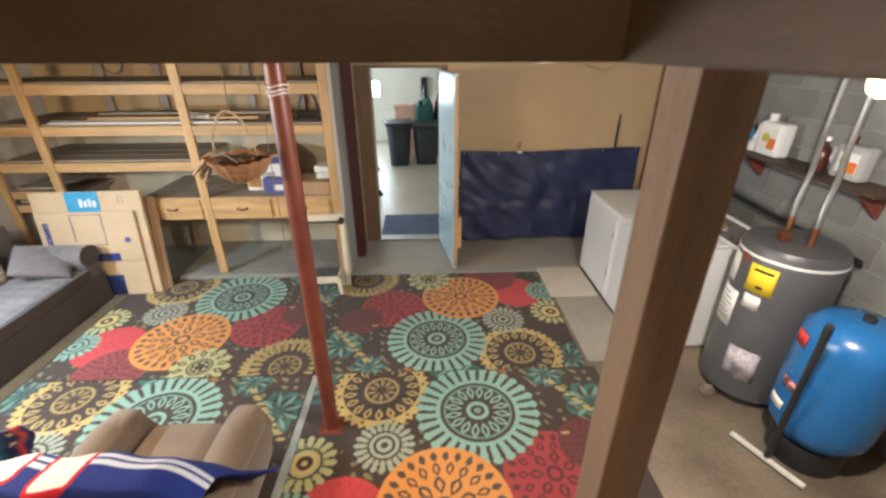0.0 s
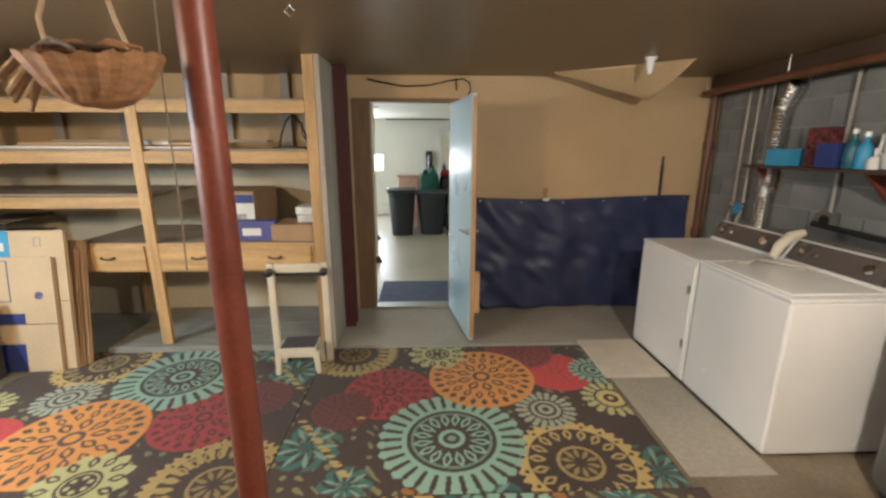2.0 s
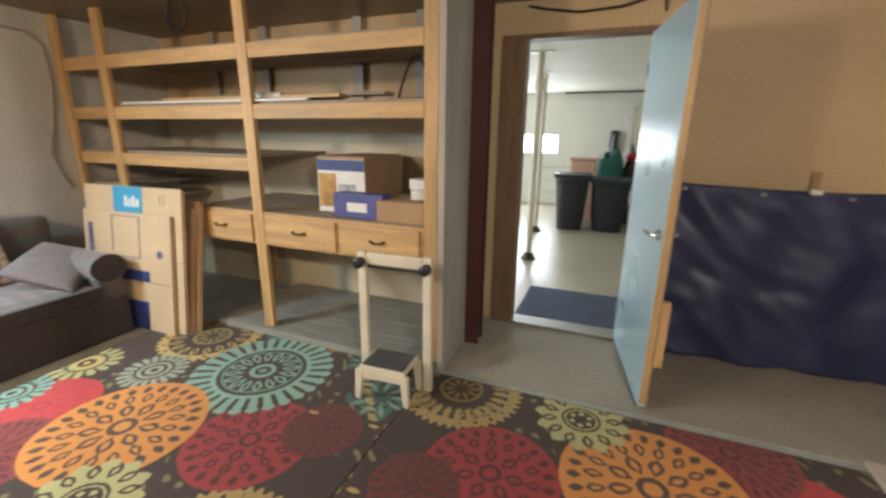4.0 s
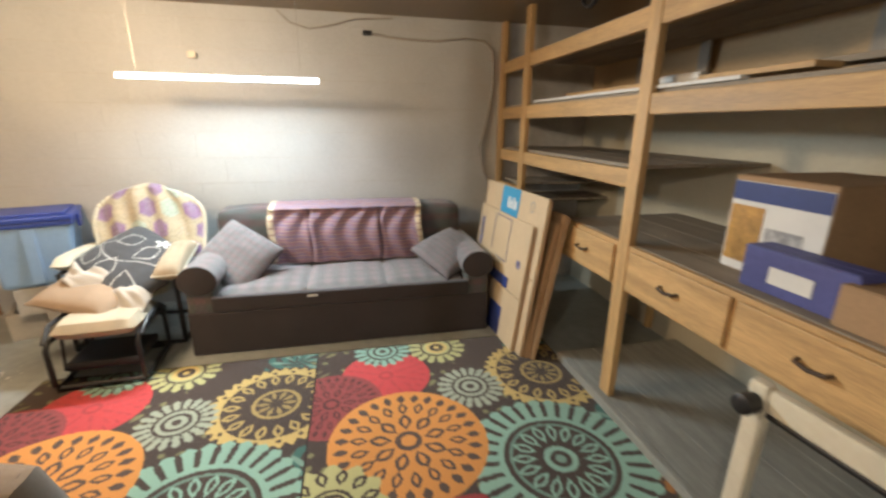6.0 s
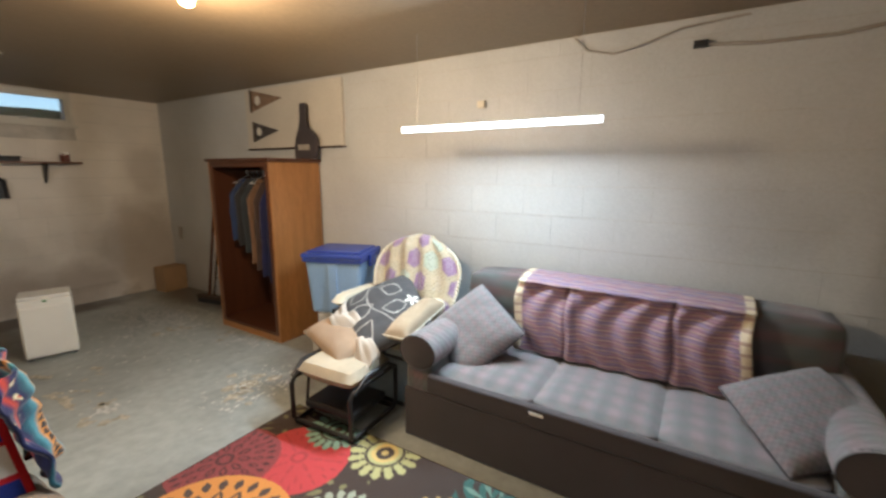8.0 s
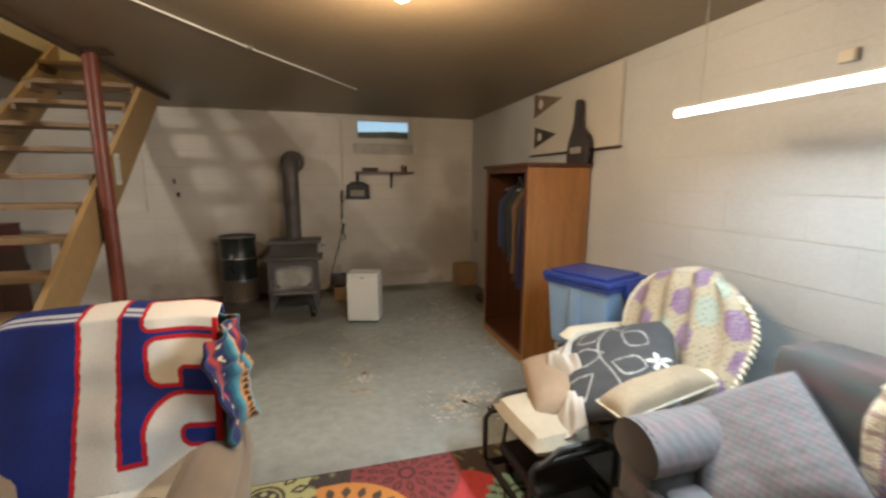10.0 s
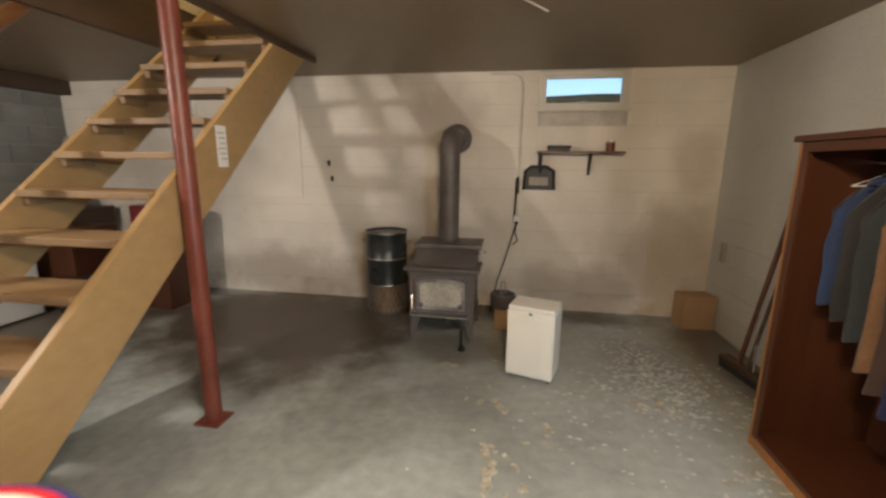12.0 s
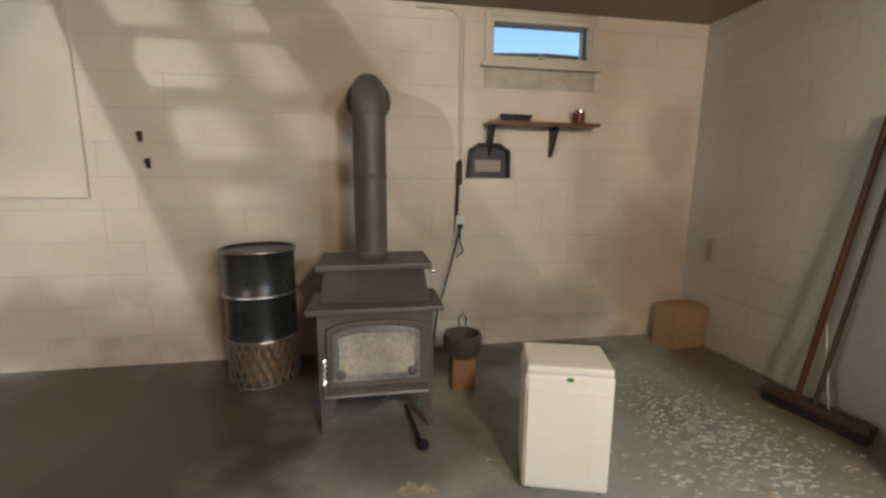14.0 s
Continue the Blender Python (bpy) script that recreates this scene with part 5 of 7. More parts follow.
# pressure tank
pt = thing("pressure_tank", (2.97, 2.11, 0), "bright blue well pressure tank with red and white labels", "tank")
part("vessel", lathe([(0.1, 0.16), (0.2, 0.2), (0.245, 0.28), (0.25, 0.36), (0.25, 0.82), (0.24, 0.9), (0.19, 0.97), (0.1, 1.0)], n=40), M_BLUETANK, pt, smooth=True)
part("stand", lathe([(0.19, 0), (0.185, 0.17)], n=28), M_BLACK, pt, smooth=True)
wrap("red_label", 150, 172, 0.8, 0.88, mat("red_label", (0.7, 0.05, 0.04), 0.5), pt, 0.253, "red warning label")
wrap("white_label", 152, 178, 0.36, 0.42, M_WHITECARD, pt, 0.253)
wrap("red_label", 162, 186, 0.52, 0.58, mat("red_white_label", (0.75, 0.3, 0.28), 0.5, var=0.4, scale=30), pt, 0.253)
part("valve_cap", lathe([(0.03, 1.0), (0.03, 1.03), (0.015, 1.04)], n=12), M_BLACK, pt, smooth=True)
sq = thing("floor_squeegee", pose(2.69, 2.05, 0, 0, 0, -66), "long dark-handled floor squeegee leaning by the tank", "squeegee")
part("blade_bar", box(-0.21, 0.21, -0.015, 0.015, 0.02, 0.045), M_OFFWHITE, sq, bevel=0.005)
part("rubber", box(-0.21, 0.21, -0.004, 0.004, 0, 0.02), M_BLACK, sq)
part("shaft", rod((0, 0, 0.05), (0.04, -0.14, 1.02), 0.017), M_BLACK, sq, smooth=True)
part("grip", rod((0.04, -0.14, 1.02), (0.043, -0.152, 1.1), 0.02), M_BLACK, sq, smooth=True)

# ---------- stove corner ----------
stove = thing("wood_stove", (-1.16, -1.45, 0), "black steel wood stove with an arched glass door", "stove")
part("body", box(-0.255, 0.255, -0.58, -0.03, 0.2, 0.6), M_IRON, stove, bevel=0.008)
part("front_plate", prism([(-0.27, 0.2), (0.27, 0.2), (0.27, 0.605), (-0.27, 0.605)], -0.03, -0.012, "y"), M_IRON, stove, bevel=0.004)
part("lower_top", box(-0.315, 0.315, -0.3, 0.03, 0.605, 0.635), M_IRON, stove, bevel=0.01)
part("slope", prism([(-0.3, 0.636), (-0.06, 0.636), (-0.27, 0.745), (-0.34, 0.745)], -0.26, 0.26, "x"), M_IRON, stove, bevel=0.006)
part("upper_top", box(-0.3, 0.3, -0.66, -0.26, 0.746, 0.78), M_IRON, stove, bevel=0.01)
part("upper_body", box(-0.25, 0.25, -0.6, -0.31, 0.601, 0.745), M_IRON, stove, bevel=0.004)
M_SMOKEGLASS = mat("sooted_stove_glass", (0.5, 0.47, 0.41), 0.15, var=0.16, scale=5, bump=0.02)


def arch(w, z0, z1, rise, y0, y1):
    pts = [(-w, z0), (w, z0), (w, z1)] + [(w * math.cos(a), z1 + rise * math.sin(a)) for a in np.linspace(0.15, math.pi - 0.15, 11)] + [(-w, z1)]
    return prism(pts, y0, y1, "y")


sd = part("door", arch(0.225, 0.245, 0.53, 0.045, -0.011, 0.014), M_IRON, stove, bevel=0.005)
part("door_ring", arch(0.2, 0.285, 0.51, 0.04, 0.0145, 0.024), mat("worn_grey_iron", (0.32, 0.32, 0.33), 0.45, metal=0.3, var=0.2, scale=9), sd, bevel=0.004)
part("glass", arch(0.172, 0.318, 0.49, 0.032, 0.0245, 0.028), M_SMOKEGLASS, sd, "smoky stove glass")
for s in (-1, 1):
    part("clip", lathe([(0.022, 0), (0.022, 0.008), (0.012, 0.012)], n=12), M_IRON, sd).matrix_local = pose(s * 0.165, 0.03, 0.325, -90)
part("ash_lip", box(-0.235, 0.235, 0.015, 0.1, 0.245, 0.258), M_STEEL, stove, "worn steel ash lip", bevel=0.005)
part("coil_handle", tube([(0.235 + 0.008 * math.cos(k * 1.4), 0.04, 0.26 + 0.006 * k + 0.0 * math.sin(k)) for k in range(26)], 0.004, n=6), M_CHROME, stove, "spring wire handle")
for x, y in ((-0.235, -0.05), (0.235, -0.05), (-0.235, -0.55), (0.235, -0.55)):
    s = 1 if x > 0 else -1
    part("leg", prism([(x - s * 0.05, 0.2), (x + s * 0.03, 0.2), (x + s * 0.035, 0.0), (x + s * 0.008, 0.0)], y - 0.03, y + 0.03, "y"), M_IRON, stove, bevel=0.004)
part("draft_knob", rod((-0.03, 0.0, 0.215), (-0.03, 0.06, 0.2), 0.012), M_CHROME, stove, smooth=True)
part("side_knob", rod((-0.3, -0.42, 0.7), (-0.34, -0.42, 0.7), 0.01), M_CHROME, stove, smooth=True)
pipe = [(0.015, -0.5, 0.781), (0.015, -0.5, 1.2), (0.015, -0.5, 1.57)] + [(0.015, -0.5 - 0.16 * (1 - math.cos(a)), 1.57 + 0.14 * math.sin(a)) for a in np.linspace(0.26, math.pi / 2, 6)] + [(0.015, -0.99, 1.71)]
flue = part("flue_pipe", tube(pipe, 0.09, n=24), M_IRON, stove, smooth=True)
for z in (0.79, 1.22, 1.55):
    part("crimp_band", lathe([(0.09, z), (0.094, z + 0.006), (0.094, z + 0.02), (0.09, z + 0.026)], n=24, at=(0.015, -0.5, 0), cap=False), M_IRON, flue, smooth=True)
part("wall_collar", lathe([(0.092, 0), (0.138, 0.0), (0.143, 0.012), (0.112, 0.03), (0.092, 0.034)], n=28, cap=False), M_IRON, stove, smooth=True).matrix_local = pose(0.015, -0.995, 1.71, -90)
poker = thing("damper_rod", (-1.33, -1.4, 0), "short black ash rod lying under the stove", "rod")
part("rod", tube([(0.02, -0.25, 0.02), (0.0, -0.08, 0.02), (-0.02, 0.06, 0.012), (-0.03, 0.1, 0.012)], 0.01), M_BLACK, poker, smooth=True)
part("knob", lathe([(0.012, 0), (0.026, 0.01), (0.026, 0.035), (0.01, 0.045)], n=12), M_BLACK, poker, smooth=True).matrix_local = pose(-0.03, 0.11, 0.0)

drum = thing("steel_drum", (-0.48, -2.17, 0), "tall black steel drum with a perforated lower section", "drum")
M_DRUM = mat("black_drum_enamel", (0.03, 0.035, 0.035), 0.3, var=0.15, scale=6, grain=80)
part("shell", lathe([(0.2, 0.28), (0.205, 0.29), (0.2, 0.3), (0.2, 0.54), (0.207, 0.55), (0.2, 0.56), (0.2, 0.79), (0.207, 0.8), (0.207, 0.815), (0.198, 0.815), (0.19, 0.8)], n=40), M_DRUM, drum, smooth=True)
for z in (0.285, 0.55, 0.805):
    part("hoop", tube([(0.208 * math.cos(k * math.tau / 32), 0.208 * math.sin(k * math.tau / 32), z) for k in range(32)], 0.007, closed=True, n=6), M_STEEL, drum, "bare steel hoop", smooth=True)
bm = bmesh.new()
for s in (-1, 1):
    for k in range(26):
        tube([(0.2 * math.cos(k * math.tau / 26 + s * 0.5 * t), 0.2 * math.sin(k * math.tau / 26 + s * 0.5 * t), 0.02 + 0.26 * t) for t in np.linspace(0, 1, 6)], 0.006, bm, n=5)
part("mesh_base", bm, M_STEEL, drum, "grey expanded metal base")
part("base_ring", tube([(0.2 * math.cos(k * math.tau / 32), 0.2 * math.sin(k * math.tau / 32), 0.011) for k in range(32)], 0.01, closed=True, n=6), M_IRON, drum)
part("inner_can", lathe([(0.15, 0.005), (0.15, 0.26)], n=24), M_CARD_B, drum, "rusty inner can")
for s in (-1, 1):
    part("ear", tube([(s * 0.2, 0.03, 0.7), (s * 0.245, 0.03, 0.71), (s * 0.245, -0.03, 0.71), (s * 0.2, -0.03, 0.7)], 0.007), M_STEEL, drum)

pot = thing("ash_bucket", (-1.66, -1.85, 0), "rusty black ash pot standing on a brick", "bucket")
part("stand", box(-0.07, 0.07, -0.06, 0.06, 0, 0.19), M_CARD_B, pot, bevel=0.006)
part("bowl", lathe([(0.07, 0.191), (0.105, 0.22), (0.115, 0.3), (0.11, 0.33), (0.095, 0.33), (0.08, 0.25)], n=24), M_IRON, pot, smooth=True)
part("bail", tube([(0.02, 0, 0.33), (0.022, 0, 0.42), (0.0, 0, 0.45), (-0.022, 0, 0.42), (-0.02, 0, 0.33)], 0.006), M_STEEL, pot, smooth=True)

hum = thing("dehumidifier", pose(-1.705, -0.965, 0, 0, 0, -17), "white plastic dehumidifier with louvred front", "dehumidifier")
part("body", box(-0.33, 0, -0.25, 0, 0.02, 0.5), M_CREAM, hum, bevel=0.018)
part("top", box(-0.325, -0.005, -0.245, -0.005, 0.5005, 0.53), M_CREAM, hum, bevel=0.012)
fp = part("front_panel", box(-0.318, -0.012, 0.0005, 0.008, 0.04, 0.44), M_CREAM, hum, bevel=0.004)
for k in range(18):
    part("louvre", box(-0.315, -0.25, 0.0085, 0.012, 0.06 + 0.019 * k, 0.068 + 0.019 * k), M_CREAM, fp)
part("badge", lathe([(0.001, 0), (0.014, 0), (0.014, 0.003), (0.001, 0.003)], n=16), mat("green_badge", (0.05, 0.25, 0.03), 0.4), hum, "small green oval badge").matrix_local = pose(-0.165, 0.001, 0.485, -90) @ Matrix.Diagonal((1, 0.6, 1, 1))
for x, y in ((-0.3, -0.03), (-0.03, -0.03), (-0.3, -0.22), (-0.03, -0.22)):
    part("caster", rod((x - 0.01, y, 0.012), (x + 0.01, y, 0.012), 0.012), M_BLACK, hum)

shf = thing("wall_bracket_shelf", (-2.31, YS + 0.001, 1.575), "small varnished wall shelf under the cellar window", "shelf")
part("board", box(-0.39, 0.39, 0.0, 0.16, 0, 0.022), M_RAIL, shf, bevel=0.004)
for x in (-0.1, 0.35):
    part("bracket", prism([(0.0, -0.002), (0.13, -0.002), (0.02, -0.2), (0.0, -0.2)], x - 0.01, x + 0.01), M_BLACK, shf)
br = thing("hand_brush", pose(-2.12, YS + 0.09, 1.598, 0, 0, 4), "black hand brush lying on the wall shelf", "brush")
part("handle", box(-0.11, 0.11, -0.025, 0.025, 0.03, 0.05), M_BLACK, br, bevel=0.008)
part("bristles", box(-0.1, 0.1, -0.02, 0.02, 0, 0.03), M_BLACK, br)
can = thing("red_can", (-2.58, YS + 0.08, 1.598), "small red and silver tin on the wall shelf", "tin")
part("body", rod((0, 0, 0), (0, 0, 0.075), 0.04, n=20), M_RED, can, smooth=True)
part("lid", rod((0, 0, 0.075), (0, 0, 0.092), 0.041, n=20), M_CHROME, can, smooth=True)
dp = thing("dustpan", (-1.95, YS + 0.012, 1.23), "black dustpan hanging from the wall shelf", "dustpan")
part("pan", prism([(-0.15, 0.0), (0.14, 0.0), (0.13, 0.18), (0.07, 0.22), (-0.07, 0.22), (-0.14, 0.18)], 0.0, 0.012, "y"), M_BLACK, dp, bevel=0.003)
part("rim", tube([(-0.15, 0.02, 0.0), (-0.14, 0.035, 0.18), (-0.07, 0.04, 0.22), (0.07, 0.04, 0.22), (0.13, 0.035, 0.18), (0.14, 0.02, 0.0)], 0.014), M_BLACK, dp, smooth=True)
part("worn_patch", box(-0.09, 0.09, 0.0125, 0.015, 0.04, 0.12), M_GREYPANEL, dp, "worn grey patch")
part("handle", tube([(0.0, 0.03, 0.22), (0.0, 0.05, 0.28), (0.0, 0.035, 0.36)], 0.016), M_BLACK, dp, smooth=True)
cd = thing("conduit", (-1.755, YS + 0.014, 0), "grey electrical conduit dropping to an outlet", "conduit")
part("pipe", tube([(0.3, 0, ZC - 0.03), (0.08, 0, ZC - 0.03), (0.02, 0, ZC - 0.07), (0, 0, ZC - 0.14), (0, 0, 0.97)], 0.011), M_OFFWHITE, cd, smooth=True)
part("outlet", box(-0.03, 0.03, -0.012, 0.03, 0.85, 0.97), M_WHITE, cd, "white outlet box", bevel=0.005)
part("plug", box(-0.018, 0.018, 0.031, 0.06, 0.88, 0.91), M_BLACK, cd, bevel=0.004)
part("cord", tube([(0, 0.06, 0.89), (0.01, 0.07, 0.8), (-0.02, 0.05, 0.72), (0.03, 0.06, 0.68)], 0.006), M_BLACK, cd, smooth=True)
part("cord", tube([(0.0, 0.06, 0.9), (0.05, 0.06, 0.7), (0.12, 0.08, 0.45), (0.17, 0.1, 0.3), (0.22, 0.2, 0.01)], 0.006), M_BLACK, cd, smooth=True)
fp2 = thing("fire_poker", (-1.74, YS + 0.03, 0.93), "black fire poker hanging on the wall", "poker")
part("rod", tube([(0.01, 0, 0.0), (0.0, 0, 0.2), (0, 0, 0.4), (-0.015, 0, 0.42), (-0.02, 0, 0.38), (-0.02, 0, 0.25)], 0.009), M_BLACK, fp2, smooth=True)
pn = thing("wall_panel", (0.53, YS + 0.001, 1.09), "white painted access panel with a raised trim", "panel")
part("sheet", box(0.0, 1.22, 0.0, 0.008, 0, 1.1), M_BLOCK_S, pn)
for a in ((0, 1.22, 0, 0.03), (0, 1.22, 1.07, 1.1)):
    part("trim", box(a[0], a[1], 0.0085, 0.02, a[2], a[3]), M_BLOCK_S, pn, bevel=0.003)
for x in (0, 1.19):
    part("trim", box(x, x + 0.03, 0.0085, 0.02, 0.031, 1.069), M_BLOCK_S, pn, bevel=0.003)
for x, z in ((0.22, 1.46), (0.19, 1.3)):
    k = thing("wall_hook", (x, YS + 0.001, z), "small rusty hook in the block wall", "hook", "wall hooks")
    part("plate", box(-0.012, 0.012, 0, 0.012, -0.03, 0.03), M_DKWOOD, k, bevel=0.003)
    part("hook", tube([(0, 0.012, 0.01), (0, 0.04, 0), (0, 0.045, 0.02)], 0.004), M_DKWOOD, k)
wb = thing("tan_carton", pose(-3.43, -2.2, 0, 0, 0, 6), "tan cardboard box in the corner", "box")
part("body", box(-0.14, 0.15, -0.14, 0.06, 0, 0.31), M_CARD_B, wb, bevel=0.006)
part("flap", box(-0.13, 0.14, -0.13, 0.05, 0.3105, 0.314), M_CARD_B, wb)
brm = thing("push_broom", pose(-3.38, -1.21, 0, 0, 0, 10), "wide push broom leaning in the corner", "broom")
part("head", box(-0.04, 0.04, -0.24, 0.24, 0.05, 0.09), M_DKWOOD, brm, bevel=0.01)
part("bristles", box(-0.035, 0.035, -0.23, 0.23, 0, 0.05), M_BLACK, brm)
part("shaft", rod((0.0, -0.08, 0.08), (-0.16, 0.03, 1.55), 0.016), M_WARDIN, brm, smooth=True)
part("second_shaft", rod((0.0, 0.0, 0.085), (-0.165, 0.1, 1.45), 0.012), M_DKWOOD, brm, smooth=True)
part("brace", rod((0.0, 0.06, 0.09), (-0.05, -0.03, 0.5), 0.006), M_STEEL, brm)
ply = thing("leaning_board", pose(-3.53, -0.75, 0, 0, -4, 0), "grey board leaning on the wall beside the wardrobe", "board")
part("board", box(-0.008, 0.008, -0.24, 0.2, 0, 1.25), M_GREYPANEL, ply, bevel=0.003)
lb = thing("switch_box", (XW + 0.001, -2.2, 0.72), "small grey plate on the block wall", "box")
part("box", box(0, 0.025, -0.03, 0.03, -0.08, 0.08), M_GREYPANEL, lb, bevel=0.005)

# chips and paint flakes on the floor
bm = bmesh.new()
spots = [(-2.75, -1.15, 0.34, 0.55, 850), (-2.95, 0.05, 0.22, 0.3, 120), (-2.45, 0.9, 0.3, 0.22, 120), (-1.75, 0.35, 0.08, 0.1, 40), (-2.2, -0.4, 0.7, 1.0, 90), (-3.1, -0.9, 0.15, 0.5, 60)]
for cx, cy, sx, sy, n in spots:
    for k in range(n):
        x, y = random.gauss(cx, sx * 0.55), random.gauss(cy, sy * 0.55)
        if x < XW + 0.1:
            continue
        s, a = random.uniform(0.007, 0.026), random.uniform(0, math.tau)
        q = [bm.verts.new((x + s * random.uniform(0.5, 1.2) * math.cos(a + j * math.tau / 4), y + 0.45 * s * random.uniform(0.5, 1.2) * math.sin(a + j * math.tau / 4), 0.003 + 0.002 * (j % 2))) for j in range(4)]
        bm.faces.new(q)
tagged(finish("floor_chips", bm, mat("pale_flakes", (0.78, 0.77, 0.72), 0.7)), "pale paint flakes and chips scattered on the floor", "debris", kind="stuff")

bm = bmesh.new()
for cx, cy, s, n in ((-1.72, 0.42, 0.1, 5), (-1.8, 0.2, 0.07, 4), (-2.35, 0.95, 0.12, 7), (-2.55, 0.8, 0.1, 6), (-1.3, -1.0, 0.08, 4), (-1.45, -0.6, 0.06, 4), (-1.9, -0.3, 0.05, 4), (-2.7, -0.7, 0.08, 8), (-2.9, -0.2, 0.07, 6)):
    for k in range(n):
        x, y, r = cx + random.gauss(0, s * 0.8), cy + random.gauss(0, s * 0.8), s * random.uniform(0.2, 0.55)
        bm.faces.new([bm.verts.new((x + r * random.uniform(0.4, 1.3) * math.cos(j * math.tau / 11), y + r * random.uniform(0.4, 1.3) * math.sin(j * math.tau / 11), 0.0022 + 0.0002 * k)) for j in range(11)])
for x0, y0, x1, y1, w in ((-1.64, 0.16, -1.66, -0.02, 0.035), (-1.66, -0.02, -1.62, -0.2, 0.03), (-1.62, -0.2, -1.8, -0.02, 0.022), (-1.66, -0.62, -1.72, -0.5, 0.03), (-1.95, -0.42, -1.97, -0.36, 0.025)):
    for k in range(7):
        s = k / 6
        x, y, r = x0 + (x1 - x0) * s + random.gauss(0, 0.006), y0 + (y1 - y0) * s + random.gauss(0, 0.006), w * random.uniform(0.6, 1.15)
        bm.faces.new([bm.verts.new((x + r * random.uniform(0.5, 1.2) * math.cos(j * math.tau / 11), y + r * random.uniform(0.5, 1.2) * math.sin(j * math.tau / 11), 0.004 + 0.0002 * k)) for j in range(11)])
tagged(finish("paint_blots", bm, mat("worn_pale_paint", (0.58, 0.53, 0.42), 0.7, var=0.2, scale=20)), "worn pale blots on the floor paint", "stain", kind="stuff")

# ---------- wardrobe corner ----------
wd = thing("wardrobe", (-3.575, -0.47, 0), "open orange oak veneer wardrobe with hanging clothes", "wardrobe")
D, W, H = 0.54, 0.89, 1.62
part("side_panel", box(0, D, W - 0.022, W, 0.0, H - 0.03), M_WARD, wd, bevel=0.003)
part("side_panel", box(0, D, 0, 0.022, 0.0, H - 0.03), M_WARD, wd, bevel=0.003)
part("back_panel", box(0, 0.012, 0.0225, W - 0.0225, 0.05, H - 0.03), M_WARDIN, wd)
part("top", box(-0.005, D + 0.02, -0.02, W + 0.02, H - 0.0295, H), M_WARDIN, wd, "dark red wood top", bevel=0.006)
part("bottom", box(0.013, D, 0.0225, W - 0.0225, 0.06, 0.085), M_WARDIN, wd)
part("plinth", box(D - 0.03, D - 0.004, 0.0225, W - 0.0225, 0, 0.0595), M_WARD, wd)
for y in (0.0225, W - 0.0625):
    part("stile", box(D - 0.022, D + 0.001, y, y + 0.04, 0.0855, H - 0.075), M_WARDIN, wd, bevel=0.003)
part("header", box(D - 0.022, D + 0.001, 0.0225, W - 0.0225, H - 0.0745, H - 0.03), M_WARDIN, wd, bevel=0.003)
# dark boards added over the side panels for the shade inside the wardrobe
for y in (0.0226, W - 0.0266):
    part("shade_liner", box(0.0125, D - 0.023, y, y + 0.004, 0.086, H - 0.031), M_WARDIN, wd, "dark board added for the shade inside the wardrobe")
part("hanging_rail", rod((D / 2, 0.0225, H - 0.12), (D / 2, W - 0.0225, H - 0.12), 0.012), M_CHROME, wd, smooth=True)
clothes = [(0.2, (0.025, 0.05, 0.14), 0.55), (0.28, (0.03, 0.03, 0.035), 0.6), (0.36, (0.03, 0.04, 0.05), 0.66), (0.45, (0.2, 0.11, 0.06), 0.75), (0.53, (0.06, 0.035, 0.03), 0.8), (0.62, (0.01, 0.015, 0.08), 0.85), (0.72, (0.01, 0.015, 0.06), 0.9), (0.79, (0.02, 0.02, 0.05), 0.88)]
for k, (y, colr, ln) in enumerate(clothes):
    g = thing("hanging_garment", (-3.575 + D / 2, -0.47 + y, H - 0.12), "dark garment on a hanger in the wardrobe", "clothes", "clothes on the rail")
    tint = mat("garment_cloth", colr, 0.9, var=0.15, scale=8, grain=200, bump=0.3, sheen=0.2)

    def fall(u, v, k=k, ln=ln):
        a = u * math.tau
        wdt = 0.2 * (0.35 + 0.65 * min(1, v * 5)) * (1 + 0.08 * math.sin(3 * v + k))
        th = 0.03 + 0.012 * math.sin(5 * a + k) * v
        return (wdt * math.cos(a) + 0.02 * noise.noise(Vector((u * 6, v * 3, k))), th * math.sin(a) + 0.01 * math.sin(v * 4 + k), -0.06 - ln * v - 0.03 * abs(math.cos(a)) * min(1, v * 5))
    o = new("cloth", sheet(fall, 24, 14))
    o.data.materials.append(tint)
    o.parent = g
    part("hanger", tube([(0, 0, 0.012), (0.018, 0, 0.02), (0.015, 0, -0.01), (0, 0, -0.03), (0.16, 0, -0.1), (-0.16, 0, -0.1), (0, 0, -0.03)], 0.004, n=6), M_CHROME if k % 3 else M_WHITE, g, "wire hanger")
bs = thing("blue_shirt", (-3.3, -0.47 + 0.6, 0.55), "bright blue shirt tail hanging lowest", "clothes", "clothes on the rail")
part("cloth", cushion(0.16, 0.1, 0.3, 0.4, 8, m=pose(0, 0, 0.1), wob=0.3), mat("bright_blue_cloth", (0.03, 0.12, 0.5), 0.85), bs, smooth=True)
part("hanger", tube([(0, 0, 0.22), (0, 0, 0.95)], 0.006), M_CHROME, bs)

pb = thing("white_wall_board", (XW + 0.002, 0, 0), "white board fixed to the wall above the wardrobe", "board")
part("board", box(0, 0.03, -0.6, 0.75, 1.735, ZC - 0.03), mat("yellowed_white_board", (0.62, 0.58, 0.51), 0.55, var=0.05, scale=2), pb, bevel=0.003)
part("ledge", box(0.0, 0.036, -0.6, 0.76, 1.722, 1.734), M_DKWOOD, pb, "dark thin ledge")


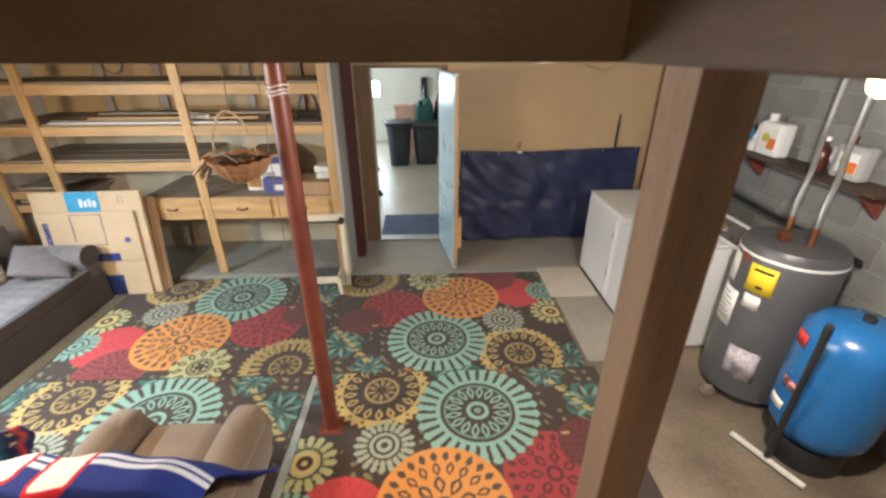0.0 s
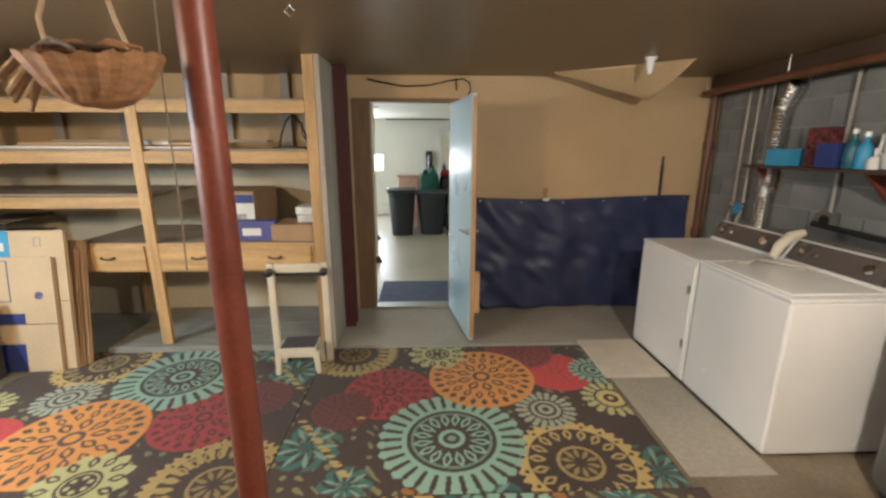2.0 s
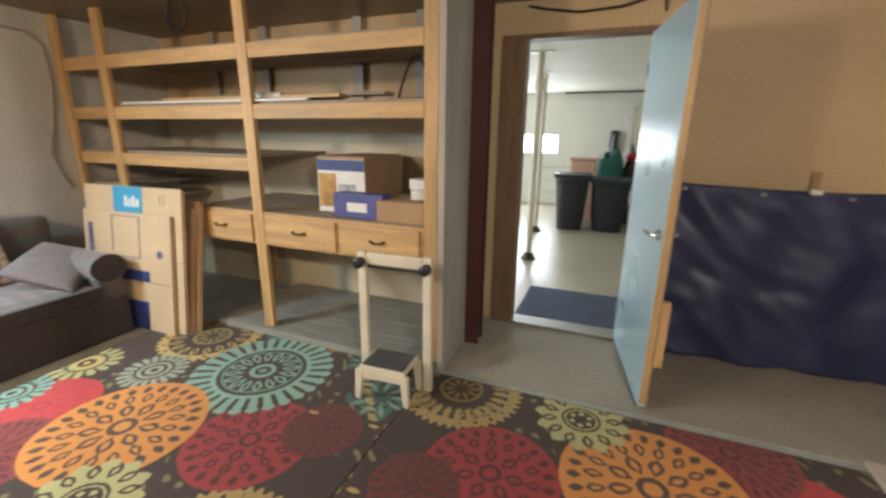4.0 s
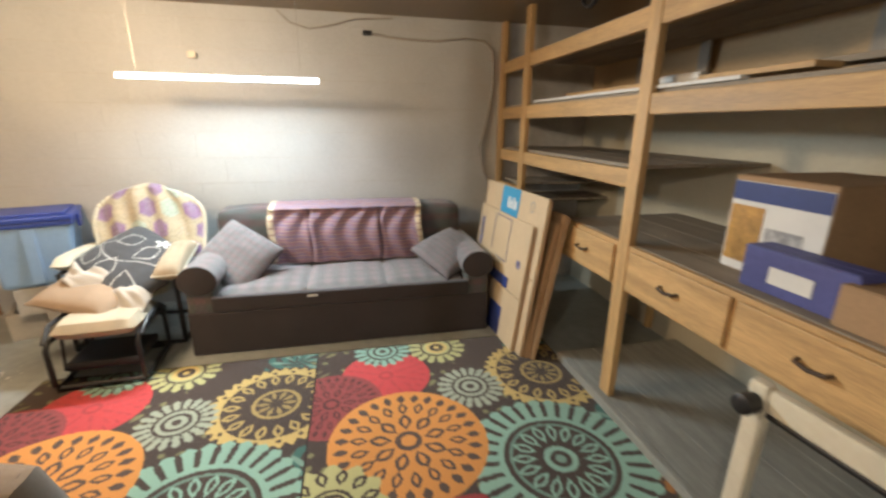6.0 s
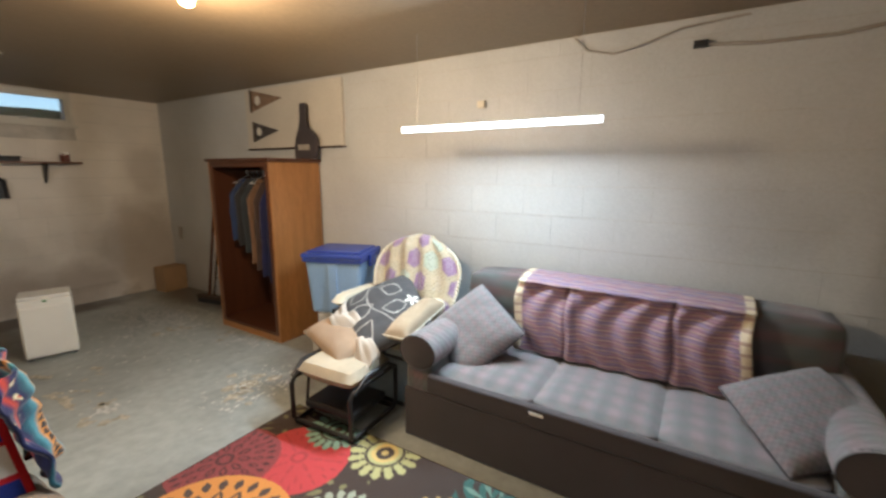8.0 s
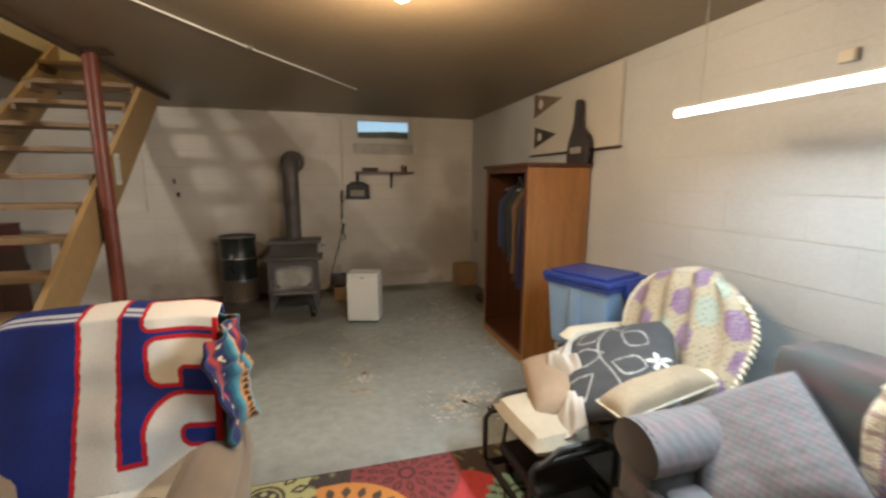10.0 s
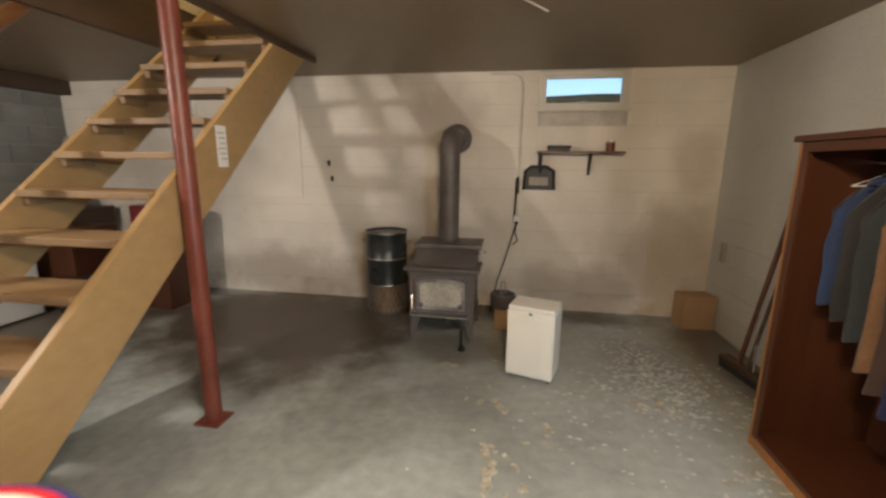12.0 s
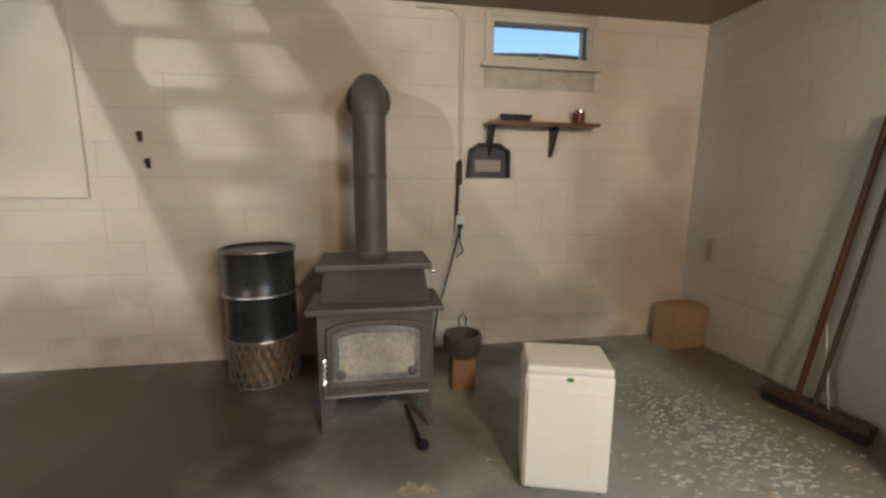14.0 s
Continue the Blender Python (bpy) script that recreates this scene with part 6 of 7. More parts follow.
def pennant(y, z, w, h, m, label):
    p = thing("pennant", (XW + 0.034, y, z), label, "pennant", "felt pennants")
    part("felt", prism([(0, h / 2), (0, -h / 2), (w, 0)], 0, 0.004, "x"), m, p)
    part("band", box(0.0042, 0.006, 0, 0.035, -h / 2, h / 2), M_DKWOOD, p)
    part("print", lathe([(0.001, 0), (h * 0.2, 0), (h * 0.2, 0.001), (0.001, 0.001)], n=16), M_OFFWHITE, p).matrix_local = pose(0.0043, w * 0.25, 0, 0, 90, 0)


pennant(-0.52, 2.2, 0.5, 0.22, mat("brown_felt", (0.3, 0.2, 0.14), 0.95, var=0.2, scale=12), "faded brown felt pennant on the wall")
pennant(-0.5, 1.9, 0.4, 0.2, mat("grey_felt", (0.1, 0.09, 0.09), 0.95, var=0.3, scale=12), "dark grey felt pennant on the wall")
ct = thing("bottle_cutout", (-3.5, 0.3, H + 0.001), "dark flat bottle-shaped cutout standing on the wardrobe", "cutout")
out = [(-0.1, 0), (0.17, 0), (0.19, 0.08), (0.2, 0.16), (0.18, 0.21), (0.13, 0.25), (0.085, 0.28), (0.07, 0.34), (0.065, 0.48), (0.05, 0.495), (0.0, 0.495), (-0.012, 0.48), (-0.02, 0.34), (-0.04, 0.27), (-0.08, 0.2), (-0.105, 0.1)]
part("board", prism(out, -0.012, 0.012), mat("charcoal_board", (0.06, 0.05, 0.055), 0.6), ct, bevel=0.004)
part("label_patch", box(0.0125, 0.015, -0.05, 0.1, 0.08, 0.13), M_GREYPANEL, ct)

# storage bin on blocks
for k, (x, y, z, t) in enumerate(((-3.26, 0.84, 0, 24), (-3.3, 1.08, 0, 18), (-3.25, 0.94, 0.191, 22))):
    cb = thing("cinder_block", pose(x, y, z, 0, 0, t), "grey concrete block stacked under the plastic bin", "block", "cinder blocks")
    bm = box(-0.2, 0.2, -0.1, -0.07, 0, 0.19)
    box(-0.2, 0.2, 0.07, 0.1, 0, 0.19, bm)
    for a in (-0.2, -0.017, 0.166):
        box(a, a + 0.034, -0.07, 0.07, 0, 0.19, bm)
    part("web", bm, mat("cinder", (0.48, 0.45, 0.4), 0.9, grain=120, bump=0.8), cb)
tb = thing("storage_bin", pose(-3.25, 1.0, 0.382, 0, 0, 21) @ Matrix.Diagonal((0.96, 0.86, 1.08, 1)), "pale blue plastic storage bin with a dark blue lid", "storage bin")
bm = bmesh.new()
bmesh.ops.create_cube(bm, size=1)
for v in bm.verts:
    top = v.co.z > 0
    v.co = Vector((v.co.x * (0.42 if top else 0.36), v.co.y * (0.54 if top else 0.47), 0.42 if top else 0.0))
M_BINBLUE = mat("pale_blue_plastic", (0.25, 0.38, 0.57), 0.4, var=0.04)
tub = part("tub", bm, M_BINBLUE, tb, bevel=0.03)
part("lid", box(-0.235, 0.235, -0.295, 0.295, 0.425, 0.46), M_BLUE, tb, "dark blue lid", bevel=0.012)
part("lid_raise", box(-0.19, 0.19, -0.25, 0.25, 0.4605, 0.475), M_BLUE, tb, bevel=0.01)
part("rim", box(-0.225, 0.225, -0.285, 0.285, 0.395, 0.4245), M_BLUE, tb, bevel=0.008)
for s in (-1, 1):
    part("latch", box(-0.06, 0.06, s * 0.3 - 0.012, s * 0.3 + 0.012, 0.35, 0.44), M_BLUE, tb, bevel=0.006)
part("rib", box(0.19, 0.215, -0.04, 0.04, 0.03, 0.39), M_BINBLUE, tb, bevel=0.005)

# ---------- glider, ottoman and heap ----------
gl = thing("glider_chair", (-3.08, 1.68, 0), "glider chair under a crochet afghan", "chair")
part("seat", cushion(0.56, 0.56, 0.18, 0.3, 10, m=pose(0, 0, 0.42)), M_CREAMW, gl, smooth=True)
part("back", cushion(0.14, 0.5, 0.62, 0.3, 10, m=pose(-0.27, 0.04, 0.68, 0, -14, 0)), M_TAN, gl, smooth=True)
for s in (-1, 1):
    part("arm", cushion(0.5, 0.12, 0.1, 0.3, 8, m=pose(0.02, s * 0.33, 0.6)), M_CREAMW, gl, smooth=True)
    part("side_frame", tube([(-0.25, s * 0.33, 0.03), (0.28, s * 0.33, 0.03), (0.28, s * 0.33, 0.55), (-0.25, s * 0.33, 0.55)], 0.016, closed=True), M_BLACK, gl, smooth=True)
part("base", tube([(-0.25, -0.33, 0.016), (0.28, -0.33, 0.016), (0.28, 0.33, 0.016), (-0.25, 0.33, 0.016)], 0.015, closed=True), M_BLACK, gl, smooth=True)


def afghan_print(U, V):
    out = np.tile(np.array((0.47, 0.4, 0.28)), (U.size, 1))
    X, Y = U * 5.0, V * 5.6
    row = np.floor(Y)
    Xs = X + 0.5 * (row % 2)
    cx, cy = np.floor(Xs) + 0.5, row + 0.5
    r = np.maximum(np.abs(Xs - cx) * 1.15, np.abs(Y - cy) * 0.9 + np.abs(Xs - cx) * 0.5)
    pick = (np.floor(Xs) * 7 + row * 5) % 4
    purple, mint, cream = np.array((0.26, 0.16, 0.27)), np.array((0.4, 0.45, 0.36)), np.array((0.5, 0.42, 0.29))
    for q, c in ((0, purple), (1, cream), (2, purple * 1.1), (3, mint)):
        out[(pick == q) & (r < 0.42)] = c
    ring = (np.sin(r * 60) > 0.55) & (r < 0.4)
    out[ring] = out[ring] * 0.55 + 0.2
    out[(np.sin(U * 160) * np.sin(V * 170)) > 0.75] *= 0.5
    return out


def afghan_at(u, v):
    e = max(0.0, v - 0.3) / 0.36
    half = 0.37 * (max(0.05, 1 - min(e, 1.0) ** 3.2 * 0.75)) ** 0.5 if v < 0.66 else 0.2
    y = 1.74 + (2 * u - 1) * half
    bow = 0.08 * (1 - (2 * u - 1) ** 2)
    ruf = 0.015 * math.sin(u * 28 + v * 6) + 0.02 * noise.noise(Vector((u * 4, v * 4, 2)))
    if v < 0.62:
        t = v / 0.62
        return (-3.12 - 0.18 * t + bow * 0.3 + ruf, y + 0.07 * (1 - t) * (1 - u), 0.52 + 0.445 * t + bow * t)
    t = (v - 0.62) / 0.38
    return (-3.3 - 0.12 * math.sin(t * 1.57) + ruf, y, 0.965 + bow + 0.03 * math.sin(t * math.pi) - 0.25 * t * t)


afghan = thing("afghan", (0, 0, 0), "cream and purple crochet afghan draped over the glider", "blanket")
af = new("crochet_panel", sheet(afghan_at, 90, 100, color=afghan_print))
af.parent = afghan
af.data.materials.append(painted("crochet_yarn", 0.95, 0.9, 160, 0.2, 0.006))
solid(af, 0.012)
for s in (0.0, 1.0):
    part("scalloped_edge", tube([tuple(Vector(afghan_at(s, v)) + Vector((0.006 * math.sin(v * 190), 0.006 * math.cos(v * 190), 0))) for v in np.linspace(0, 0.8, 120)], 0.011, n=6), M_CREAMW, afghan, smooth=True)
ot = thing("glider_ottoman", pose(-2.52, 1.72, 0, 0, 0, 4), "black tubular ottoman with a cream cushion", "ottoman")
part("cushion", cushion(0.4, 0.44, 0.11, 0.22, 12, m=pose(0, 0, 0.355)), mat("cream_seat_cloth", (0.5, 0.43, 0.32), 0.85, var=0.08, grain=200, bump=0.3), ot, smooth=True)
for s in (-1, 1):
    part("side_hoop", tube([(-0.2, s * 0.22, 0.31), (0.19, s * 0.22, 0.31), (0.22, s * 0.22, 0.28), (0.22, s * 0.22, 0.06), (0.19, s * 0.22, 0.03), (-0.19, s * 0.22, 0.03), (-0.22, s * 0.22, 0.06), (-0.22, s * 0.22, 0.29)], 0.014, closed=True), M_BLACK, ot, smooth=True)
    part("link", rod((s * 0.1, -0.2, 0.3), (s * 0.13, -0.2, 0.1), 0.009), M_BLACK, ot, smooth=True)
    part("top_loop", tube([(-0.2, s * 0.235, 0.31), (-0.1, s * 0.245, 0.375), (0.1, s * 0.245, 0.375), (0.2, s * 0.235, 0.31)], 0.013), M_BLACK, ot, smooth=True)
    part("foot_bar", rod((s * 0.2, -0.22, 0.03), (s * 0.2, 0.22, 0.03), 0.014), M_BLACK, ot, smooth=True)
part("lower_frame", box(-0.16, 0.16, -0.19, 0.19, 0.1, 0.15), M_BLACK, ot, bevel=0.02)


def leaf_print(U, V):
    out = np.tile(np.array((0.055, 0.057, 0.063)), (U.size, 1))
    stem = 0.5 + 0.16 * np.sin(V * 5.0) + 0.1 * (V - 0.5)
    out[np.abs(U - stem) < 0.008] = (0.4, 0.4, 0.39)
    for cx, cy, a, size in ((0.72, 0.16, 0.5, 0.17), (0.3, 0.3, 2.5, 0.15), (0.76, 0.46, 0.2, 0.18), (0.34, 0.62, 2.8, 0.16), (0.8, 0.8, 0.7, 0.19), (0.45, 0.05, 1.9, 0.13)):
        dx, dy = (U - cx) / size, (V - cy) / size
        p, q = dx * math.cos(a) + dy * math.sin(a), -dx * math.sin(a) + dy * math.cos(a)
        edge = np.abs(q) - 0.62 * (1 - np.abs(p) ** 1.7) * (1 + 0.3 * p)
        out[(np.abs(edge) < 0.042) & (np.abs(p) < 1.0)] = (0.46, 0.46, 0.44)
    for cx, cy in ((0.14, 0.86), (0.36, 0.92), (0.1, 0.6)):
        r, ang = np.hypot(U - cx, V - cy), np.arctan2(V - cy, U - cx)
        out[(r < 0.1 * (0.62 + 0.38 * np.cos(5 * ang))) & (r > 0.012)] = (0.66, 0.65, 0.6)
    return out


M_LEAF = painted("leaf_print_cotton", 0.85, 0.3, 260, 0.1)


def pad(name, parent_args, m, sx, sy, sz, material, color=None, wob=0.12, seed=0, piping=None):
    """A pillow: two puffed faces, built as one closed cloth, and a piped seam."""
    t = thing(name, m, *parent_args)
    def top(u, v, s=1):
        a, b = 2 * u - 1, 2 * v - 1
        h = max((1 - a ** 4) * (1 - b ** 4), 0) ** 0.55
        k = noise.noise(Vector((a * 1.8 + seed, b * 1.8, s * 2.0))) * wob + noise.noise(Vector((a * 5 + seed, b * 5, s))) * wob * 0.35
        return (a * sx / 2 * (1 - 0.07 * b * b * (1 - a * a)), b * sy / 2 * (1 - 0.07 * a * a * (1 - b * b)), s * sz / 2 * h * (1 + k))
    for s, nm in ((1, "front"), (-1, "back")):
        me = sheet(lambda u, v, s=s: top(u, v, s), 96 if color else 36, 96 if color else 36, color=color)
        me.materials.append(material)
        o = new(nm, me)
        o.parent = t
        if s < 0:
            me.flip_normals()
    part("seam", tube([(sx / 2 * math.copysign(1, math.cos(a)) * min(1, abs(math.cos(a)) * 1.415) * (1 - 0.0), sy / 2 * math.copysign(1, math.sin(a)) * min(1, abs(math.sin(a)) * 1.415), 0) for a in np.linspace(0, math.tau, 41)[:-1]], 0.005, closed=True, n=6), piping or M_SOFA, t, smooth=True)
    return t


def plaid(base, line1, line2, n):
    base, line1, line2 = np.array(base), np.array(line1), np.array(line2)

    def fn(U, V):
        out = np.tile(base, (U.size, 1))
        a, b = (U * n) % 1, (V * n) % 1
        out[(a < 0.4)] = out[(a < 0.4)] * 0.5 + line1 * 0.5
        m = (b < 0.38)
        out[m] = out[m] * 0.45 + line2 * 0.55
        m = (a < 0.4) & (b < 0.38)
        out[m] = line1 * 0.45 + line2 * 0.45
        out *= (0.85 + 0.15 * np.sin(U * 700) * np.sin(V * 700))[:, None]
        return out
    return fn


# light falling on seats and arm tops is put into the paler plaid
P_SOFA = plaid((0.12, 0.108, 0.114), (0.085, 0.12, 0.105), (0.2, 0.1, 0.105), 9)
P_SOFA_PALE = plaid((0.215, 0.195, 0.205), (0.165, 0.19, 0.182), (0.265, 0.185, 0.193), 9)
M_PLAID = painted("woven_plaid_upholstery", 0.95, 0.5, 420, 0.25)
pad("throw_pillow", ("charcoal pillow printed with white leaf outlines", "pillow"), pose(-2.88, 1.74, 0.575, -20, 22, -46), 0.52, 0.62, 0.16, M_LEAF, leaf_print, seed=2)
pad("flat_cushion", ("beige cushion at the bottom of the heap", "cushion"), pose(-2.73, 1.58, 0.465, -6, 12, -20), 0.46, 0.5, 0.14, mat("beige_cotton", (0.36, 0.26, 0.18), 0.9, var=0.06, grain=200, bump=0.3), seed=5, piping=M_TAN)
pad("bed_pillow", ("cream bolster lying on the chair arm", "pillow"), pose(-2.86, 2.02, 0.6, 0, 8, 4), 0.5, 0.16, 0.14, mat("cream_cotton", (0.36, 0.28, 0.19), 0.9, var=0.06), seed=7, piping=M_CREAMW)


def sheet_fold(u, v):
    along, out = Vector((0.41, 0.91, 0)), Vector((0.91, -0.41, 0))
    p = Vector((-2.85, 1.47, 0.63)) + along * (0.56 * u) + out * (0.04 + 0.12 * v + 0.02 * math.sin(u * 9))
    drop = 0.17 * u + 0.1 * v ** 1.6 + 0.02 * math.sin(u * 13 + v * 3)
    return (p.x, p.y, p.z - drop + 0.03 * noise.noise(Vector((u * 5, v * 4, 4))))


wsht = new("white_cloth", sheet(sheet_fold, 40, 30))
wsht.data.materials.append(mat("white_cotton", (0.52, 0.48, 0.43), 0.9, var=0.04, grain=160, bump=0.3))
tagged(solid(wsht, 0.006), "rumpled white and brown cloth folded under the pillow", "cloth")

# ---------- sofa ----------
sofa = thing("sofa", (-3.52, 2.11, 0), "three-seat charcoal plaid sofa bed with rolled arms", "sofa")
SW, SD = 2.07, 0.93


def plaid_box(name, x0, x1, y0, y1, z0, z1, puff, parent, rep, print_fn, seed=0):
    """A stuffed block of upholstery with its woven check."""
    n = 22
    V, F, C = [], [], []

    def side(o, du, dv, nrm):
        s = len(V)
        for i in range(n + 1):
            for j in range(n + 1):
                u, v = i / n, j / n
                p = Vector(o) + Vector(du) * u + Vector(dv) * v
                e = ((1 - (2 * u - 1) ** 6) * (1 - (2 * v - 1) ** 6))
                p += Vector(nrm) * (puff * max(e, 0) ** 0.6 + 0.006 * e * noise.noise(p * 5 + Vector((seed, 0, 0))))
                V.append(p)
                C.append((u * Vector(du).length / rep, v * Vector(dv).length / rep))
        for i in range(n):
            for j in range(n):
                a = s + i * (n + 1) + j
                F.append((a, a + n + 1, a + n + 2, a + 1))

    dx, dy, dz = x1 - x0, y1 - y0, z1 - z0
    side((x0, y0, z1), (dx, 0, 0), (0, dy, 0), (0, 0, 1))
    side((x1, y0, z0), (0, dy, 0), (0, 0, dz), (1, 0, 0))
    side((x0, y0, z0), (dx, 0, 0), (0, 0, dz), (0, -1, 0))
    side((x1, y1, z0), (-dx, 0, 0), (0, 0, dz), (0, 1, 0))
    side((x0, y1, z0), (0, -dy, 0), (0, 0, dz), (-1, 0, 0))
    me = bpy.data.meshes.new(name)
    me.from_pydata([tuple(p) for p in V], [], F)
    uv = np.array(C)
    rgba = np.ones((len(V), 4), dtype=np.float32)
    rgba[:, :3] = print_fn(uv[:, 0], uv[:, 1])
    me.color_attributes.new("print", "FLOAT_COLOR", "POINT").data.foreach_set("color", rgba.ravel())
    bm = bmesh.new()
    bm.from_mesh(me)
    bmesh.ops.remove_doubles(bm, verts=bm.verts, dist=0.001)
    bm.to_mesh(me)
    bm.free()
    me.polygons.foreach_set("use_smooth", [True] * len(me.polygons))
    me.materials.append(M_PLAID)
    o = new(name, me)
    o.parent = parent
    return o


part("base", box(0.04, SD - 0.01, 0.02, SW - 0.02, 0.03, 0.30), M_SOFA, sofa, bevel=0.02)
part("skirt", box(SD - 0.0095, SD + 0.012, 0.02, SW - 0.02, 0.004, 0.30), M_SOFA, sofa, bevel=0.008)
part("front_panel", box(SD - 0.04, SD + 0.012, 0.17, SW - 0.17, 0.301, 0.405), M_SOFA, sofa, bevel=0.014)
for k in range(3):
    y0 = 0.2 + k * (SW - 0.4) / 3
    plaid_box("seat_cushion", 0.28, SD - 0.06, y0 + 0.004, y0 + (SW - 0.4) / 3 - 0.004, 0.301, 0.405, 0.024, sofa, 1.0, P_SOFA_PALE, k)
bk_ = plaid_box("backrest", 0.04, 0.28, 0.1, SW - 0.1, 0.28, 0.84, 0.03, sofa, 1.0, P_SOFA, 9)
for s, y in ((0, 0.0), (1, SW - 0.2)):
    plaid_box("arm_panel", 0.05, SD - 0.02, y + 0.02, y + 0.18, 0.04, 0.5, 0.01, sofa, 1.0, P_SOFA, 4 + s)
    me = sheet(lambda u, v, y=y: (0.05 + (SD - 0.05) * u, y + 0.1 + 0.12 * math.cos(v * math.tau), 0.52 + 0.1 * math.sin(v * math.tau)), 40, 28, color=lambda U, V: P_SOFA_PALE(U * 0.9, V * 0.7))
    me.materials.append(M_PLAID)
    o = new("arm_roll", me)
    o.parent = sofa
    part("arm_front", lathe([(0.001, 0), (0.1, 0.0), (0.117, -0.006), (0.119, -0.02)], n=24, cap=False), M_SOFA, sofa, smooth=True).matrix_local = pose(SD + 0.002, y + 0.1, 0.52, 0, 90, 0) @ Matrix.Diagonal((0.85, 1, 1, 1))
part("pull_strap", box(SD + 0.0125, SD + 0.018, SW / 2 - 0.27, SW / 2 - 0.2, 0.372, 0.386), M_OFFWHITE, sofa, "white pull strap")
for x in (0.1, SD - 0.08):
    for y in (0.08, SW - 0.08):
        part("foot", box(x - 0.03, x + 0.03, y - 0.03, y + 0.03, 0, 0.0295), M_DKWOOD, sofa)

pad("sofa_pillow", ("grey and red plaid pillow leaning in the sofa corner", "pillow", "sofa pillows"), pose(-2.96, 2.37, 0.56, 42, 26, 64), 0.46, 0.46, 0.15, M_PLAID, P_SOFA_PALE, seed=1)
pad("sofa_pillow", ("grey plaid pillow lying against the sofa arm", "pillow", "sofa pillows"), pose(-2.90, 3.93, 0.535, -22, 14, -60), 0.44, 0.42, 0.15, M_PLAID, P_SOFA_PALE, seed=8)


def throw_print(U, V):
    n1 = np.sin(V * 210 + 2 * np.sin(U * 30)) * 0.5 + 0.5
    blend = (0.5 + 0.5 * np.sin(V * 47 + U * 5 + np.sin(U * 60)))[:, None]
    a, b, c = np.array((0.31, 0.165, 0.21)), np.array((0.235, 0.17, 0.265)), np.array((0.4, 0.27, 0.25))
    out = a * blend + b * (1 - blend)
    m = (np.sin(V * 133 + U * 8) > 0.7)
    out[m] = c
    out *= (0.74 + 0.36 * n1)[:, None]
    edge = (U < 0.035) | (U > 0.965)
    out[edge] = (0.68, 0.58, 0.42)
    m = edge & (np.sin(V * 70) > 0.6)
    out[m] = (0.45, 0.32, 0.25)
    return out


def throw_at(u, v):
    y = 2.575 + 1.18 * u
    fold = 0.012 * math.sin(u * 44 + 3 * math.sin(v * 5)) + 0.018 * max(0, math.cos((u - 0.27) * 40)) * (abs(u - 0.27) < 0.05) - 0.03 * math.exp(-((u - 0.72) / 0.012) ** 2) - 0.03 * math.exp(-((u - 0.26) / 0.012) ** 2)
    if v < 0.7:
        t = v / 0.7
        return (-3.52 + 0.37 - 0.06 * t + fold + 0.03 * math.sin(t * math.pi) + 0.035, y + 0.01 * math.sin(v * 9), 0.445 + 0.415 * t)
    t = (v - 0.7) / 0.3
    return (-3.15 + 0.0 - 0.34 * t + fold * 0.4, y, 0.86 + 0.03 * math.sin(t * math.pi * 0.9) - 0.10 * max(0, t - 0.75))


th = new("throw_blanket", sheet(throw_at, 150, 150, color=throw_print))
th.data.materials.append(painted("mauve_knit", 0.95, 1.0, 120, 0.2, 0.008))
tagged(solid(th, 0.01), "mauve knitted throw with cream edges over the sofa back", "throw")

# ---------- recliner with the jersey blanket ----------
rc = thing("recliner", (-0.745, 1.32, 0), "tan corduroy recliner facing the rug", "armchair")
part("base", box(-0.35, 0.35, 0.05, 0.86, 0.03, 0.3), M_TAN, rc, bevel=0.03)
part("seat", cushion(0.5, 0.7, 0.2, 0.25, 12, m=pose(0, 0.56, 0.27)), M_TAN, rc, smooth=True)
part("backrest", cushion(0.76, 0.24, 0.75, 0.25, 14, m=pose(0, 0.12, 0.505, 14, 0, 0)), M_TAN, rc, smooth=True)
for s in (-1, 1):
    part("arm", cushion(0.2, 0.86, 0.46, 0.22, 12, m=pose(s * 0.335, 0.52, 0.26)), M_TAN, rc, smooth=True)
    part("arm_pad", tube([(s * 0.325, 0.2, 0.385), (s * 0.34, 0.42, 0.405), (s * 0.345, 0.7, 0.405), (s * 0.345, 0.81, 0.38), (s * 0.345, 0.86, 0.32)], [0.09, 0.1, 0.104, 0.1, 0.06], n=16), M_TAN, rc, smooth=True)
    for y in (0.1, 0.82):
        part("foot", box(s * 0.29 - 0.03, s * 0.29 + 0.03, y - 0.03, y + 0.03, 0, 0.0295), M_DKWOOD, rc)


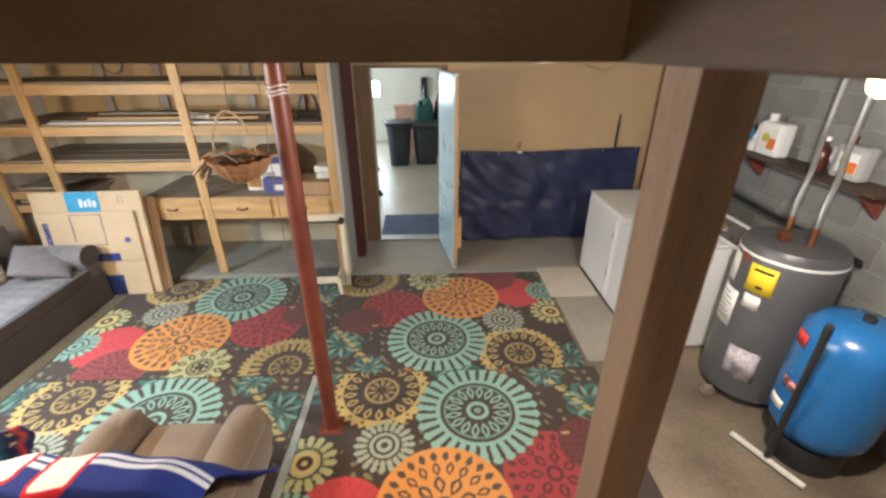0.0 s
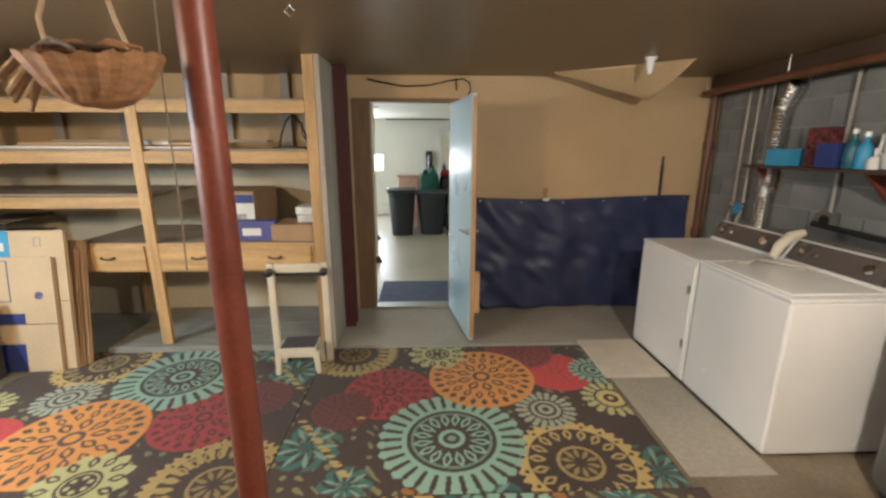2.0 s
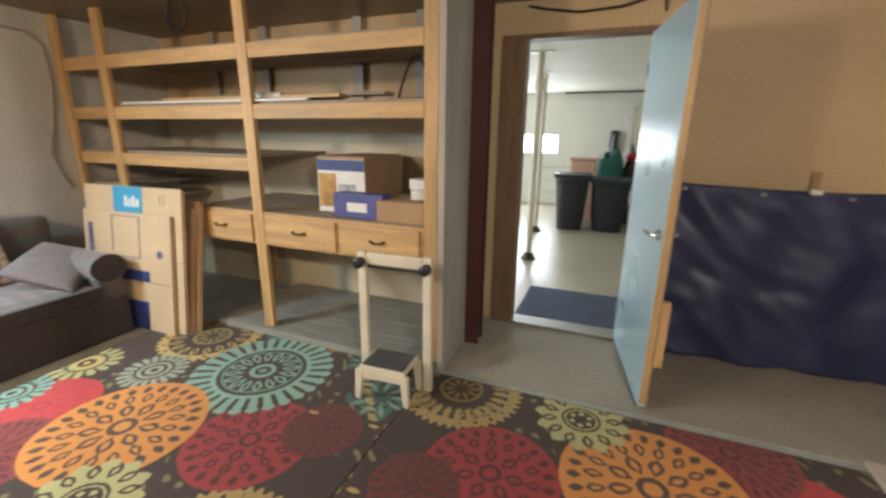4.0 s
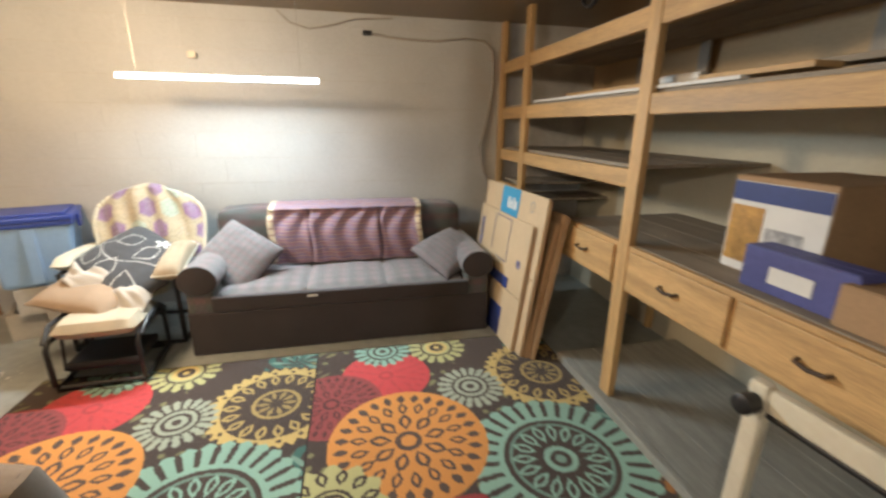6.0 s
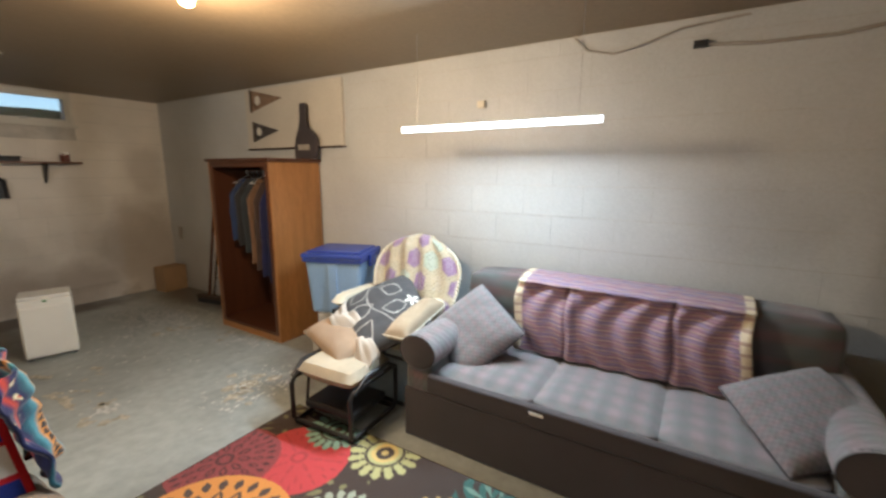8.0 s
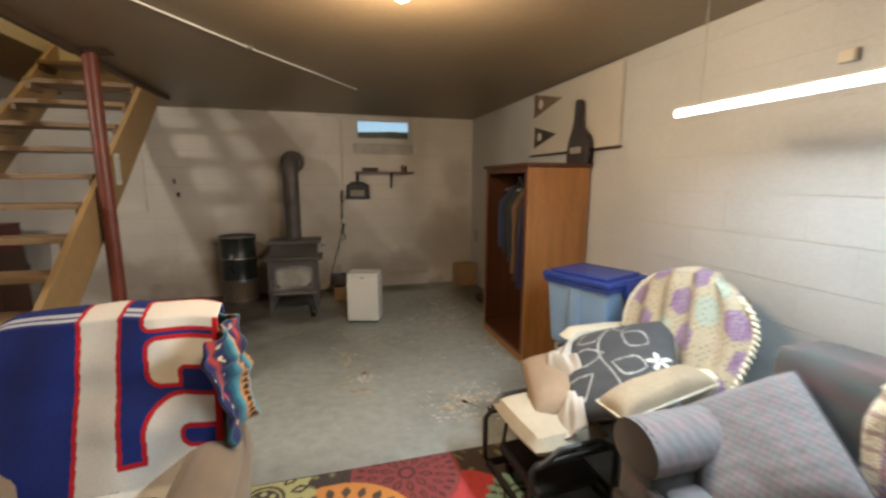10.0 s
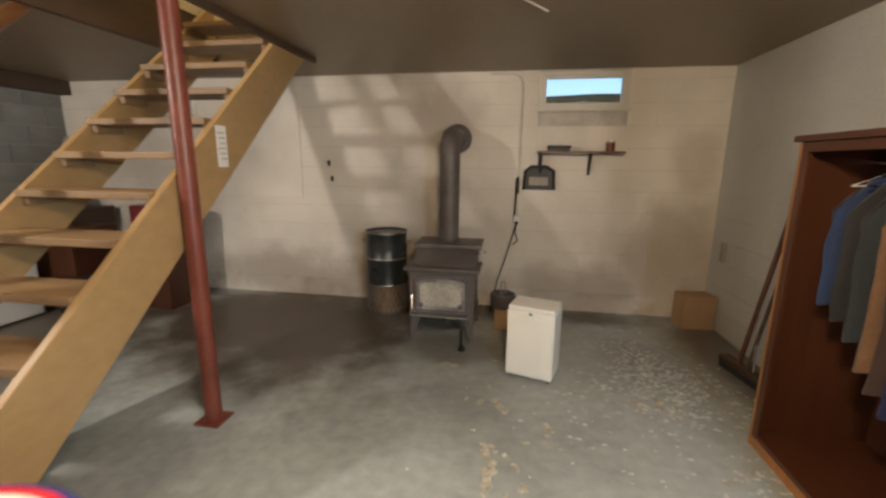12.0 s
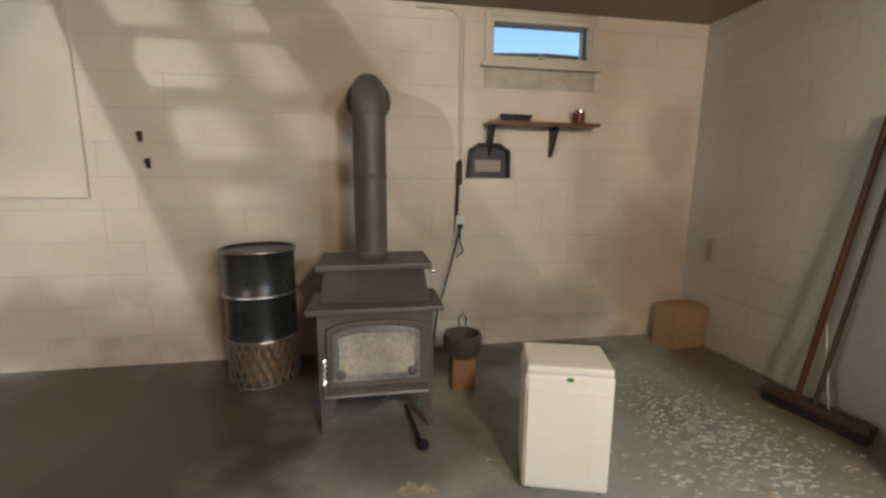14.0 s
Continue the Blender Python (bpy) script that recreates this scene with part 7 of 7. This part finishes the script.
def jersey_print(U, V):
    """U runs across the back, V up the front and over the top."""
    navy, red, white = np.array((0.008, 0.022, 0.17)), np.array((0.5, 0.008, 0.015)), np.array((0.72, 0.69, 0.63))
    out = np.tile(navy, (U.size, 1))
    U = U * 1.125
    X, Y = U, V * 1.06 - 0.06

    for y in (0.735, 0.76):
        out[(np.abs(Y - y) < 0.0075)] = (0.55, 0.58, 0.66)

    def rounded(x0, x1, y0, y1, r):
        dx = np.abs(X - (x0 + x1) / 2) - (x1 - x0) / 2 + r
        dy = np.abs(Y - (y0 + y1) / 2) - (y1 - y0) / 2 + r
        return np.hypot(np.maximum(dx, 0), np.maximum(dy, 0)) + np.minimum(np.maximum(dx, dy), 0) - r

    # a tall bar, a foot that joins it, and the strokes of a blocky numeral
    X = X - 0.06 * np.clip(Y, 0, 0.8) / 0.7
    d = rounded(0.385, 0.53, -0.1, 0.84, 0.02)
    d = np.minimum(d, rounded(-0.3, 0.5, -0.1, 0.085, 0.01))
    d = np.minimum(d, rounded(-0.3, 0.26, 0.675, 0.82, 0.02))
    upper = np.maximum(rounded(-0.3, 0.255, 0.415, 0.62, 0.05), -rounded(-0.4, 0.145, 0.2, 0.5, 0.04))
    lower = np.maximum(rounded(-0.4, 0.28, -0.15, 0.365, 0.17), -rounded(-0.3, 0.15, 0.15, 0.25, 0.045))
    d = np.minimum(d, np.minimum(upper, lower))
    mask_w, mask_r = d < 0, d < 0.019
    out[mask_r] = red
    out[mask_w] = white
    out[(U < 0.028) & (Y < 0.72)] = red
    for x0, x1, y0, y1 in ((0.9, 0.915, 0.09, 0.15), (0.86, 0.9, 0.13, 0.15), (0.86, 0.875, 0.06, 0.13), (0.83, 0.85, 0.06, 0.12)):
        out[(U > x0) & (U < x1) & (Y > y0) & (Y < y1)] = white
    return out


def jersey_at(u, v):
    # u = 0 at the chair's west edge
    v = v * 1.06 - 0.06
    low = 1 - min(max(v, 0.0) / 0.72, 1.0)
    x = -1.085 + 0.9 * u - 0.1 * max(0.0, u - 0.8) + 0.05 * u * low
    wob = 0.012 * noise.noise(Vector((u * 6, v * 6, 1))) + 0.01 * math.sin(u * 20 + v * 3)
    slip = 1.6 * max(0.0, u - 0.8) ** 1.6
    arch = 0.02 * math.sin(min(u * 1.2, 1) * 3.1) - slip
    if v < 0.0:
        t = -v / 0.06
        return (x - 0.05 * (1 - u), 1.79 + 0.05 * t + 0.5 * wob + 0.3 * slip, 0.37 - 0.035 * t + arch + 0.6 * wob + slip)
    if v < 0.72:
        t = v / 0.72
        return (x - 0.05 * (1 - t) * (1 - u), 1.79 - 0.29 * t + wob + 0.3 * slip * (1 - t), 0.37 + 0.545 * t + arch + slip * (1 - t))
    t = (v - 0.72) / 0.28
    edge = 0.5 * max(0.0, 0.12 - u) ** 1.5
    return (x + 0.3 * max(0.0, 0.1 - u) * t, 1.50 - 0.2 * math.sin(min(t, 0.8) / 0.8 * 1.57) + wob, 0.915 + arch + 0.03 * math.sin(min(1, t * 1.4) * math.pi) - edge * t - 0.5 * max(0, t - 0.45) ** 1.2)


jb = new("sports_blanket", sheet(jersey_at, 240, 240, color=jersey_print))
jb.data.materials.append(painted("fleece_blanket", 0.95, 0.5, 200, 0.0))
tagged(solid(jb, 0.012), "navy fleece sports blanket with a red-edged white numeral over the recliner", "blanket")


def serape_print(U, V):
    navy, teal, cyan, cream, gold, red = [np.array(c) for c in ((0.008, 0.014, 0.07), (0.01, 0.09, 0.13), (0.08, 0.32, 0.4), (0.62, 0.56, 0.36), (0.62, 0.24, 0.03), (0.45, 0.04, 0.02))]
    stops = np.array([navy, navy * 1.5, navy, teal, cyan * 0.8, gold, gold, cyan * 0.8, teal, navy, navy, red, navy * 1.5, navy])
    q = (U * 1.9 + 0.35 * V + 0.04 * np.sin(V * 9)) % 1 * (len(stops) - 1)
    i = np.floor(q).astype(int)
    f = (q - i)[:, None] ** 2
    out = stops[i] * (1 - f) + stops[np.minimum(i + 1, len(stops) - 1)] * f
    step = np.floor(((V * 16) % 1) * 4) / 4
    out[(np.abs(q - 5.5) < 0.9 - 1.1 * np.abs(step - 0.4)) & ((V * 16) % 1 < 0.8)] = (0.01, 0.01, 0.015)
    a, b = (U * 5 + V) % 1 - 0.5, (V * 6) % 1 - 0.5
    dia = (np.abs(a) + np.abs(b) < 0.24) & (np.abs(q - 11.5) < 2.0)
    out[dia] = cream
    out[dia & (np.abs(a) + np.abs(b) < 0.1)] = red
    return out


def serape_at(u, v):
    z = 0.885 - 0.40 * v
    y = 1.36 + 0.34 * u + 0.06 * v
    return (-1.09 - 0.05 * math.sin(u * 3.1) - 0.06 * v + 0.022 * math.sin(u * 13 + v * 5) + 0.03 * noise.noise(Vector((u * 5, v * 6, 3))), y + 0.02 * math.sin(v * 9), z + 0.03 * math.sin(u * 3.1) + 0.02 * noise.noise(Vector((u * 6, v * 4, 5))))


sb = new("woven_blanket", sheet(serape_at, 70, 80, color=serape_print))
sb.data.materials.append(painted("bright_woven_wool", 0.95, 0.6, 180, 0.3))
tagged(solid(sb, 0.014), "bright patterned woven blanket hanging beside the jersey throw", "blanket")

# ---------- lights and small ceiling things ----------
sl = thing("shop_light", (-3.05, 2.405, 1.775), "hanging white LED shop light over the sofa", "light")
part("tube", rod((0, -0.615, 0), (0, 0.615, 0), 0.015), M_TUBE, sl, "glowing LED tube", smooth=True)
part("housing", prism([(-0.012, 0.0155), (0.012, 0.0155), (0.008, 0.024), (-0.008, 0.024)], -0.625, 0.625, "y"), M_WHITE, sl)
for y in (-0.5, 0.5):
    part("chain", rod((0, y, 0.024), (0, y, ZC - 1.775 - 0.001), 0.002, n=6), M_STEEL, sl)
ad = thing("wall_plug", (XW + 0.001, 2.09, 1.98), "small white plug box on the block wall", "plug")
part("case", box(0, 0.03, -0.03, 0.03, -0.025, 0.025), M_CREAMW, ad, bevel=0.006)


def bulb(x, y, label):
    b = thing("light_bulb", (x, y, ZC), label, "light", "bare bulbs")
    part("socket", lathe([(0.055, -0.001), (0.055, -0.012), (0.034, -0.024), (0.026, -0.04)], n=20), M_WHITE, b, "white porcelain socket", smooth=True)
    part("glass", lathe([(0.014, -0.041), (0.018, -0.055), (0.032, -0.08), (0.036, -0.105), (0.028, -0.13), (0.006, -0.142)], n=20), M_BULB, b, "lit bulb", smooth=True).visible_shadow = False


bulb(BULB1[0], BULB1[1], "bare lit bulb on the dark ceiling")
bulb(BULB2[0], BULB2[1], "bare lit bulb by the stairs")
sk = thing("empty_socket", (2.27, 4.56, ZC), "white pull-chain lamp holder on the ceiling", "lamp holder")
part("holder", lathe([(0.045, -0.001), (0.045, -0.012), (0.03, -0.03), (0.028, -0.06), (0.02, -0.1), (0.012, -0.12)], n=18), M_WHITE, sk, smooth=True)
hk = thing("ceiling_hook", (-0.056, 3.37, ZC), "small wire hook in the ceiling", "hook")
part("loop", tube([(0, 0, -0.001), (0, 0, -0.03), (-0.025, 0, -0.06), (0, 0, -0.08), (0.025, 0, -0.06), (0, 0, -0.03)], 0.003, n=6), M_CHROME, hk)
sm = thing("smoke_detector", (0.86, 1.30, ZC), "round white smoke detector by the stair opening", "smoke detector")
part("base", lathe([(0.075, -0.001), (0.075, -0.015), (0.07, -0.02)], n=28), M_CREAMW, sm, smooth=True)
part("cover", lathe([(0.068, -0.0205), (0.066, -0.045), (0.05, -0.055), (0.02, -0.057)], n=28), M_CREAMW, sm, smooth=True)
cc = thing("cable_run", (0, 0, 0), "thin white cable stapled across the ceiling", "cable")
part("strand", tube([(-0.35, 1.42, ZC - 0.012), (-0.66, 0.94, ZC - 0.01), (-1.1, 0.26, ZC - 0.014), (-1.53, -0.36, ZC - 0.01), (-1.86, -0.85, ZC - 0.01)], 0.006), M_OFFWHITE, cc)
part("staple", box(-1.12, -1.08, 0.24, 0.28, ZC - 0.02, ZC - 0.001), M_STEEL, cc)
wc = thing("wall_cable", (0, 0, 0), "black cable looping along the top of the wall", "cable")
part("strand", tube([(XW + 0.012, 3.4, 2.19), (XW + 0.012, 3.65, 2.165), (XW + 0.012, 3.95, 2.16), (XW + 0.012, 4.2, 2.19), (XW + 0.012, 4.38, 2.18), (XW + 0.02, 4.46, 2.1), (XW + 0.02, 4.47, 1.8), (XW + 0.02, 4.42, 1.5), (XW + 0.02, 4.36, 1.3), (XW + 0.02, 4.40, 1.12), (XW + 0.02, 4.46, 1.0)], 0.009), M_GREYPANEL, wc, smooth=True)
part("plug", box(XW + 0.002, XW + 0.03, 3.36, 3.43, 2.175, 2.21), M_BLACK, wc)
part("slack_loop", tube([(XW + 0.012, 2.72, 2.32), (XW + 0.014, 2.8, 2.24), (XW + 0.014, 2.95, 2.2), (XW + 0.014, 3.1, 2.23), (XW + 0.012, 3.3, 2.29), (XW + 0.012, 3.6, 2.31)], 0.006), M_GREYPANEL, wc, smooth=True)
cx = thing("coiled_cable", (-2.1, 4.5, 2.2), "black cable coil hanging on the shelving", "cable")
for k in range(3):
    part("turn", tube([(0.09 * math.cos(a) + 0.01 * k, -0.012 * k, 0.1 * math.sin(a)) for a in np.linspace(0, math.tau, 25)[:-1]], 0.006, closed=True), M_BLACK, cx, smooth=True)
part("lead", tube([(-0.0, 0, 0.1), (0.2, 0, 0.13), (0.45, 0, 0.11)], 0.005), M_BLACK, cx)

# ---------- clutter beyond the stairs ----------
fz = thing("chest_freezer", (3.05, -0.85, 0), "low white chest against the far wall", "chest")
part("body", box(-0.35, 0.38, -0.5, 0.5, 0.02, 0.72), M_WHITE, fz, bevel=0.015)
part("lid", box(-0.36, 0.38, -0.505, 0.505, 0.7205, 0.77), M_WHITE, fz, bevel=0.012)
part("foot", box(-0.3, 0.3, -0.4, 0.4, 0, 0.0195), M_BLACK, fz)
bl = thing("black_ball", (3.05, -0.8, 0.771), "round black padded seat standing on the chest", "pouf")
part("pad", cushion(0.62, 0.62, 0.42, 0.45, 12, m=pose(0, 0, 0.2, 0, 20, 0)), M_BLACK, bl, smooth=True)
part("button", lathe([(0.02, 0), (0.02, 0.01)], n=10), M_BLACK, bl).matrix_local = pose(0, 0, 0.4)
for x, y, z, w, d, h, m, lab in ((2.75, -1.75, 0, 0.55, 0.5, 0.8, M_WARDIN, "dark red wooden crate beyond the stairs"), (1.85, -1.9, 0, 0.5, 0.4, 0.75, M_WARDIN, "dark red cabinet beyond the stairs"), (1.8, -1.9, 0.751, 0.42, 0.34, 0.28, mat("maroon_cooler", (0.16, 0.02, 0.025), 0.4), "maroon cooler with a pale lid band"), (2.3, -1.55, 0, 0.5, 0.4, 0.34, M_BLACK, "black plastic case on the floor"), (3.1, -2.1, 0.0, 0.5, 0.5, 0.95, M_DKWOOD, "dark wooden box in the far corner")):
    c, a, b = carton("stored_box", x - w / 2, x + w / 2, y - d / 2, y + d / 2, z, h, m, lab, random.uniform(-6, 6))
    part("band", box(-a + 0.02, a - 0.02, -b - 0.004, -b - 0.0005, h * 0.78, h * 0.86), M_OFFWHITE if "cooler" in lab else M_DKWOOD, c)
ln = thing("rolled_bag", pose(3.1, -2.1, 0.954), "rolled grey bag leaning in the corner", "bag")
part("roll", tube([(0, 0, 0), (0.02, 0, 0.3), (-0.1, 0.0, 0.75)], [0.08, 0.1, 0.05], n=12), M_GREYPANEL, ln, smooth=True)
ch = thing("grey_case", pose(1.88, -2.28, 0, 0, 0, 0), "dark grey instrument case leaning by the wall", "case")
part("shell", cushion(0.34, 0.14, 0.98, 0.25, 12, m=pose(0, 0, 0.49)), M_GREYTANK, ch, smooth=True)
part("handle", tube([(-0.17, 0.02, 0.45), (-0.21, 0.02, 0.47), (-0.21, 0.02, 0.55), (-0.17, 0.02, 0.57)], 0.01), M_BLACK, ch)

# ---------- concrete blocks of the walls ----------
block_meshes = {}


def block_mesh(w, h, d, material, axis):
    key = (round(w, 3), round(h, 3), material.name, axis)
    if key not in block_meshes:
        bm = box(0, w, 0, d, 0, h) if axis == "x" else box(0, d, 0, w, 0, h)
        me = bpy.data.meshes.new("block")
        bm.to_mesh(me)
        bm.free()
        me.materials.append(material)
        block_meshes[key] = me
    return block_meshes[key]


def lay(parent, axis, plane, u0, u1, z1, material, gap, proud, flip, holes=(), side=None, low=None):
    """Running-bond blocks over a wall, each a piece of its own."""
    course, length = 0.2035, 0.406
    row, z = 0, 0.0
    while z < z1 - 0.02:
        h = min(course, z1 - z) - gap
        u = u0 - (length / 2 if row % 2 else 0)
        while u < u1 - 0.01:
            a, b = max(u, u0), min(u + length, u1)
            spans = [(a, b)]
            for h0, h1, y0, y1 in holes:
                if z + h > y0 and z < y1:
                    spans = [q for s0, s1 in spans for q in ((s0, min(s1, h0)), (max(s0, h1), s1)) if q[1] - q[0] > 0.02]
            for s0, s1 in spans:
                if s1 - s0 > 0.03:
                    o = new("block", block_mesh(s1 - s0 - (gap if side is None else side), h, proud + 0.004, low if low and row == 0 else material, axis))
                    jit = random.uniform(-0.0006, 0.0006)
                    base = plane - 0.004 + jit if not flip else plane - proud + jit
                    o.location = (s0, base, z) if axis == "x" else (base, s0, z)
                    o.parent = parent
            u += length
        z += course
        row += 1


lay(wall_west, "y", XW - 0.003, YS, 4.53, ZC - 0.002, M_BLOCK_W, 0.003, 0.0025, False, side=0.0012)
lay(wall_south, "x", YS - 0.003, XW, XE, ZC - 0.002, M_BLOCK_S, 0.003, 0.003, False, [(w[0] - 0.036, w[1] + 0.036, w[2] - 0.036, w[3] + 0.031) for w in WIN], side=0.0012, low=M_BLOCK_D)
lay(wall_east, "y", XE + 0.003, YS, YN, ZC - 0.152, M_BLOCK_G, 0.01, 0.006, True)
